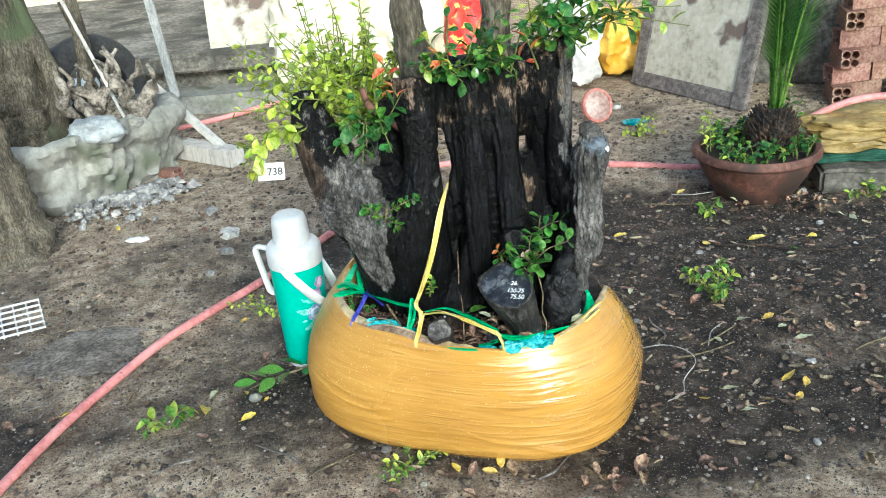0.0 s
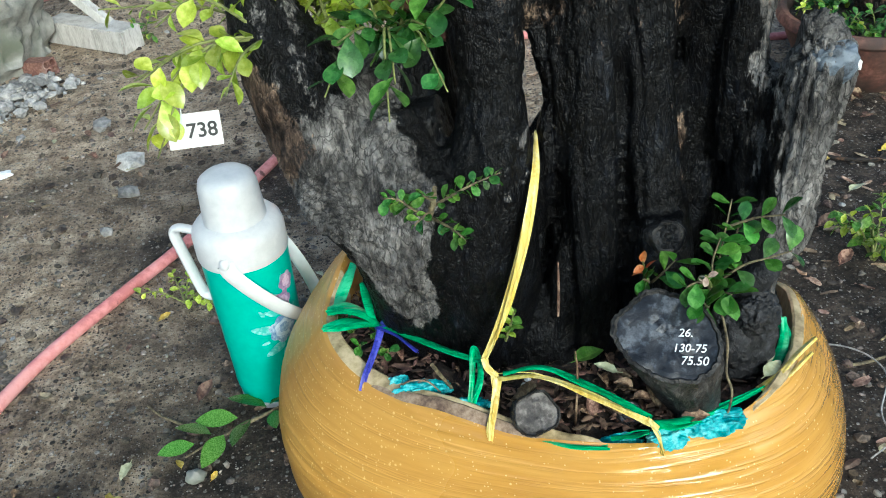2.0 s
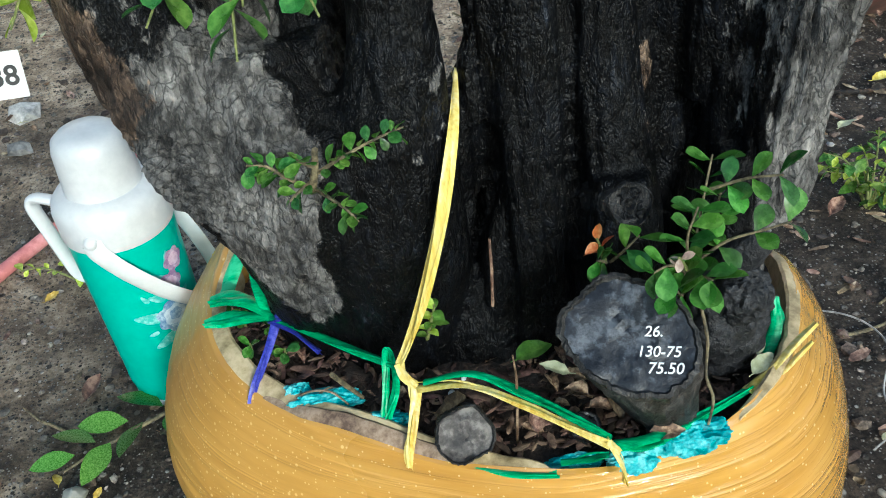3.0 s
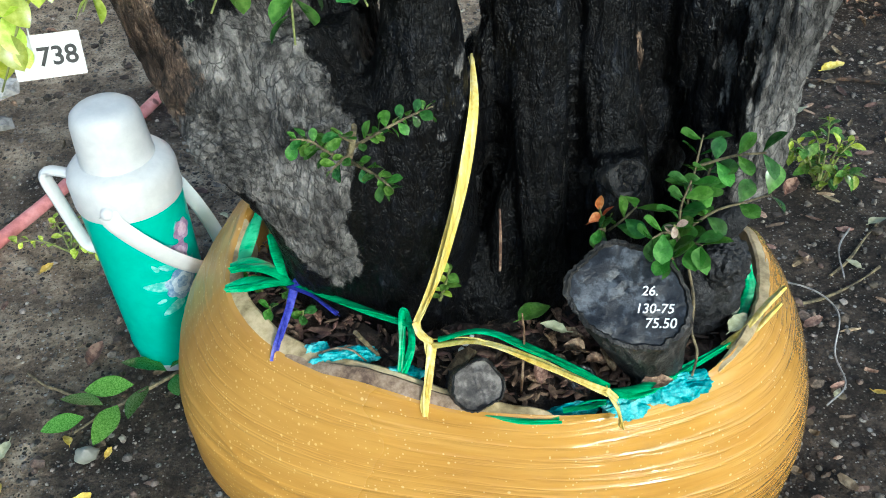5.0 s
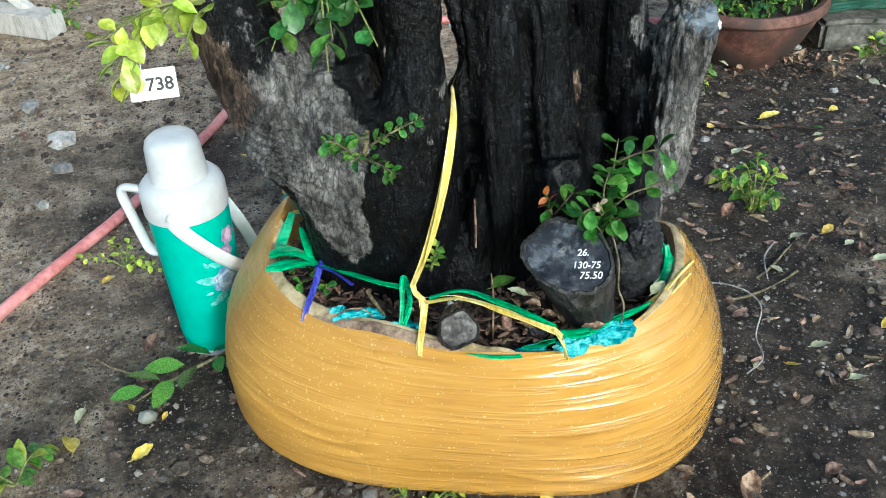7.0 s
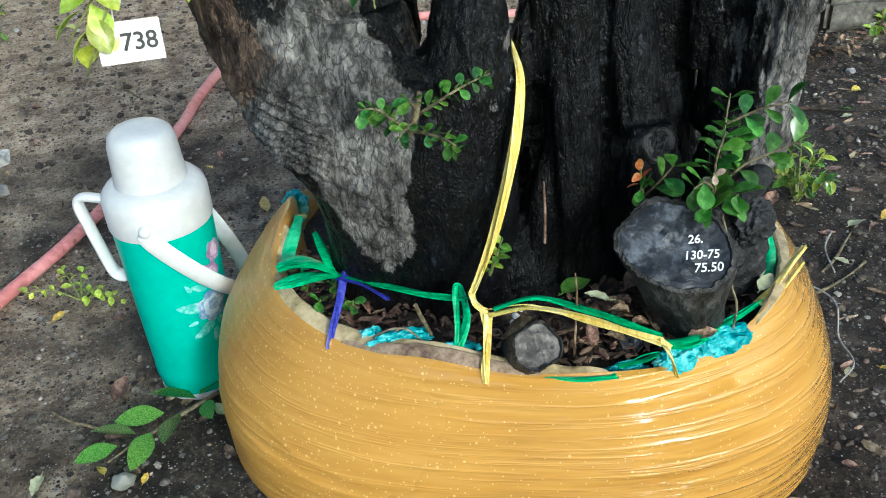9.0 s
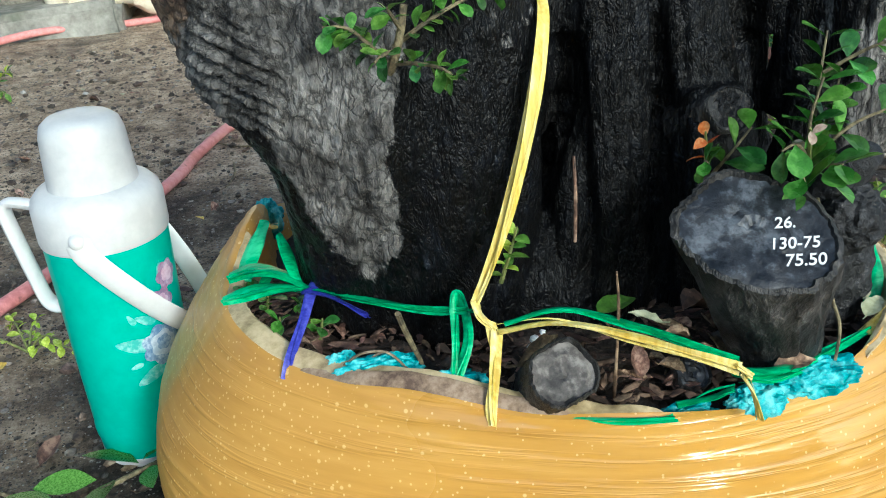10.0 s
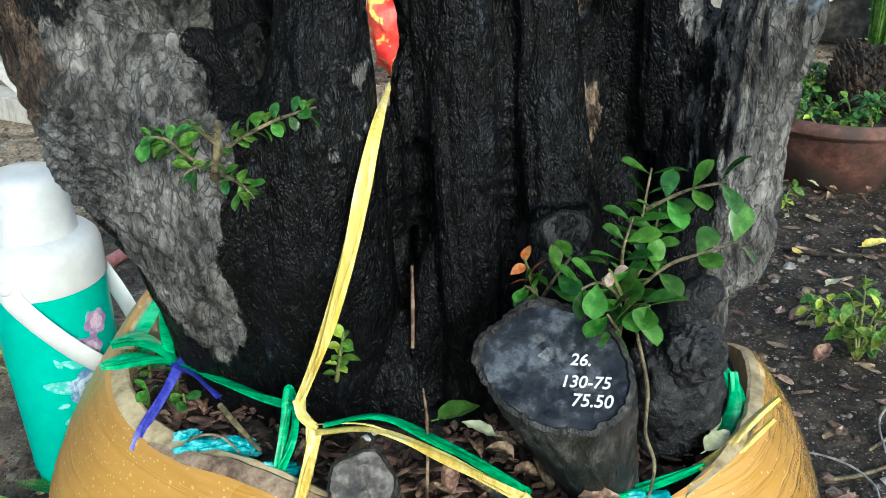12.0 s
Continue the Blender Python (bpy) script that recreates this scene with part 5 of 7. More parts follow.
string("yellow_string", "yellow raffia string tied from the trunk fork to the rim", YEL_RAFFIA, [
    [(-0.046, 1.83, 0.572, 0.002), (-0.058, 1.765, 0.557, 0.004), (-0.073, 1.735, 0.515, 0.007), (-0.086, 1.725, 0.470, 0.008), (-0.105, 1.715, 0.415, 0.007), (-0.122, 1.708, 0.37, 0.0055), (-0.135, 1.706, 0.345, 0.0045)],
    [(-0.136, 1.706, 0.347, 0.0075), (-0.132, 1.70, 0.336, 0.008), (-0.122, 1.692, 0.328, 0.007)],
    [(-0.128, 1.696, 0.332, 0.004), (-0.128, 1.688, 0.318, 0.0045), (-0.125, 1.684, 0.31, 0.004)],
    [(-0.121, 1.69, 0.327, 0.005), (-0.128, 1.672, 0.308, 0.0052), (-0.137, 1.654, 0.288, 0.0055), (-0.140, 1.645, 0.272, 0.005)],
    [(-0.121, 1.69, 0.327, 0.006), (-0.075, 1.677, 0.334, 0.0055), (-0.03, 1.645, 0.331, 0.006), (0.006, 1.616, 0.327, 0.0062), (0.035, 1.596, 0.321, 0.006)],
    [(0.031, 1.599, 0.324, 0.007), (0.040, 1.593, 0.316, 0.007)],
    [(0.036, 1.596, 0.318, 0.005), (0.042, 1.588, 0.303, 0.005), (0.044, 1.581, 0.286, 0.005)],
])
string("yellow_string", "yellow raffia string knotted at the end of the rim", YEL_RAFFIA, [
    [(-0.276, 1.985, 0.312, 0.005), (-0.296, 1.985, 0.313, 0.006), (-0.318, 1.985, 0.300, 0.006), (-0.336, 1.985, 0.286, 0.005)]])
string("yellow_string", "yellow raffia string knotted at the end of the rim", YEL_RAFFIA, [
    [(0.184, 1.655, 0.290, 0.006), (0.192, 1.661, 0.286, 0.007)],
    [(0.188, 1.658, 0.288, 0.005), (0.212, 1.668, 0.300, 0.005), (0.238, 1.682, 0.314, 0.005), (0.262, 1.694, 0.324, 0.004)],
    [(0.188, 1.658, 0.286, 0.005), (0.215, 1.664, 0.293, 0.005), (0.240, 1.676, 0.303, 0.004), (0.256, 1.684, 0.310, 0.003)]])
string("green_string", "green raffia string stretched over the soil", GRN_RAFFIA, [
    [(-0.262, 1.83, 0.318, 0.005), (-0.21, 1.788, 0.318, 0.006), (-0.165, 1.75, 0.322, 0.006), (-0.138, 1.715, 0.335, 0.004)],
    [(-0.148, 1.725, 0.330, 0.0045), (-0.146, 1.729, 0.343, 0.0045), (-0.140, 1.724, 0.341, 0.004), (-0.141, 1.706, 0.315, 0.0042), (-0.155, 1.690, 0.288, 0.0042)],
    [(-0.148, 1.725, 0.330, 0.004), (-0.153, 1.706, 0.308, 0.0042), (-0.160, 1.688, 0.284, 0.0042)],
    [(-0.115, 1.692, 0.332, 0.004), (-0.07, 1.684, 0.340, 0.006), (-0.026, 1.652, 0.337, 0.006), (0.008, 1.624, 0.330, 0.006), (0.036, 1.602, 0.322, 0.005)],
    [(0.036, 1.599, 0.318, 0.006), (0.072, 1.608, 0.304, 0.008), (0.112, 1.624, 0.296, 0.007), (0.152, 1.642, 0.291, 0.006), (0.188, 1.658, 0.288, 0.005)],
    [(0.038, 1.599, 0.312, 0.005), (0.075, 1.610, 0.297, 0.007), (0.115, 1.626, 0.290, 0.005)],
    [(0.035, 1.606, 0.31, 0.005), (0.06, 1.602, 0.302, 0.006), (0.085, 1.605, 0.30, 0.004)],
])
string("green_string", "frayed green raffia bow beside the trunk", GRN_RAFFIA, [
    [(-0.262, 1.83, 0.318, 0.006), (-0.282, 1.85, 0.326, 0.009), (-0.304, 1.862, 0.326, 0.009), (-0.326, 1.868, 0.318, 0.007)],
    [(-0.262, 1.83, 0.316, 0.006), (-0.284, 1.836, 0.318, 0.009), (-0.308, 1.842, 0.314, 0.009), (-0.334, 1.848, 0.306, 0.005)],
    [(-0.265, 1.835, 0.318, 0.005), (-0.272, 1.86, 0.335, 0.006), (-0.276, 1.88, 0.350, 0.003)],
    [(-0.268, 1.838, 0.320, 0.006), (-0.288, 1.862, 0.318, 0.008), (-0.296, 1.872, 0.308, 0.006)]])
string("green_string", "short flat end of green raffia at the rim", GRN_RAFFIA, [
    [(-0.316, 1.90, 0.300, 0.008), (-0.300, 1.925, 0.320, 0.009), (-0.288, 1.945, 0.336, 0.006)]])
string("green_string", "green raffia lying along the inside of the rim", GRN_RAFFIA, [
    [(-0.09, 1.635, 0.279, 0.004), (-0.05, 1.615, 0.28, 0.006), (-0.01, 1.605, 0.281, 0.005)], [(-0.005, 1.612, 0.287, 0.004), (0.02, 1.607, 0.291, 0.006), (0.035, 1.602, 0.30, 0.004)],
    [(-0.22, 1.735, 0.276, 0.004), (-0.17, 1.70, 0.281, 0.005), (-0.12, 1.66, 0.277, 0.004)]])
string("blue_string", "blue raffia string knotted over the rim", BLU_RAFFIA, [
    [(-0.255, 1.824, 0.318, 0.006), (-0.266, 1.80, 0.304, 0.005), (-0.282, 1.768, 0.286, 0.0055), (-0.288, 1.757, 0.272, 0.005)], [(-0.258, 1.826, 0.316, 0.005), (-0.243, 1.833, 0.330, 0.0045), (-0.228, 1.836, 0.347, 0.004)],
    [(-0.256, 1.822, 0.318, 0.005), (-0.235, 1.80, 0.316, 0.004), (-0.213, 1.776, 0.311, 0.003)], [(-0.262, 1.828, 0.314, 0.006), (-0.252, 1.82, 0.321, 0.006)]])
string("green_string", "crumpled green raffia inside the end of the rim", GRN_RAFFIA, [
    [(0.222, 1.70, 0.285, 0.006), (0.236, 1.715, 0.305, 0.007), (0.240, 1.735, 0.325, 0.005)], [(0.230, 1.71, 0.280, 0.006), (0.244, 1.73, 0.300, 0.006), (0.240, 1.76, 0.318, 0.004)]])
for c, s, sd in (((0.115, 1.622, 0.282), (0.036, 0.018, 0.016), 1), ((0.062, 1.612, 0.276), (0.024, 0.014, 0.014), 2), ((0.005, 1.620, 0.268), (0.026, 0.011, 0.010), 3), ((-0.212, 1.734, 0.282), (0.034, 0.014, 0.012), 4),
                 ((-0.240, 1.752, 0.282), (0.014, 0.010, 0.010), 5), ((-0.284, 2.035, 0.300), (0.016, 0.014, 0.022), 6), ((-0.160, 1.695, 0.283), (0.026, 0.012, 0.010), 8)):
    ob = part("plastic_rag", blob(c, s, sd * 3.0, 0.34, 5, 7), TURQ)
    tagged(ob, "crumpled turquoise plastic rag tucked inside the rim", "rag", "rags in the root ball")

# ---------------------------------------------------------------- thermos flask
AX, AY = -0.464, 2.092
flask = thing("thermos_flask", "teal plastic thermos flask with white cap and printed roses", "thermos", at=(AX, AY, 0))
part("body", revolve([(0, 0.012), (0.058, 0.012), (0.0605, 0.016), (0.0615, 0.03), (0.0632, 0.034), (0.0638, 0.044), (0.0632, 0.05), (0.0655, 0.16), (0.068, 0.296), (0, 0.296)], 64, centre=(AX, AY)), TEAL, flask)
part("base_ring", revolve([(0, 0.0), (0.057, 0.0), (0.0605, 0.003), (0.0605, 0.013), (0, 0.013)], 64, centre=(AX, AY)), WHITE, flask, "white base ring")
part("collar", revolve([(0, 0.289), (0.0695, 0.289), (0.0705, 0.293), (0.0705, 0.328), (0.068, 0.338), (0.061, 0.346), (0.05, 0.350), (0, 0.350)], 64, centre=(AX, AY)), WHITE, flask, "white shoulder collar")
part("cup_cap", revolve([(0, 0.347), (0.0475, 0.347), (0.048, 0.35), (0.0445, 0.405), (0.041, 0.417), (0.033, 0.4235), (0.02, 0.425), (0.012, 0.4255), (0, 0.424)], 64, centre=(AX, AY)), WHITE, flask, "white cup cap")


def around(w, r, z):
    """A place on the flask: w is degrees round it, 0 towards the walker, turning to the right."""
    return (AX + r * math.sin(radians(w)), AY - r * math.cos(radians(w)), z)


hp = [around(-96, 0.064, 0.326), around(-99, 0.086, 0.330), around(-100, 0.097, 0.330), around(-100, 0.103, 0.325), around(-100, 0.104, 0.314), around(-101, 0.101, 0.290), around(-102, 0.094, 0.245), around(-103, 0.088, 0.210), around(-104, 0.083, 0.199), around(-104, 0.075, 0.195), around(-104, 0.063, 0.196)]
grip = part("side_handle", tube([(*p, 0.0105) for p in hp], 12, 5, 0.6), WHITE, flask, "white side handle")
sp = [around(-14, 0.0715, 0.308), around(-8, 0.074, 0.292), around(12, 0.077, 0.258), around(36, 0.082, 0.216), around(60, 0.091, 0.178), around(84, 0.100, 0.152), around(106, 0.098, 0.172), around(126, 0.088, 0.222), around(150, 0.077, 0.28), around(166, 0.0715, 0.308)]
part("bail_handle", tube([(*p, 0.0135) for p in sp], 10, 6, 0.3), WHITE, flask, "white swing handle")
for w in (-14, 166):
    part("pivot", blob(around(w, 0.0715, 0.309), (0.009, 0.009, 0.009), 1, 0.0, 3), WHITE, flask)


def decal(name, w, z, size, material, petals, lift, turn=0.0):
    """A printed patch that hugs the flask: petals round a heart, or a single leaf."""
    bm = bmesh.new()
    n, steps_in = 36, (0.3, 0.55, 0.8, 1.0)
    rows = []
    for q in steps_in:
        ring = []
        for k in range(n):
            a = 2 * math.pi * k / n
            if petals:
                r = q * size * (0.8 + 0.2 * abs(math.cos(petals * a / 2)))
                dx, dz = r * math.cos(a), r * math.sin(a)
            else:
                lx, lz = q * size * math.cos(a), q * 0.42 * size * math.sin(a) * (1 - 0.35 * math.cos(a))
                dx, dz = lx * math.cos(turn) - lz * math.sin(turn), lx * math.sin(turn) + lz * math.cos(turn)
            rad = 0.0635 + (z + dz - 0.05) * 0.0195 + lift
            ring.append(bm.verts.new(around(w + math.degrees(dx / rad), rad, z + dz)))
        rows.append(ring)
    mid = bm.verts.new(around(w, 0.0635 + (z - 0.05) * 0.0195 + lift, z))
    for k in range(n):
        bm.faces.new((mid, rows[0][k], rows[0][(k + 1) % n]))
        for a, b in zip(rows, rows[1:]):
            bm.faces.new((a[k], b[k], b[(k + 1) % n], a[(k + 1) % n]))
    return part(name, bm, material, flask)


for w, z, s, turn in ((12, 0.172, 0.021, 2.9), (22, 0.128, 0.019, 3.6), (52, 0.126, 0.015, -0.8), (38, 0.226, 0.014, 2.2), (52, 0.250, 0.012, 1.4), (27, 0.200, 0.013, 2.6), (36, 0.112, 0.013, -1.8), (14, 0.205, 0.008, 2.0), (10, 0.145, 0.008, 3.4), (60, 0.185, 0.013, 0.6)):
    decal("printed_leaf", w, z, s, PRINT_LEAF, 0, 0.0006, turn)
decal("printed_rose", 40, 0.163, 0.027, ROSE_BLUE, 7, 0.0010)
decal("rose_heart", 40, 0.164, 0.017, BLUE_PALE, 5, 0.0013)
decal("rose_heart", 41, 0.165, 0.010, ROSE_BLUE, 5, 0.0016)
decal("printed_rose", 47, 0.212, 0.019, ROSE, 6, 0.0012)
decal("rose_heart", 47, 0.213, 0.011, ROSE_PALE, 5, 0.0015)
decal("printed_rose", 60, 0.242, 0.018, ROSE, 6, 0.0014)
decal("rose_heart", 60, 0.243, 0.010, ROSE_PALE, 5, 0.0017)

# ---------------------------------------------------------------- hoses
hose = part("garden_hose", tube([(x, y, z + 0.012, 0.0125) for x, y, z in ((-1.16, 1.30, 0), (-1.06, 1.78, 0), (-0.968, 2.06, 0), (-0.90, 2.225, 0), (-0.79, 2.40, 0), (-0.685, 2.56, 0), (-0.53, 2.85, 0), (-0.462, 3.0, 0), (-0.415, 3.15, 0), (-0.335, 3.33, 0), (-0.22, 3.47, 0), (-0.05, 3.54, 0), (0.25, 3.48, 0), (0.48, 3.40, 0), (0.644, 3.352, 0), (0.9, 3.265, 0), (1.05, 3.29, 0.02), (1.14, 3.24, 0.09), (1.20, 3.17, 0.165), (1.30, 3.13, 0.235), (1.42, 3.12, 0.268), (1.6, 3.13, 0.262), (1.85, 3.2, 0.2), (2.1, 3.4, 0.02))], 14, 8), HOSE)
tagged(hose, "faded pink rubber garden hose lying across the soil", "hose")
hose2 = part("garden_hose", tube([(x, y, z + 0.012, 0.0135) for x, y, z in ((-2.6, 4.0, 0), (-1.9, 4.2, 0), (-1.49, 4.37, 0), (-1.2, 4.52, 0.01), (-0.99, 4.64, 0.02), (-0.7, 4.75, 0), (-0.3, 4.9, 0))], 12, 8), HOSE)
tagged(hose2, "pink rubber hose along the platform foot", "hose")

# ---------------------------------------------------------------- terracotta bowl with a cycad
BX, BY = 1.01, 3.01
bowl = thing("plant_pot", "wide stained terracotta bowl on the soil", "plant pot", at=(BX, BY, 0))
part("bowl", revolve([(0, 0.0), (0.125, 0.0), (0.132, 0.01), (0.168, 0.065), (0.192, 0.115), (0.199, 0.14), (0.199, 0.152), (0.190, 0.152), (0.17, 0.13), (0.0, 0.125)], 64, centre=(BX, BY)), TERRA, bowl)
part("rim", revolve([(0.188, 0.149), (0.212, 0.147), (0.219, 0.155), (0.218, 0.171), (0.209, 0.180), (0.195, 0.177), (0.187, 0.165), (0.188, 0.149)], 64, centre=(BX, BY)), TERRA, bowl)
part("soil", revolve([(0, 0.16), (0.1, 0.158), (0.190, 0.15)], 40, centre=(BX, BY)), POT_SOIL, bowl)

cycad = thing("cycad", "young cycad with shaggy dark stem and upright feathery fronds", "plant", at=(BX + 0.03, BY, 0.155))
CX, CY = BX + 0.05, BY
bm = bmesh.new()
blob((CX, CY, 0.215), (0.080, 0.080, 0.095), 2.0, 0.2, 4, 9, bm)
for k in range(260):
    a, h = k * 2.4, 0.14 + 0.165 * (k / 260)
    r = 0.080 * math.sqrt(max(0.05, 1 - ((h - 0.215) / 0.1) ** 2))
    p = Vector((CX + r * math.cos(a), CY + r * math.sin(a), h))
    tube([(*p, 0.005), (*(p + Vector((math.cos(a) * 0.010, math.sin(a) * 0.010, 0.012 + 0.012 * rng.random()))), 0.002)], 5, 2, bm=bm)
part("stem", bm, STEM, cycad)
frond_leaf = leaf_mesh("leaflet", 0.075, 0.006, LEAF_DARK, 0.05, 0.2)
frond_leaf2 = leaf_mesh("leaflet", 0.07, 0.006, LEAF_MID, 0.05, 0.2)
for k in range(20):
    a = rng.uniform(0, 6.28)
    lean = rng.uniform(0.02, 0.13)
    dx, dy = math.cos(a) * lean + 0.035, math.sin(a) * lean * 0.6
    pts = [(CX + dx * 0.15, CY + dy * 0.15, 0.26), (CX + dx * 0.5, CY + dy * 0.5, 0.48), (CX + dx * 1.0, CY + dy, 0.70), (CX + dx * 1.9, CY + dy * 1.9, 0.92)]
    st = part("frond", tube([(*p, 0.005 - 0.001 * i) for i, p in enumerate(pts)], 6, 6), LEAF_MID, cycad)
    line = catmull(pts, 14)
    for i in range(12, len(line) - 1):
        d = Vector(line[i + 1] - line[i]).normalized()
        s = d.cross(Vector((0.3 * math.sin(a), -1, 0))).normalized()
        for q in (-1, 1):
            share("leaflet", frond_leaf if k % 3 else frond_leaf2, aim(line[i], s * q * 0.7 + d * 0.9, 0.3 * q, rng.uniform(0.8, 1.1)), st)
weeds = thing("pot_weeds", "small green weeds growing on the soil of the bowl", "plant", at=(BX, BY, 0.155))
for k in range(70):
    a, r = rng.uniform(0, 6.28), 0.09 + 0.09 * rng.random()
    p = Vector((BX + r * math.cos(a), BY + r * math.sin(a), 0.155))
    q = p + Vector((rng.uniform(-0.05, 0.05), rng.uniform(-0.04, 0.04), rng.uniform(0.02, 0.075)))
    shoot(weeds, [tuple(p), tuple((p + q) / 2 + Vector((0, 0, 0.015))), tuple(q)], "dark" if k % 3 else "mid", 9, rng, 0.7, 0.1)

for x, y, h in ((-0.15, 0.03, 0.17), (-0.13, 0.07, 0.14), (-0.17, -0.01, 0.12), (0.13, 0.10, 0.20), (0.15, 0.07, 0.16), (0.11, 0.12, 0.22)):
    shoot(weeds, [(BX + x, BY + y, 0.155), (BX + x * 1.05, BY + y, 0.155 + h * 0.5), (BX + x * 1.2, BY + y * 1.1, 0.155 + h)], "light" if x < 0 else "mid", 10, rng, 1.0, 0.25)

# ---------------------------------------------------------------- other wrapped balls, blocks, bricks


def wrapped_bundle(place, size, turn, mat, label, seed):
    root = thing("wrapped_bundle", label, "bundle", at=place)
    own = blob((0, 0, 0), size, seed, 0.22, 5, 6, square=0.6)
    for v in own.verts:
        fold = abs(noise.noise(v.co * 11 + Vector((seed, 0, 0)))) * 0.03 + noise.noise(Vector((v.co.x * 9, v.co.y * 9, v.co.z * 60))) * 0.006
        v.co -= v.co.normalized() * fold
    low = min(v.co.z for v in own.verts)
    bmesh.ops.transform(own, matrix=Matrix.Translation((place[0], place[1], place[2] - low)) @ Matrix.Rotation(radians(turn), 4, "Z"), verts=own.verts)
    part("wrap", own, mat, root)
    return root


def hollow_brick(root_name, m, group="stacked hollow bricks", label="red hollow clay brick with round holes"):
    ob = thing(root_name, label, "brick", group)
    l, w, h, n, r = 0.18, 0.08, 0.08, 20, 0.0165
    holes = [(sy * w * 0.23, sz * h * 0.23) for sy in (-1, 1) for sz in (-1, 1)]
    bm = bmesh.new()
    for sx in (-1, 1):
        for cy, cz in holes:
            ring, edge, deep = [], [], []
            for k in range(n):
                a = 2 * math.pi * k / n
                c, s = math.cos(a), math.sin(a)
                q = 1 / max(abs(c), abs(s))
                ring.append(bm.verts.new((sx * l / 2, cy + r * c, cz + r * s)))
                edge.append(bm.verts.new((sx * l / 2, cy + c * q * w * 0.25 - (cy - math.copysign(w * 0.25, cy)), cz + s * q * h * 0.25 - (cz - math.copysign(h * 0.25, cz)))))
                deep.append(bm.verts.new((sx * l / 2 * 0.3, cy + r * c, cz + r * s)))
            for k in range(n):
                j = (k + 1) % n
                bm.faces.new((ring[k], ring[j], edge[j], edge[k]))
                bm.faces.new((ring[k], deep[k], deep[j], ring[j]))
            bm.faces.new(deep)
    for a, b, c, d in (((-1, -1, -1), (1, -1, -1), (1, 1, -1), (-1, 1, -1)), ((-1, -1, 1), (1, -1, 1), (1, 1, 1), (-1, 1, 1)), ((-1, -1, -1), (1, -1, -1), (1, -1, 1), (-1, -1, 1)), ((-1, 1, -1), (1, 1, -1), (1, 1, 1), (-1, 1, 1))):
        bm.faces.new([bm.verts.new((p[0] * l / 2, p[1] * w / 2, p[2] * h / 2)) for p in (a, b, c, d)])
    bmesh.ops.remove_doubles(bm, verts=bm.verts, dist=1e-5)
    bmesh.ops.recalc_face_normals(bm, faces=bm.faces)
    part("brick_body", bm, BRICK, ob, smooth=False)
    ob.matrix_basis = m
    return ob


first = hollow_brick("hollow_brick", pose(1.70, 4.02, 0.042, 0, 0, 80))
for x, y, z, turn in ((1.80, 4.04, 0.042, 12), (1.98, 4.0, 0.042, 82), (1.74, 4.04, 0.123, 8), (1.93, 4.06, 0.123, 5), (1.72, 4.03, 0.204, 84), (1.83, 4.05, 0.204, 10), (2.0, 4.05, 0.204, 84), (1.76, 4.03, 0.285, 4), (1.94, 4.05, 0.285, 9), (1.74, 4.05, 0.366, 80), (1.86, 4.05, 0.366, 6), (1.80, 4.05, 0.447, 10)):
    copy_thing(first, pose(x, y, z, 0, 0, turn))
small = copy_thing(first, pose(-1.29, 3.66, 0.02, 0, 8, 148) @ Matrix.Scale(0.62, 4))
small["label"], small["group"] = "broken hollow brick half buried beside the rubble", "loose bricks"

block = part("concrete_block", box((0.34, 0.15, 0.085), pose(1.39, 2.995, 0.0425, 0, 0, -4), 0.012, cuts=3, rough=0.012), CEMENT_WET)
tagged(block, "grey concrete block with worn edges on the soil", "block")
wrapped_bundle((1.50, 3.10, 0.08), (0.29, 0.13, 0.022), -3, GREEN_CLOTH, "dark green net bundle lying on a concrete block", 3)
wrapped_bundle((1.50, 3.11, 0.108), (0.28, 0.13, 0.062), -3, TAPE_OLD, "root ball wrapped in dull yellow tape resting on a green net", 8)
wrapped_bundle((0.86, 4.82, 0.0), (0.17, 0.15, 0.17), 20, YELLOW_CLOTH, "orange yellow cloth bundle on the soil", 12)
wrapped_bundle((0.58, 4.62, 0.0), (0.13, 0.12, 0.25), 10, WHITE_CLOTH, "white cloth sack standing on the soil", 15)
sack = wrapped_bundle((0.08, 4.05, 0.0), (0.14, 0.11, 0.28), 0, RED, "red and yellow patterned sack standing on the soil", 18)
for x, y, s, sd in ((-0.75, 5.0, (0.30, 0.22, 0.30), 21), (-0.35, 5.1, (0.26, 0.22, 0.36), 24), (-0.05, 5.2, (0.26, 0.2, 0.30), 27)):
    wrapped_bundle((x, y, 0.0), s, 12 * sd, SACK, "bulging cream sack standing in the sun", sd)

# leaning framed board
board = thing("framed_board", "weathered white board in a grey wooden frame leaning on a wall", "board", at=(1.07, 4.26, 0))
BM = Matrix.Translation((1.07, 4.27, 0)) @ Matrix.Rotation(math.atan2(-0.60, 0.37) + math.pi * 0.0, 4, "Z") @ Matrix.Rotation(radians(-14), 4, "X")
part("panel", box((0.60, 0.015, 0.80), BM @ pose(0, 0, 0.44), 0.003), BOARD, board)
for sx in (-0.33, 0.33):
    part("stile", box((0.075, 0.035, 0.90), BM @ pose(sx, 0, 0.45), 0.004), OLD_WOOD, board)
for z in (0.036, 0.86):
    part("rail", box((0.583, 0.033, 0.072), BM @ pose(0, 0, z), 0.004), OLD_WOOD, board)
low_wall = part("wall_corner", box((0.9, 0.12, 0.9), pose(1.72, 4.35, 0.45, 0, 0, -20), 0.01, cuts=3, rough=0.01), CEMENT_WET)
tagged(low_wall, "mottled grey and white cement wall", "wall", kind="structure")
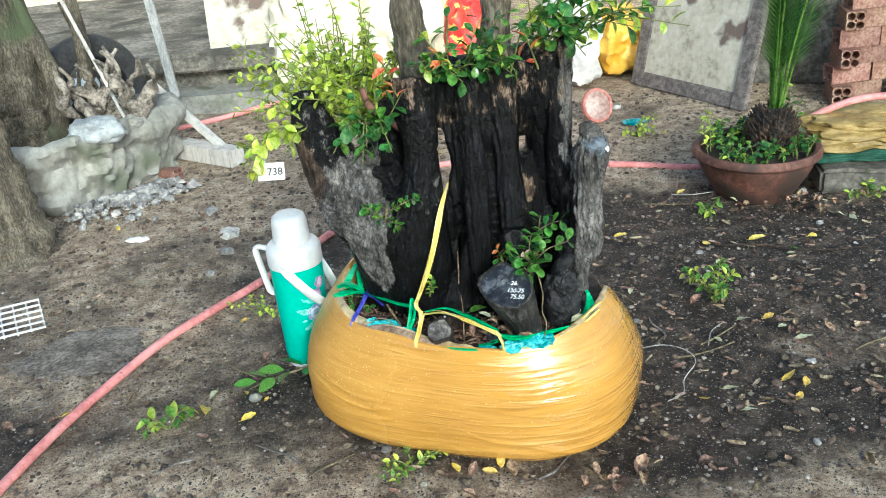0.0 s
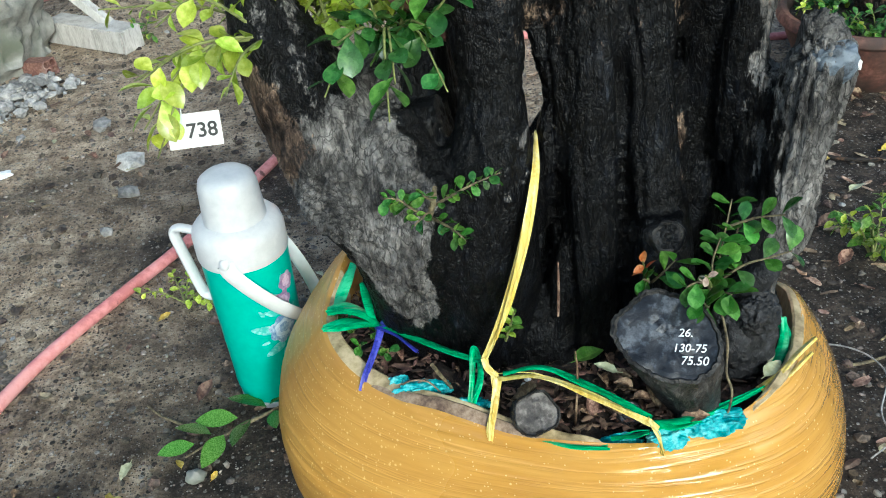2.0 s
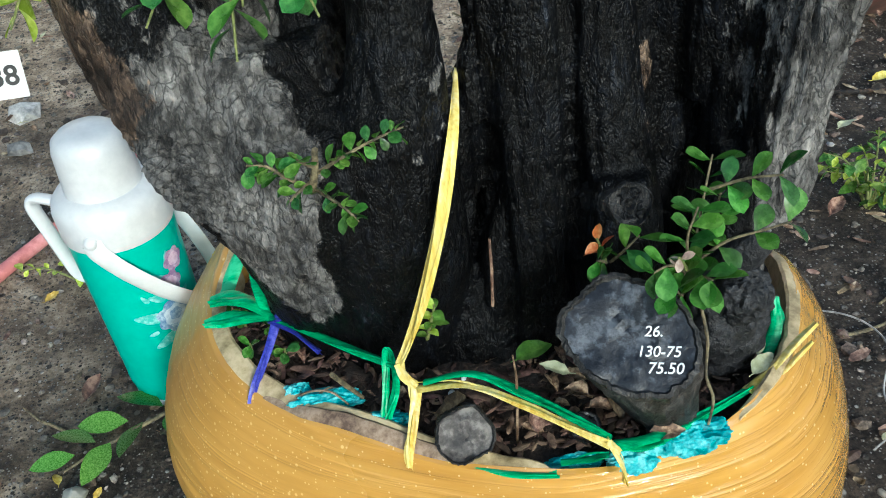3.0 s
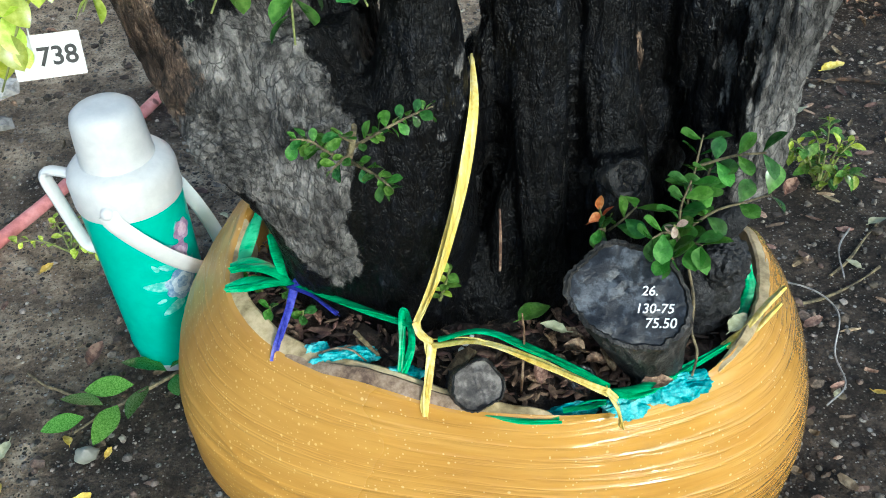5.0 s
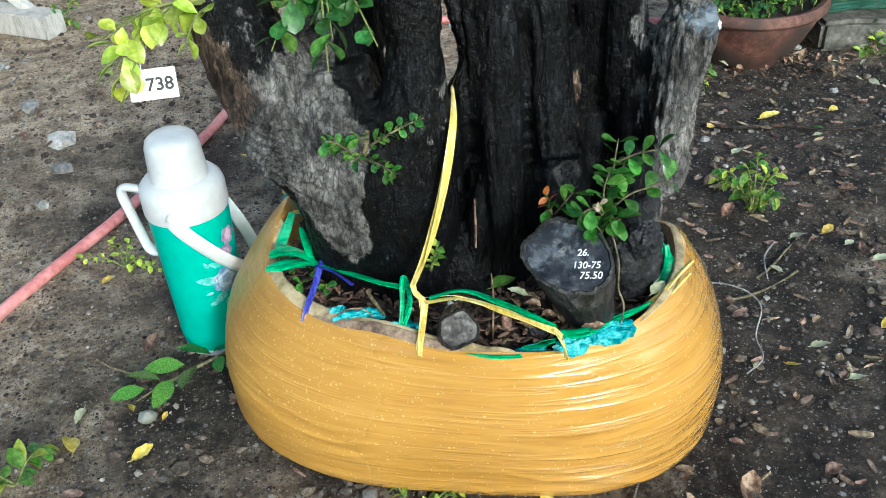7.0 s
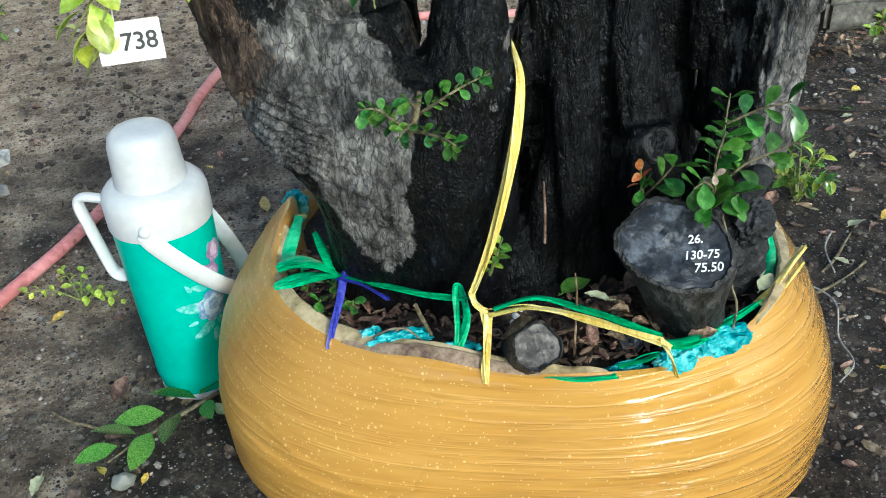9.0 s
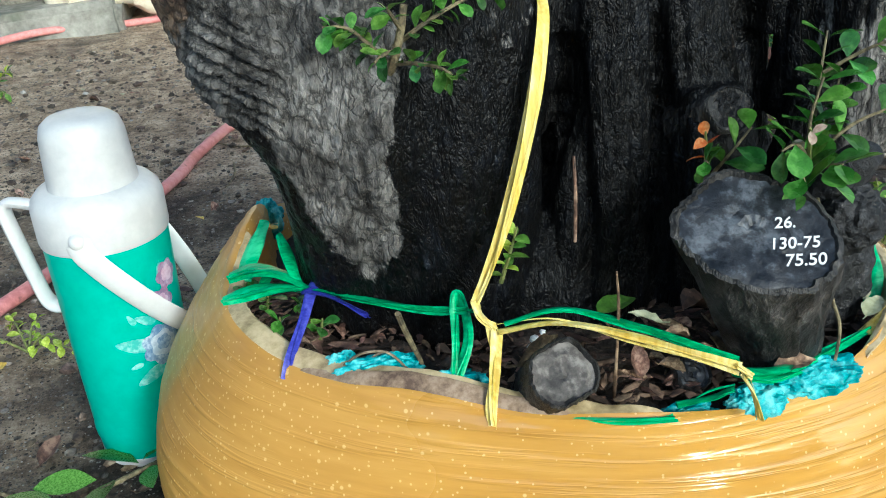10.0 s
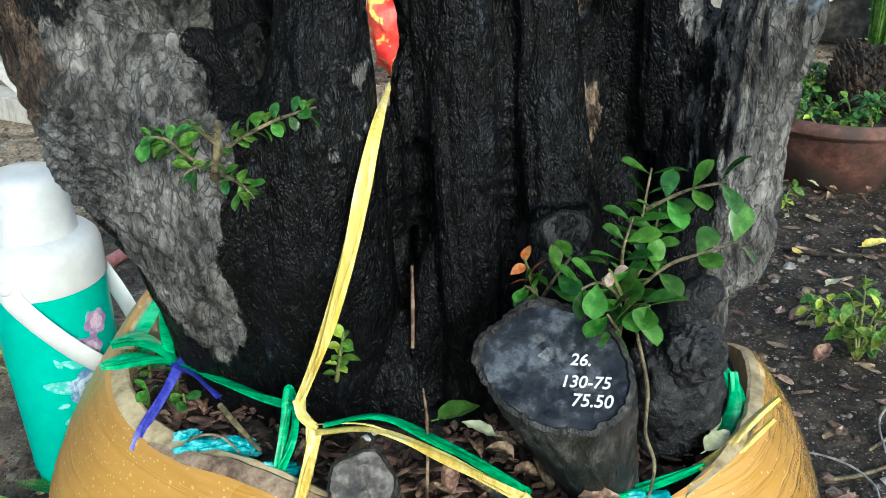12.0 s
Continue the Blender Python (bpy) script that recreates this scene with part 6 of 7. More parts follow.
# rear clutter on the platform
bd = part("white_board", box((0.42, 0.03, 0.6), pose(-1.15, 5.0, 0.58, -14, 0, 6), 0.004, cuts=3, rough=0.006), BOARD)
tagged(bd, "white plastic sheet leaning on the platform", "board")

# timber prop on a foot
prop = thing("timber_prop", "pale painted timber prop standing on a wooden foot", "post", at=(-1.2, 3.85, 0))
part("foot", box((0.36, 0.09, 0.075), pose(-1.16, 3.86, 0.04, 0, 0, -34), 0.004), PALE_WOOD, prop)
part("brace", box((0.035, 0.03, 0.50), Matrix.Translation((-1.225, 3.90, 0.19)) @ Vector((0.28, -0.1, -0.27)).to_track_quat("Z", "Y").to_matrix().to_4x4(), 0.003), PALE_WOOD, prop)
part("post", box((0.036, 0.036, 0.9), pose(-1.335, 4.0, 0.72, 0, -4, 10), 0.003), STEEL, prop, "dull grey steel post")

# ---------------------------------------------------------------- planter with a tree
TQ = Matrix.Translation((-1.64, 3.62, 0)) @ Matrix.Rotation(math.atan2(0.58, 0.47), 4, "Z")


def build_trough():
    root = thing("stone_planter", "long rough planter moulded from grey cement like rock", "planter", at=(-1.64, 3.62, 0))
    bm = bmesh.new()
    seg = 200
    prof = [(0.88, 0.0), (0.91, 0.02), (0.93, 0.04), (0.95, 0.06), (0.96, 0.08), (0.97, 0.10), (0.97, 0.12), (0.96, 0.14), (0.96, 0.16), (0.97, 0.18), (1.0, 0.20), (1.03, 0.215), (1.05, 0.23), (1.07, 0.25), (1.07, 0.27), (1.05, 0.29), (1.01, 0.303), (0.95, 0.305), (0.90, 0.30), (0.85, 0.28), (0.83, 0.22), (0.82, 0.16)]
    rings = []
    for k, z in prof:
        ring = []
        for i in range(seg):
            x, y = outline(2 * math.pi * i / seg, 0.47 * k, 0.25 * k, 2.6)
            p = TQ @ Vector((x, y, z))
            w = noise.noise(p * 8) * 0.045 + abs(noise.noise(p * 15 + Vector((3, 1, 2)))) * -0.05 + noise.noise(p * 34) * 0.016
            d = Vector((p.x + 1.64, p.y - 3.62, 0)).normalized()
            ring.append(bm.verts.new(p + d * w + Vector((0, 0, (noise.noise(p * 7) * 0.02 if z > 0.03 else 0)))))
        rings.append(ring)
    for a, b in zip(rings, rings[1:]):
        for i in range(seg):
            bm.faces.new((a[i], a[(i + 1) % seg], b[(i + 1) % seg], b[i]))
    bm.faces.new(rings[0][::-1])
    part("shell", bm, CEMENT, root)
    bm = bmesh.new()
    ring = [bm.verts.new(TQ @ Vector((*outline(2 * math.pi * i / 60, 0.40, 0.20, 2.6), 0.22))) for i in range(60)]
    bm.faces.new(ring)
    part("soil", bm, POT_SOIL, root)


build_trough()
tree = thing("garden_tree", "old tree with grooved bark growing in the planter", "tree", at=(-1.86, 3.66, 0.2))
bm = tube([(-1.84, 3.62, 0.15, 0.20), (-1.84, 3.64, 0.35, 0.145), (-1.86, 3.68, 0.7, 0.12), (-1.92, 3.75, 1.3, 0.11), (-1.95, 3.8, 2.4, 0.08)], 28, 10, rough=0.3)
part("trunk", bm, TREE_BARK, tree)
for pts in ([(-1.72, 3.60, 0.22, 0.05), (-1.66, 3.62, 0.42, 0.04), (-1.74, 3.68, 0.7, 0.03), (-1.85, 3.72, 1.0, 0.03)], [(-1.70, 3.74, 0.22, 0.04), (-1.60, 3.80, 0.45, 0.035), (-1.62, 3.84, 0.8, 0.03), (-1.75, 3.82, 1.3, 0.03)], [(-1.62, 3.74, 0.22, 0.018), (-1.58, 3.84, 0.45, 0.016), (-1.66, 3.86, 0.75, 0.014)]):
    part("aerial_root", tube(pts, 12, 8, rough=0.3), TREE_BARK, tree)
near_tree = thing("garden_tree", "slim grooved tree trunk rising from the soil", "tree", at=(-1.64, 2.95, 0))
part("trunk", tube([(-1.64, 2.95, -0.02, 0.15), (-1.66, 2.97, 0.15, 0.11), (-1.72, 3.0, 0.5, 0.10), (-1.80, 3.02, 1.2, 0.09), (-1.84, 3.0, 2.4, 0.07)], 24, 10, rough=0.3), TREE_BARK, near_tree)
drift = thing("driftwood", "knotty pale driftwood root lying in the planter", "driftwood", at=(-1.48, 3.7, 0.25))
for k in range(22):
    x, y, z = -1.48 + rng.uniform(-0.09, 0.09), 3.70 + rng.uniform(-0.06, 0.09), 0.19
    line = []
    lx, ly = rng.uniform(-0.02, 0.01), rng.uniform(-0.015, 0.015)
    for q in range(8):
        line.append((x, y, z, max(0.006, (0.032 - 0.0036 * q) * rng.uniform(0.6, 1.5))))
        x, y, z = x + lx + rng.uniform(-0.05, 0.05), y + ly + rng.uniform(-0.04, 0.04), z + rng.uniform(0.012, 0.075)
    part("root", tube(line, 12, 6, rough=0.75), DRIFTWOOD, drift)
stick = part("stick", tube([(-1.40, 3.62, 0.26, 0.007), (-1.52, 3.72, 0.52, 0.008), (-1.70, 3.86, 0.92, 0.007)], 8, 5, rough=0.1), PALE_WOOD)
tagged(stick, "pale bare stick leaning across the driftwood", "stick")
for k, (x, y, z, q) in enumerate(((-1.42, 3.50, 0.27, 0.05), (-1.36, 3.60, 0.28, 0.035), (-1.55, 3.55, 0.27, 0.04))):
    tagged(part("rock", blob((x, y, z), (q, q * 0.8, q * 0.7), 70 + k * 3, 0.35, 3, 5), CEMENT), "rough grey rock lying in the planter", "rock", "rocks in the planter")
for ob, lab in ((part("plastic_bag", blob((-1.47, 3.45, 0.295), (0.095, 0.065, 0.055), 31, 0.3, 4, 4, square=0.4), BAG), "pale blue grey plastic sheet bunched on the planter"),
                (part("plastic_bag", blob((-1.62, 3.80, 0.38), (0.06, 0.05, 0.07), 33, 0.4, 4, 7), BLUE_CLOTH), "pale blue plastic bag in the planter")):
    tagged(ob, lab, "plastic bag")
# tyre behind the planter
tyre = thing("tyre", "worn black tyre standing behind the planter", "tyre", at=(-1.50, 4.05, 0.0))
TY = Matrix.Translation((-1.70, 4.05, 0.285)) @ Matrix.Rotation(radians(58), 4, "Z") @ Matrix.Rotation(radians(90), 4, "X") @ Matrix.Scale(0.97, 4)
bm = revolve([(0.19, -0.045), (0.235, -0.06), (0.275, -0.052), (0.292, -0.035), (0.298, 0.0), (0.292, 0.035), (0.275, 0.052), (0.235, 0.06), (0.19, 0.045), (0.20, 0.0), (0.19, -0.045)], 64)
bmesh.ops.transform(bm, matrix=TY, verts=bm.verts)
part("tread", bm, RUBBER, tyre)

# ---------------------------------------------------------------- loose things on the soil


def chips(name, label, material, places, kind="stuff", category="stones", shape=(1, 1, 0.7)):
    """Many small angular stones in one mesh: (x, y, z, size)."""
    base = bmesh.new()
    bmesh.ops.create_icosphere(base, subdivisions=1, radius=1.0)
    pv = np.array([v.co[:] for v in base.verts])
    pf = [[v.index for v in f.verts] for f in base.faces]
    base.free()
    rg = np.random.RandomState(len(places))
    verts, faces = [], []
    for x, y, z, s in places:
        q = pv * (1 + rg.uniform(-0.28, 0.28, (len(pv), 1))) * (s * rg.uniform(0.7, 1.3, 3) * np.array(shape))
        a = rg.uniform(0, 6.28)
        rot = np.array([[math.cos(a), -math.sin(a), 0], [math.sin(a), math.cos(a), 0], [0, 0, 1]])
        off = len(verts)
        verts += (q @ rot.T + [x, y, z]).tolist()
        faces += [[i + off for i in f] for f in pf]
    me = bpy.data.meshes.new(name)
    me.from_pydata(verts, [], faces)
    me.materials.append(material)
    return tagged(new(name, me), label, category, kind=kind)


def on_ground(n, area, sizes, seed, avoid=True):
    rg = random.Random(seed)
    out = []
    while len(out) < n:
        x, y = rg.uniform(area[0], area[1]), rg.uniform(area[2], area[3])
        d = POT.inverted() @ Vector((x, y, 0))
        if avoid and (d.x / 0.41) ** 2 + (d.y / 0.27) ** 2 < 1.0:
            continue
        s = sizes[0] + (sizes[1] - sizes[0]) * rg.random() ** 4
        out.append((x, y, ground_height(x, y) + s * 0.15, s))
    return out


chips("gravel", "scattered grey grit on the soil", GRIT, on_ground(15000, (-1.8, 1.7, 1.1, 4.4), (0.0014, 0.008), 3))
chips("soil_clods", "crumbly brown soil clods on the ground", CLOD, on_ground(7000, (-1.8, 1.7, 1.1, 4.4), (0.002, 0.013), 5), category="soil")
chips("pebbles", "loose grey pebbles on the soil", STONE, on_ground(110, (-1.7, 1.4, 1.4, 4.2), (0.004, 0.016), 4) + [(-0.856, 2.819, 0.010, 0.026), (-0.882, 2.977, 0.013, 0.036), (-0.876, 2.654, 0.007, 0.018), (-1.0, 3.2, 0.012, 0.03)])
rg = random.Random(9)
heap = []
for k in range(520):
    t, w = rg.random(), rg.gauss(0, 0.085)
    x, y = -1.22 - 0.30 * t + w * 0.7, 3.50 - 0.22 * t + rg.gauss(0, 0.07)
    heap.append((x, y, max(0.004, 0.055 - 0.30 * math.hypot(w * 0.8, (y - (3.50 - 0.22 * t)))) * rg.uniform(0.6, 1.1), 0.005 + 0.018 * rg.random() ** 2))
chips("rubble", "heap of broken grey cement rubble beside the planter", STONE, heap, category="rubble")



def dead_leaf(length, width, material, curl, fold, seed):
    """A dry leaf: uneven outline, buckled blade, tip rolled up or down, a thin stalk."""
    bm = bmesh.new()
    n, cols = 9, (-1, -0.55, 0, 0.55, 1)
    r = random.Random(seed)
    bend, twist = r.uniform(-0.25, 0.25), r.uniform(-0.7, 0.7)
    rows = []
    for i in range(n + 1):
        t = i / n
        w = width * 0.5 * (0.04 + math.sin(math.pi * min(1, t ** 0.85 * 0.99)) ** 0.8) * (1 + 0.22 * noise.noise(Vector((t * 5, seed, 0))))
        row = []
        for c in cols:
            cut = 1 + 0.18 * noise.noise(Vector((t * 7, c * 3, seed + 5.0)))
            y = c * w * cut + bend * length * t * t
            z = -curl * length * t * t + abs(c) * w * fold * (1 + 0.6 * noise.noise(Vector((t * 4, c, seed + 9.0)))) + twist * c * w * t + 0.05 * length * noise.noise(Vector((t * 6, c * 2, seed + 2.0)))
            row.append(bm.verts.new((length * (0.15 + 0.85 * t), y, z)))
        rows.append(row)
    for a, b in zip(rows, rows[1:]):
        for k in range(4):
            bm.faces.new((a[k], a[k + 1], b[k + 1], b[k]))
    tube([(0, 0, 0.002, 0.0006), (length * 0.16, 0, 0, 0.0008)], 5, 3, bm=bm)
    me = bpy.data.meshes.new("fallen_leaf")
    bm.to_mesh(me)
    bm.free()
    me.polygons.foreach_set("use_smooth", [True] * len(me.polygons))
    me.materials.append(material)
    return me


def dead_set(length, width, material, curl, fold, seed):
    return [dead_leaf(length * q, width * q, material, curl * w, fold, seed + k) for k, (q, w) in enumerate(((1.0, 1.0), (0.85, 1.6), (0.95, -0.6), (0.75, 0.4)))]


DEAD = {"damp": dead_set(0.045, 0.026, MULCH, -0.4, 0.8, 1), "brown": dead_set(0.048, 0.024, LEAF_DRY, -0.3, 0.7, 11), "yellow": dead_set(0.058, 0.024, LEAF_YELLOW, -0.2, 0.5, 21), "pale": dead_set(0.048, 0.021, LEAF_PALE, -0.1, 0.4, 31), "curl": dead_set(0.048, 0.028, LEAF_DRY, 0.5, 1.0, 41), "green": dead_set(0.04, 0.022, LEAF_MID, 0.1, 0.3, 51)}
LAB = {"damp": "damp rotting leaf on the potting soil", "brown": "curled dry brown leaf on the soil", "yellow": "fallen yellow leaf on the soil", "pale": "faded pale green leaf on the soil", "curl": "curled dry brown leaf on the soil", "green": "fallen green leaf on the soil"}


def fallen(kind, x, y, turn, size=1.0, z=None, tilt=0.0):
    z0 = ground_height(x, y) + 0.006 if z is None else z
    ob = share("fallen_leaf", DEAD[kind][int(abs(x * 977 + y * 613 + turn)) % 4], Matrix.Translation((x, y, z0)) @ Matrix.Rotation(radians(turn), 4, "Z") @ Matrix.Rotation(radians(tilt), 4, "Y") @ Matrix.Scale(size, 4))
    return tagged(ob, LAB[kind], "leaf", "fallen leaves on the soil")


for kind, x, y, turn, size in (("yellow", -0.693, 1.834, 95, 1.1), ("yellow", -0.604, 1.80, 30, 1.1), ("brown", -0.60, 2.06, 60, 1.0), ("pale", 0.558, 1.80, 5, 1.0), ("pale", 0.72, 2.45, 35, 1.0), ("brown", 0.60, 2.34, 20, 1.1), ("yellow", 0.749, 2.10, 20, 1.0), ("brown", 0.435, 1.528, 30, 1.0), ("yellow", 0.86, 2.6, 10, 1.0), ("pale", 0.80, 2.0, 10, 1.2), ("yellow", 0.75, 1.78, 60, 1.0), ("pale", 0.62, 2.0, 120, 0.9), ("brown", 0.05, 1.52, 100, 1.0), ("brown", 0.30, 1.50, 60, 1.2), ("yellow", 0.02, 1.55, 80, 0.9)):
    fallen(kind, x, y, turn, size)
rg = random.Random(12)
for x, y, z, s in on_ground(90, (-1.4, 1.3, 1.3, 3.9), (0.5, 1.1), 14):
    fallen(rg.choice(["brown", "brown", "curl", "pale", "yellow", "brown"]), x, y, rg.uniform(0, 360), rg.uniform(0.5, 0.95))


def leaf_bits(n, area, seed):
    """Torn bits of dry leaf strewn over the soil, as one mesh."""
    r = random.Random(seed)
    verts, faces = [], []
    for x, y, z, q in on_ground(n, area, (0.0, 1.0), seed):
        a, l, w, c = r.uniform(0, 6.28), r.uniform(0.006, 0.020), r.uniform(0.003, 0.009), r.uniform(-0.004, 0.006)
        off = len(verts)
        for u in (-1, -0.3, 0.4, 1):
            for v in (-1, 0, 1):
                px, py = u * l, v * w * (1 - 0.6 * u * u) + r.uniform(-0.001, 0.001)
                verts.append((x + px * math.cos(a) - py * math.sin(a), y + px * math.sin(a) + py * math.cos(a), ground_height(x, y) + 0.004 + abs(v) * c + u * u * c * r.uniform(0.2, 1.0)))
        for i in range(3):
            for k in range(2):
                faces.append((off + i * 3 + k, off + i * 3 + k + 1, off + i * 3 + k + 4, off + i * 3 + k + 3))
    me = bpy.data.meshes.new("leaf_litter")
    me.from_pydata(verts, [], faces)
    me.materials.append(LITTER)
    return tagged(new("leaf_litter", me), "torn bits of dry brown leaf strewn over the soil", "leaf litter", kind="stuff")


leaf_bits(420, (-1.5, 1.5, 1.3, 4.0), 77)
leaf_bits(260, (0.35, 1.4, 1.5, 3.0), 78)
slab_stone = part("flat_stone", blob((-1.13, 2.20, -0.001), (0.17, 0.13, 0.011), 91, 0.35, 5, 7, square=0.4), DRY_MUD)
tagged(slab_stone, "flat pale dusty stone sunk in the soil", "stone")


def ground_plant(label, x, y, stems, kind, size, seed, spread=0.12, height=0.08, count=9, name="weed"):
    r = random.Random(seed)
    root = thing(name, label, "plant", at=(x, y, 0))
    for k in range(stems):
        a = r.uniform(0, 6.28)
        ex, ey, ez = x + math.cos(a) * spread * r.uniform(0.5, 1), y + math.sin(a) * spread * r.uniform(0.5, 1), r.uniform(0.3, 1) * height
        shoot(root, [(x, y, 0.0), ((x + ex) / 2, (y + ey) / 2, ez * 0.7 + 0.01), (ex, ey, ez)], kind, count, r, size, 0.2)
    return root


ground_plant("small leafy weed growing in the soil", 0.66, 2.22, 11, "mid", 0.75, 3, 0.10, 0.12, 11)
ground_plant("small yellow green weed growing in the soil", -0.66, 2.36, 5, "light", 0.6, 4, 0.11, 0.04, 9)
ground_plant("small leafy weed growing in the soil", 0.80, 2.82, 4, "mid", 0.8, 5, 0.07, 0.05, 8)
ground_plant("pale spindly weed growing in the soil", 0.72, 3.72, 7, "light", 0.8, 6, 0.12, 0.08, 8)
ground_plant("small leafy weed beside the root ball", -0.17, 1.585, 8, "mid", 0.55, 7, 0.12, 0.035, 9)
ground_plant("small leafy weed at the block", 1.36, 2.88, 7, "mid", 0.8, 8, 0.14, 0.07, 9)
ground_plant("small weed by the prop", -1.0, 3.85, 5, "mid", 0.7, 10, 0.09, 0.10, 8)
cutting = thing("leafy_cutting", "cut twig with dark green leaves lying on the soil", "plant cutting", at=(-0.52, 1.97, 0))
st = part("twig", tube([(-0.44, 2.02, 0.02, 0.003), (-0.50, 1.985, 0.022, 0.003), (-0.56, 1.955, 0.018, 0.002), (-0.60, 1.935, 0.012, 0.0015)], 6), TWIG, cutting)
big_leaf = [leaf_mesh("leaf", 1.0, 0.50, LEAF_FRESH, 0.10, 0.25), leaf_mesh("leaf", 1.0, 0.46, LEAF_FRESH, 0.18, 0.15)]
for k, (x0, y0, x1, y1) in enumerate(((-0.474, 2.015, -0.540, 2.045), (-0.520, 1.998, -0.590, 1.998), (-0.560, 1.968, -0.620, 1.990), (-0.585, 1.952, -0.640, 1.933), (-0.500, 1.992, -0.524, 1.930), (-0.540, 1.964, -0.563, 1.897), (-0.462, 2.005, -0.455, 1.955), (-0.47, 2.02, -0.43, 2.05))):
    d = Vector((x1 - x0, y1 - y0, 0))
    share("leaf", big_leaf[k % 2], aim((x0, y0, 0.022), d + Vector((0, 0, 0.012)), 0.35 * (-1) ** k, d.length), st)
for x, y, turn in ((-0.557, 1.885, 60), (-0.605, 1.915, 100)):
    fallen("yellow", x, y, turn, 0.5)
tagged(part("pebble", blob((-0.578, 1.893, 0.012), (0.016, 0.012, 0.012), 61, 0.3, 3, 4), CEMENT), "small grey pebble on the soil", "pebble")
ground_plant("broken leafy sprig on the soil", -0.775, 1.80, 4, "mid", 1.1, 21, 0.09, 0.03, 6, "leafy_cutting")
# twigs, wire and scraps lying about
rt = random.Random(31)
for k in range(34):
    x, y, z, q = on_ground(1, (-1.3, 1.2, 1.45, 3.8), (0.0, 1.0), 200 + k)[0]
    a, l = rt.uniform(0, 6.28), rt.uniform(0.05, 0.2)
    pts = [(x + math.cos(a) * l * t + rt.uniform(-0.01, 0.01), y + math.sin(a) * l * t + rt.uniform(-0.01, 0.01), ground_height(x + math.cos(a) * l * t, y + math.sin(a) * l * t) + 0.004, rt.uniform(0.0012, 0.003)) for t in (0, 0.35, 0.7, 1)]
    tagged(part("fallen_twig", tube(pts, 6, 4, rough=0.2), TWIG if k % 3 else OLD_WOOD), "thin dry twig lying on the soil", "twig", "twigs on the soil")
tagged(part("root_stick", tube([(0.72, 2.62, 0.004, 0.004), (0.80, 2.575, 0.006, 0.005), (0.90, 2.56, 0.005, 0.004), (1.02, 2.50, 0.006, 0.003), (1.2, 2.5, 0.004, 0.002)], 8, 6, rough=0.3), STEM), "dark dry stick lying on the soil", "stick")
tagged(part("wire", tube([(0.40, 1.995, 0.012, 0.0014), (0.468, 2.001, 0.014, 0.0014), (0.518, 1.971, 0.012, 0.0014), (0.528, 1.915, 0.012, 0.0014), (0.483, 1.844, 0.011, 0.0014), (0.467, 1.786, 0.012, 0.0014), (0.424, 1.758, 0.01, 0.0014)], 6, 8), STONE), "thin pale wire loop lying on the soil", "wire")
tagged(part("wire", tube([(0.648, 2.098, 0.012, 0.0016), (0.604, 2.053, 0.013, 0.0016), (0.58, 1.991, 0.01, 0.0014)], 6, 8), STONE), "thin pale straw lying on the soil", "wire")
tagged(part("wire", tube([(0.72, 3.02, 0.01, 0.002), (0.80, 3.0, 0.012, 0.002), (0.92, 3.03, 0.01, 0.002)], 6, 8), STONE), "thin pale straw lying on the soil", "wire")
crate = thing("plastic_grid", "white plastic grid tray lying on the soil", "tray", at=(-1.36, 2.40, 0))
GM = pose(-1.44, 2.40, 0.012, 3, 2, 28) @ Matrix.Scale(0.8, 4)
for k in range(6):
    part("bar", box((0.006, 0.24, 0.008), GM @ pose(-0.12 + k * 0.048, 0, 0), 0.001), WHITE_CLOTH, crate)
    part("bar", box((0.246, 0.006, 0.008), GM @ pose(0, -0.12 + k * 0.048, 0.0085), 0.001), WHITE_CLOTH, crate)
tagged(part("plastic_scrap", blob((0.76, 3.90, 0.012), (0.045, 0.028, 0.012), 41, 0.6, 3, 9), TURQ), "small crumpled turquoise plastic scrap on the soil", "scrap")
tagged(part("plastic_scrap", blob((-1.22, 2.98, 0.01), (0.04, 0.02, 0.008), 43, 0.6, 3, 9), WHITE_CLOTH), "small white plastic scrap on the soil", "scrap")
tagged(part("plastic_scrap", blob((0.72, 4.15, 0.01), (0.02, 0.015, 0.01), 44, 0.5, 3, 9), WHITE_CLOTH), "small white plastic scrap on the soil", "scrap")
lid = thing("red_plastic_disc", "faded red plastic disc leaning in the soil", "disc", at=(0.62, 3.95, 0))
LM = pose(0.60, 3.97, 0.080, 70, 0, 25) @ Matrix.Scale(0.93, 4)
bm = revolve([(0.07, -0.008), (0.082, -0.01), (0.086, 0.0), (0.082, 0.01), (0.07, 0.008), (0.07, -0.008)], 40)
bmesh.ops.transform(bm, matrix=LM, verts=bm.verts)
part("ring", bm, FADED_RED, lid)
bm = revolve([(0, -0.003), (0.071, -0.003), (0.071, 0.003), (0, 0.003)], 40)
bmesh.ops.transform(bm, matrix=LM, verts=bm.verts)
part("disc", bm, FADED_PINK, lid)
basin = part("plastic_basin", revolve([(0, 0.0), (0.15, 0.0), (0.20, 0.12), (0.21, 0.12), (0.212, 0.128), (0.19, 0.128), (0.14, 0.012), (0, 0.012)], 40, centre=(-2.45, 4.75)), TEAL)
basin.location = (0, 0, 0.29)
tagged(basin, "teal plastic basin standing on the platform", "basin")
for k in range(46):
    fallen(rt.choice(["brown", "curl", "brown", "pale"]), 1.16 + rt.gauss(0, 0.13), 2.86 + rt.gauss(0, 0.07), rt.uniform(0, 360), rt.uniform(0.5, 1.0), 0.012 + 0.03 * rt.random(), rt.uniform(-25, 25))
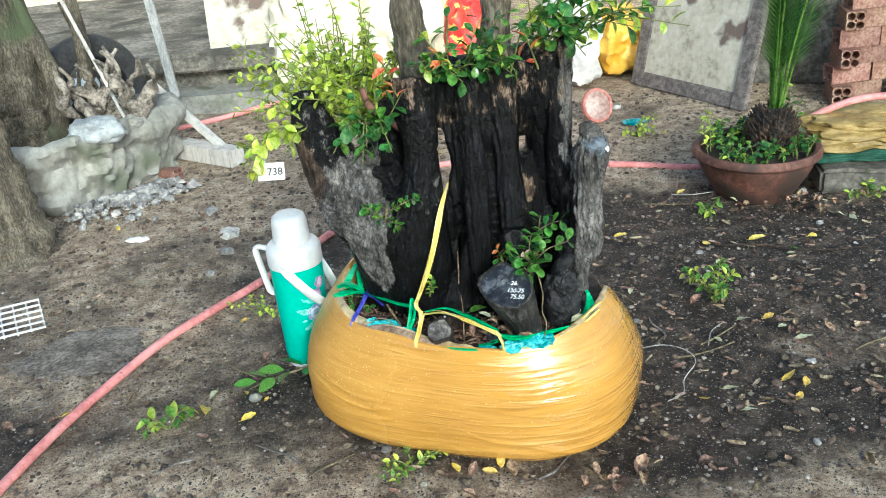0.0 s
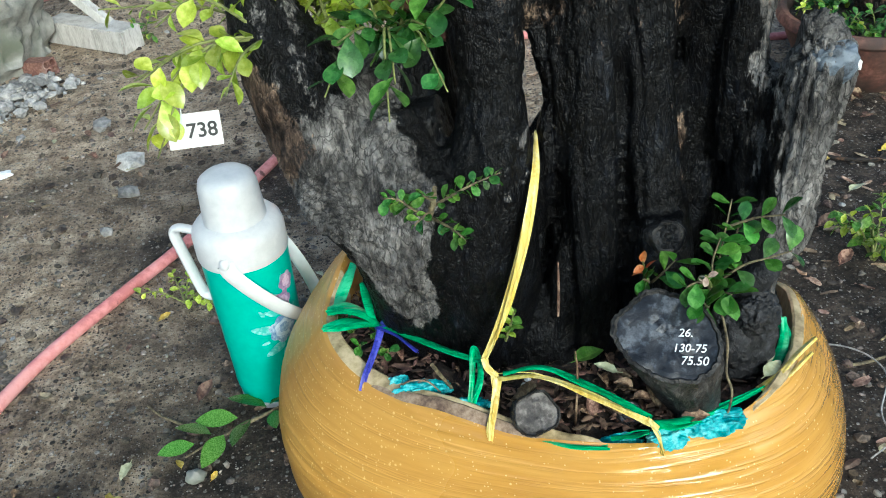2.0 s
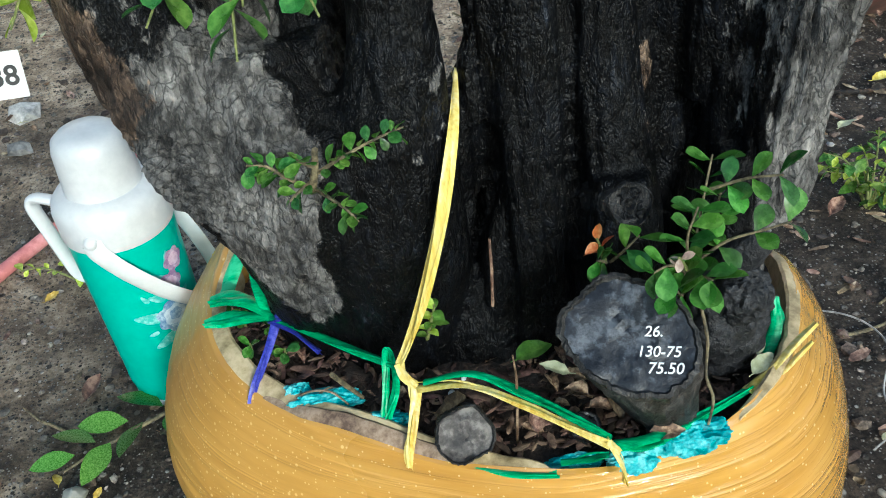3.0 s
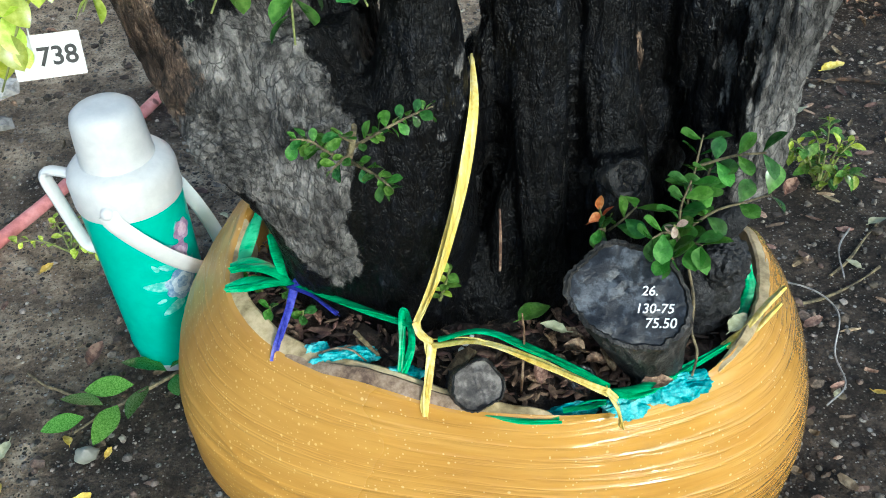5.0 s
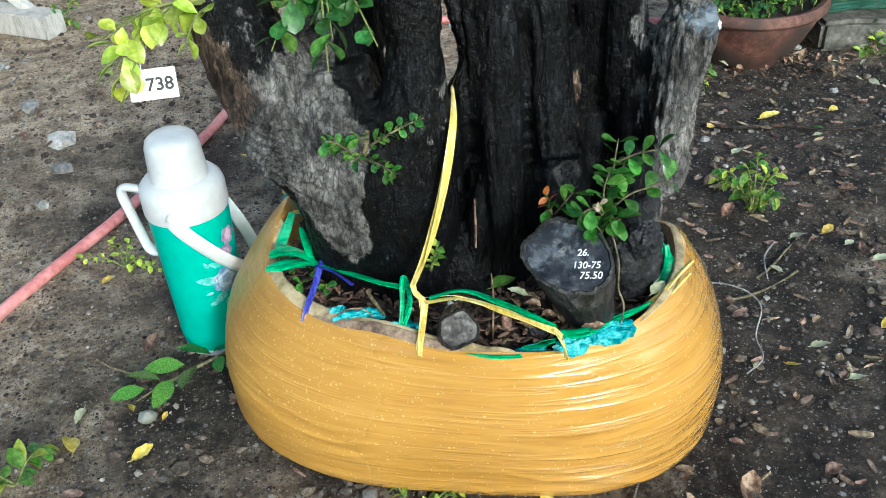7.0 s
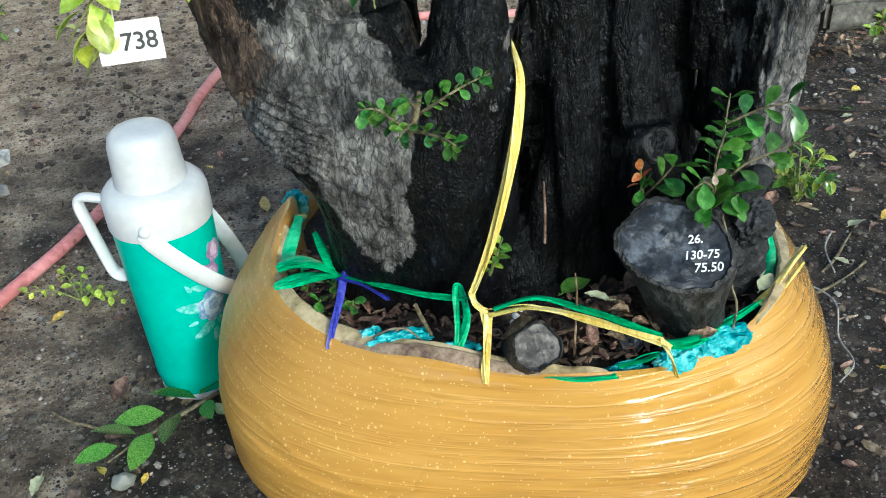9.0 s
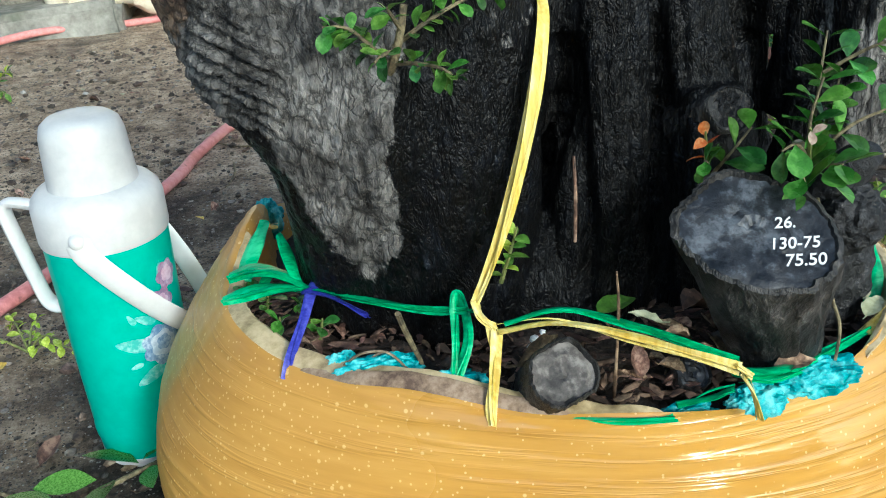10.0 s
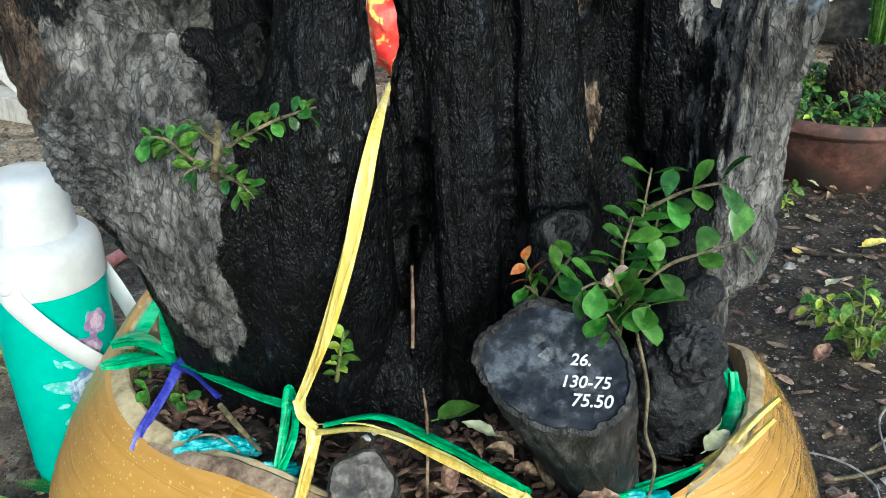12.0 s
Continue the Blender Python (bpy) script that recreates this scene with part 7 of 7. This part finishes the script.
for k in range(16):
    fallen(rt.choice(["brown", "curl", "damp"]), 0.22 + rt.gauss(0, 0.06), 1.50 + rt.gauss(0, 0.04), rt.uniform(0, 360), rt.uniform(0.45, 0.9), 0.012 + 0.012 * rt.random(), rt.uniform(-25, 25))
for kind, x, y, turn, size in (("yellow", -0.067, 1.545, 110, 0.9), ("brown", -0.05, 1.53, 60, 0.9), ("pale", 0.776, 2.056, 20, 0.7), ("yellow", 0.712, 1.736, 40, 0.9), ("pale", 0.578, 1.713, 10, 0.8), ("yellow", 1.046, 2.595, 10, 0.8), ("pale", 0.629, 2.873, 20, 0.8), ("yellow", 0.737, 3.022, 40, 0.7), ("pale", 0.444, 1.768, 60, 0.5), ("yellow", 0.70, 1.812, 15, 1.0), ("pale", 0.678, 2.098, 20, 0.9), ("pale", 0.947, 2.49, 0, 0.8), ("green", 0.997, 2.509, 150, 0.9), ("brown", 0.583, 2.204, 40, 1.0)):
    fallen(kind, x, y, turn, size)
# scraps of the torn shard: dark plastic film and a white flake on its tip
film = part("plastic_film", blob((0.264, 1.762, 0.648), (0.024, 0.016, 0.022), 51, 0.35, 4, 5), FILM)
tagged(film, "scrap of grey blue plastic film on the broken bark", "plastic film")
flake = part("paper_flake", blob((0.283, 1.760, 0.643), (0.008, 0.006, 0.006), 52, 0.5, 3, 7), WHITE_CLOTH)
tagged(flake, "small white flake stuck to the broken bark", "flake")
# mulch in the root ball
chips("mulch", "crumbs of bark and dead leaf on the potting soil", MULCH, [(p.x, p.y, 0.270 + rg.random() * 0.010, 0.001 + 0.0045 * rg.random() ** 2) for p in (POT @ Vector((rg.uniform(-0.3, 0.3), rg.uniform(-0.24, 0.0), 0)) for _ in range(2600)) if ((POT.inverted() @ p).x / 0.32) ** 2 + ((POT.inverted() @ p).y / 0.235) ** 2 < 1], category="mulch", shape=(2.6, 0.8, 0.35))
for k in range(44):
    p = POT @ Vector((rg.uniform(-0.22, 0.24), rg.uniform(-0.205, -0.09), 0))
    fallen(rg.choice(["damp", "curl", "damp"]), p.x, p.y, rg.uniform(0, 360), rg.uniform(0.22, 0.48), 0.281, rg.uniform(-40, 30))
for kind, x, y, z, turn, size in (("green", -0.027, 1.728, 0.30, 20, 1.1), ("curl", 0.04, 1.71, 0.302, 10, 1.3), ("pale", 0.03, 1.70, 0.30, 160, 1.0), ("brown", -0.115, 1.69, 0.292, -30, 1.2), ("brown", -0.02, 1.64, 0.292, 80, 0.7), ("pale", 0.205, 1.685, 0.296, 70, 0.9), ("brown", 0.215, 1.70, 0.300, 120, 0.9), ("pale", 0.190, 1.668, 0.292, 30, 0.8)):
    fallen(kind, x, y, turn, size, z, -15)
for k in range(16):
    fallen(rt.choice(["brown", "curl", "brown"]), 0.03 + rt.gauss(0, 0.05), 1.675 + rt.gauss(0, 0.025), rt.uniform(0, 360), rt.uniform(0.45, 0.8), 0.290 + 0.008 * rt.random(), rt.uniform(-35, 20))
sprout = thing("seedling", "small seedlings with oval leaves in the root ball", "plant", at=(-0.28, 1.82, 0.27))
for x, y in ((-0.292, 1.825), (-0.256, 1.81), (-0.30, 1.87), (-0.32, 1.90), (-0.27, 1.85)):
    shoot(sprout, [(x, y, 0.265), (x + 0.004, y - 0.004, 0.285), (x + 0.006, y - 0.01, 0.30)], "twig", 6, rng, 0.6, 0.5)
# dead stalks and roots in the root ball
for label, mat, pts in (
        ("thin dry stalk leaning on the charred trunk", LEAF_DRY, [(-0.037, 1.752, 0.440, 0.0013), (-0.038, 1.744, 0.410, 0.0016), (-0.040, 1.738, 0.370, 0.0015)]),
        ("thin dry stalk standing in the potting soil", LEAF_DRY, [(-0.036, 1.662, 0.380, 0.0008), (-0.034, 1.660, 0.345, 0.0012), (-0.037, 1.655, 0.270, 0.0014)]),
        ("broken grey green stalk leaning in the potting soil", TWIG, [(-0.197, 1.703, 0.350, 0.0026), (-0.190, 1.714, 0.325, 0.0024), (-0.176, 1.732, 0.282, 0.0020)]),
        ("dead vine hanging beside the sawn stub", TWIG, [(0.127, 1.664, 0.415, 0.0014), (0.134, 1.650, 0.375, 0.0016), (0.130, 1.634, 0.345, 0.0013), (0.137, 1.628, 0.318, 0.0015), (0.131, 1.620, 0.285, 0.0013)]),
        ("pale looping root on the potting soil", LITTER, [(-0.245, 1.742, 0.283, 0.0010), (-0.226, 1.735, 0.299, 0.0012), (-0.205, 1.728, 0.301, 0.0011), (-0.190, 1.722, 0.286, 0.0009)]),
        ("pale looping root on the potting soil", LITTER, [(-0.232, 1.728, 0.281, 0.0009), (-0.214, 1.738, 0.293, 0.0011), (-0.200, 1.742, 0.290, 0.0012), (-0.182, 1.728, 0.280, 0.0009)]),
        ("pale looping root on the potting soil", LITTER, [(-0.222, 1.722, 0.280, 0.0008), (-0.205, 1.720, 0.288, 0.0009), (-0.188, 1.708, 0.283, 0.0008)])):
    tagged(part("dry_stalk", tube(pts, 7, 6, rough=0.15), mat), label, "stalk", "dead stalks in the root ball")
for x, y, z, r in ((-0.084, 1.712, 0.300, 0.0045), (-0.090, 1.704, 0.298, 0.0035), (-0.076, 1.716, 0.303, 0.0028)):
    tagged(part("white_pebble", blob((x, y, z), (r, r, r * 0.8), x * 90, 0.3, 2, 4), WHITE_CLOTH), "tiny white pebble on the potting soil", "pebble", "white pebbles in the root ball")
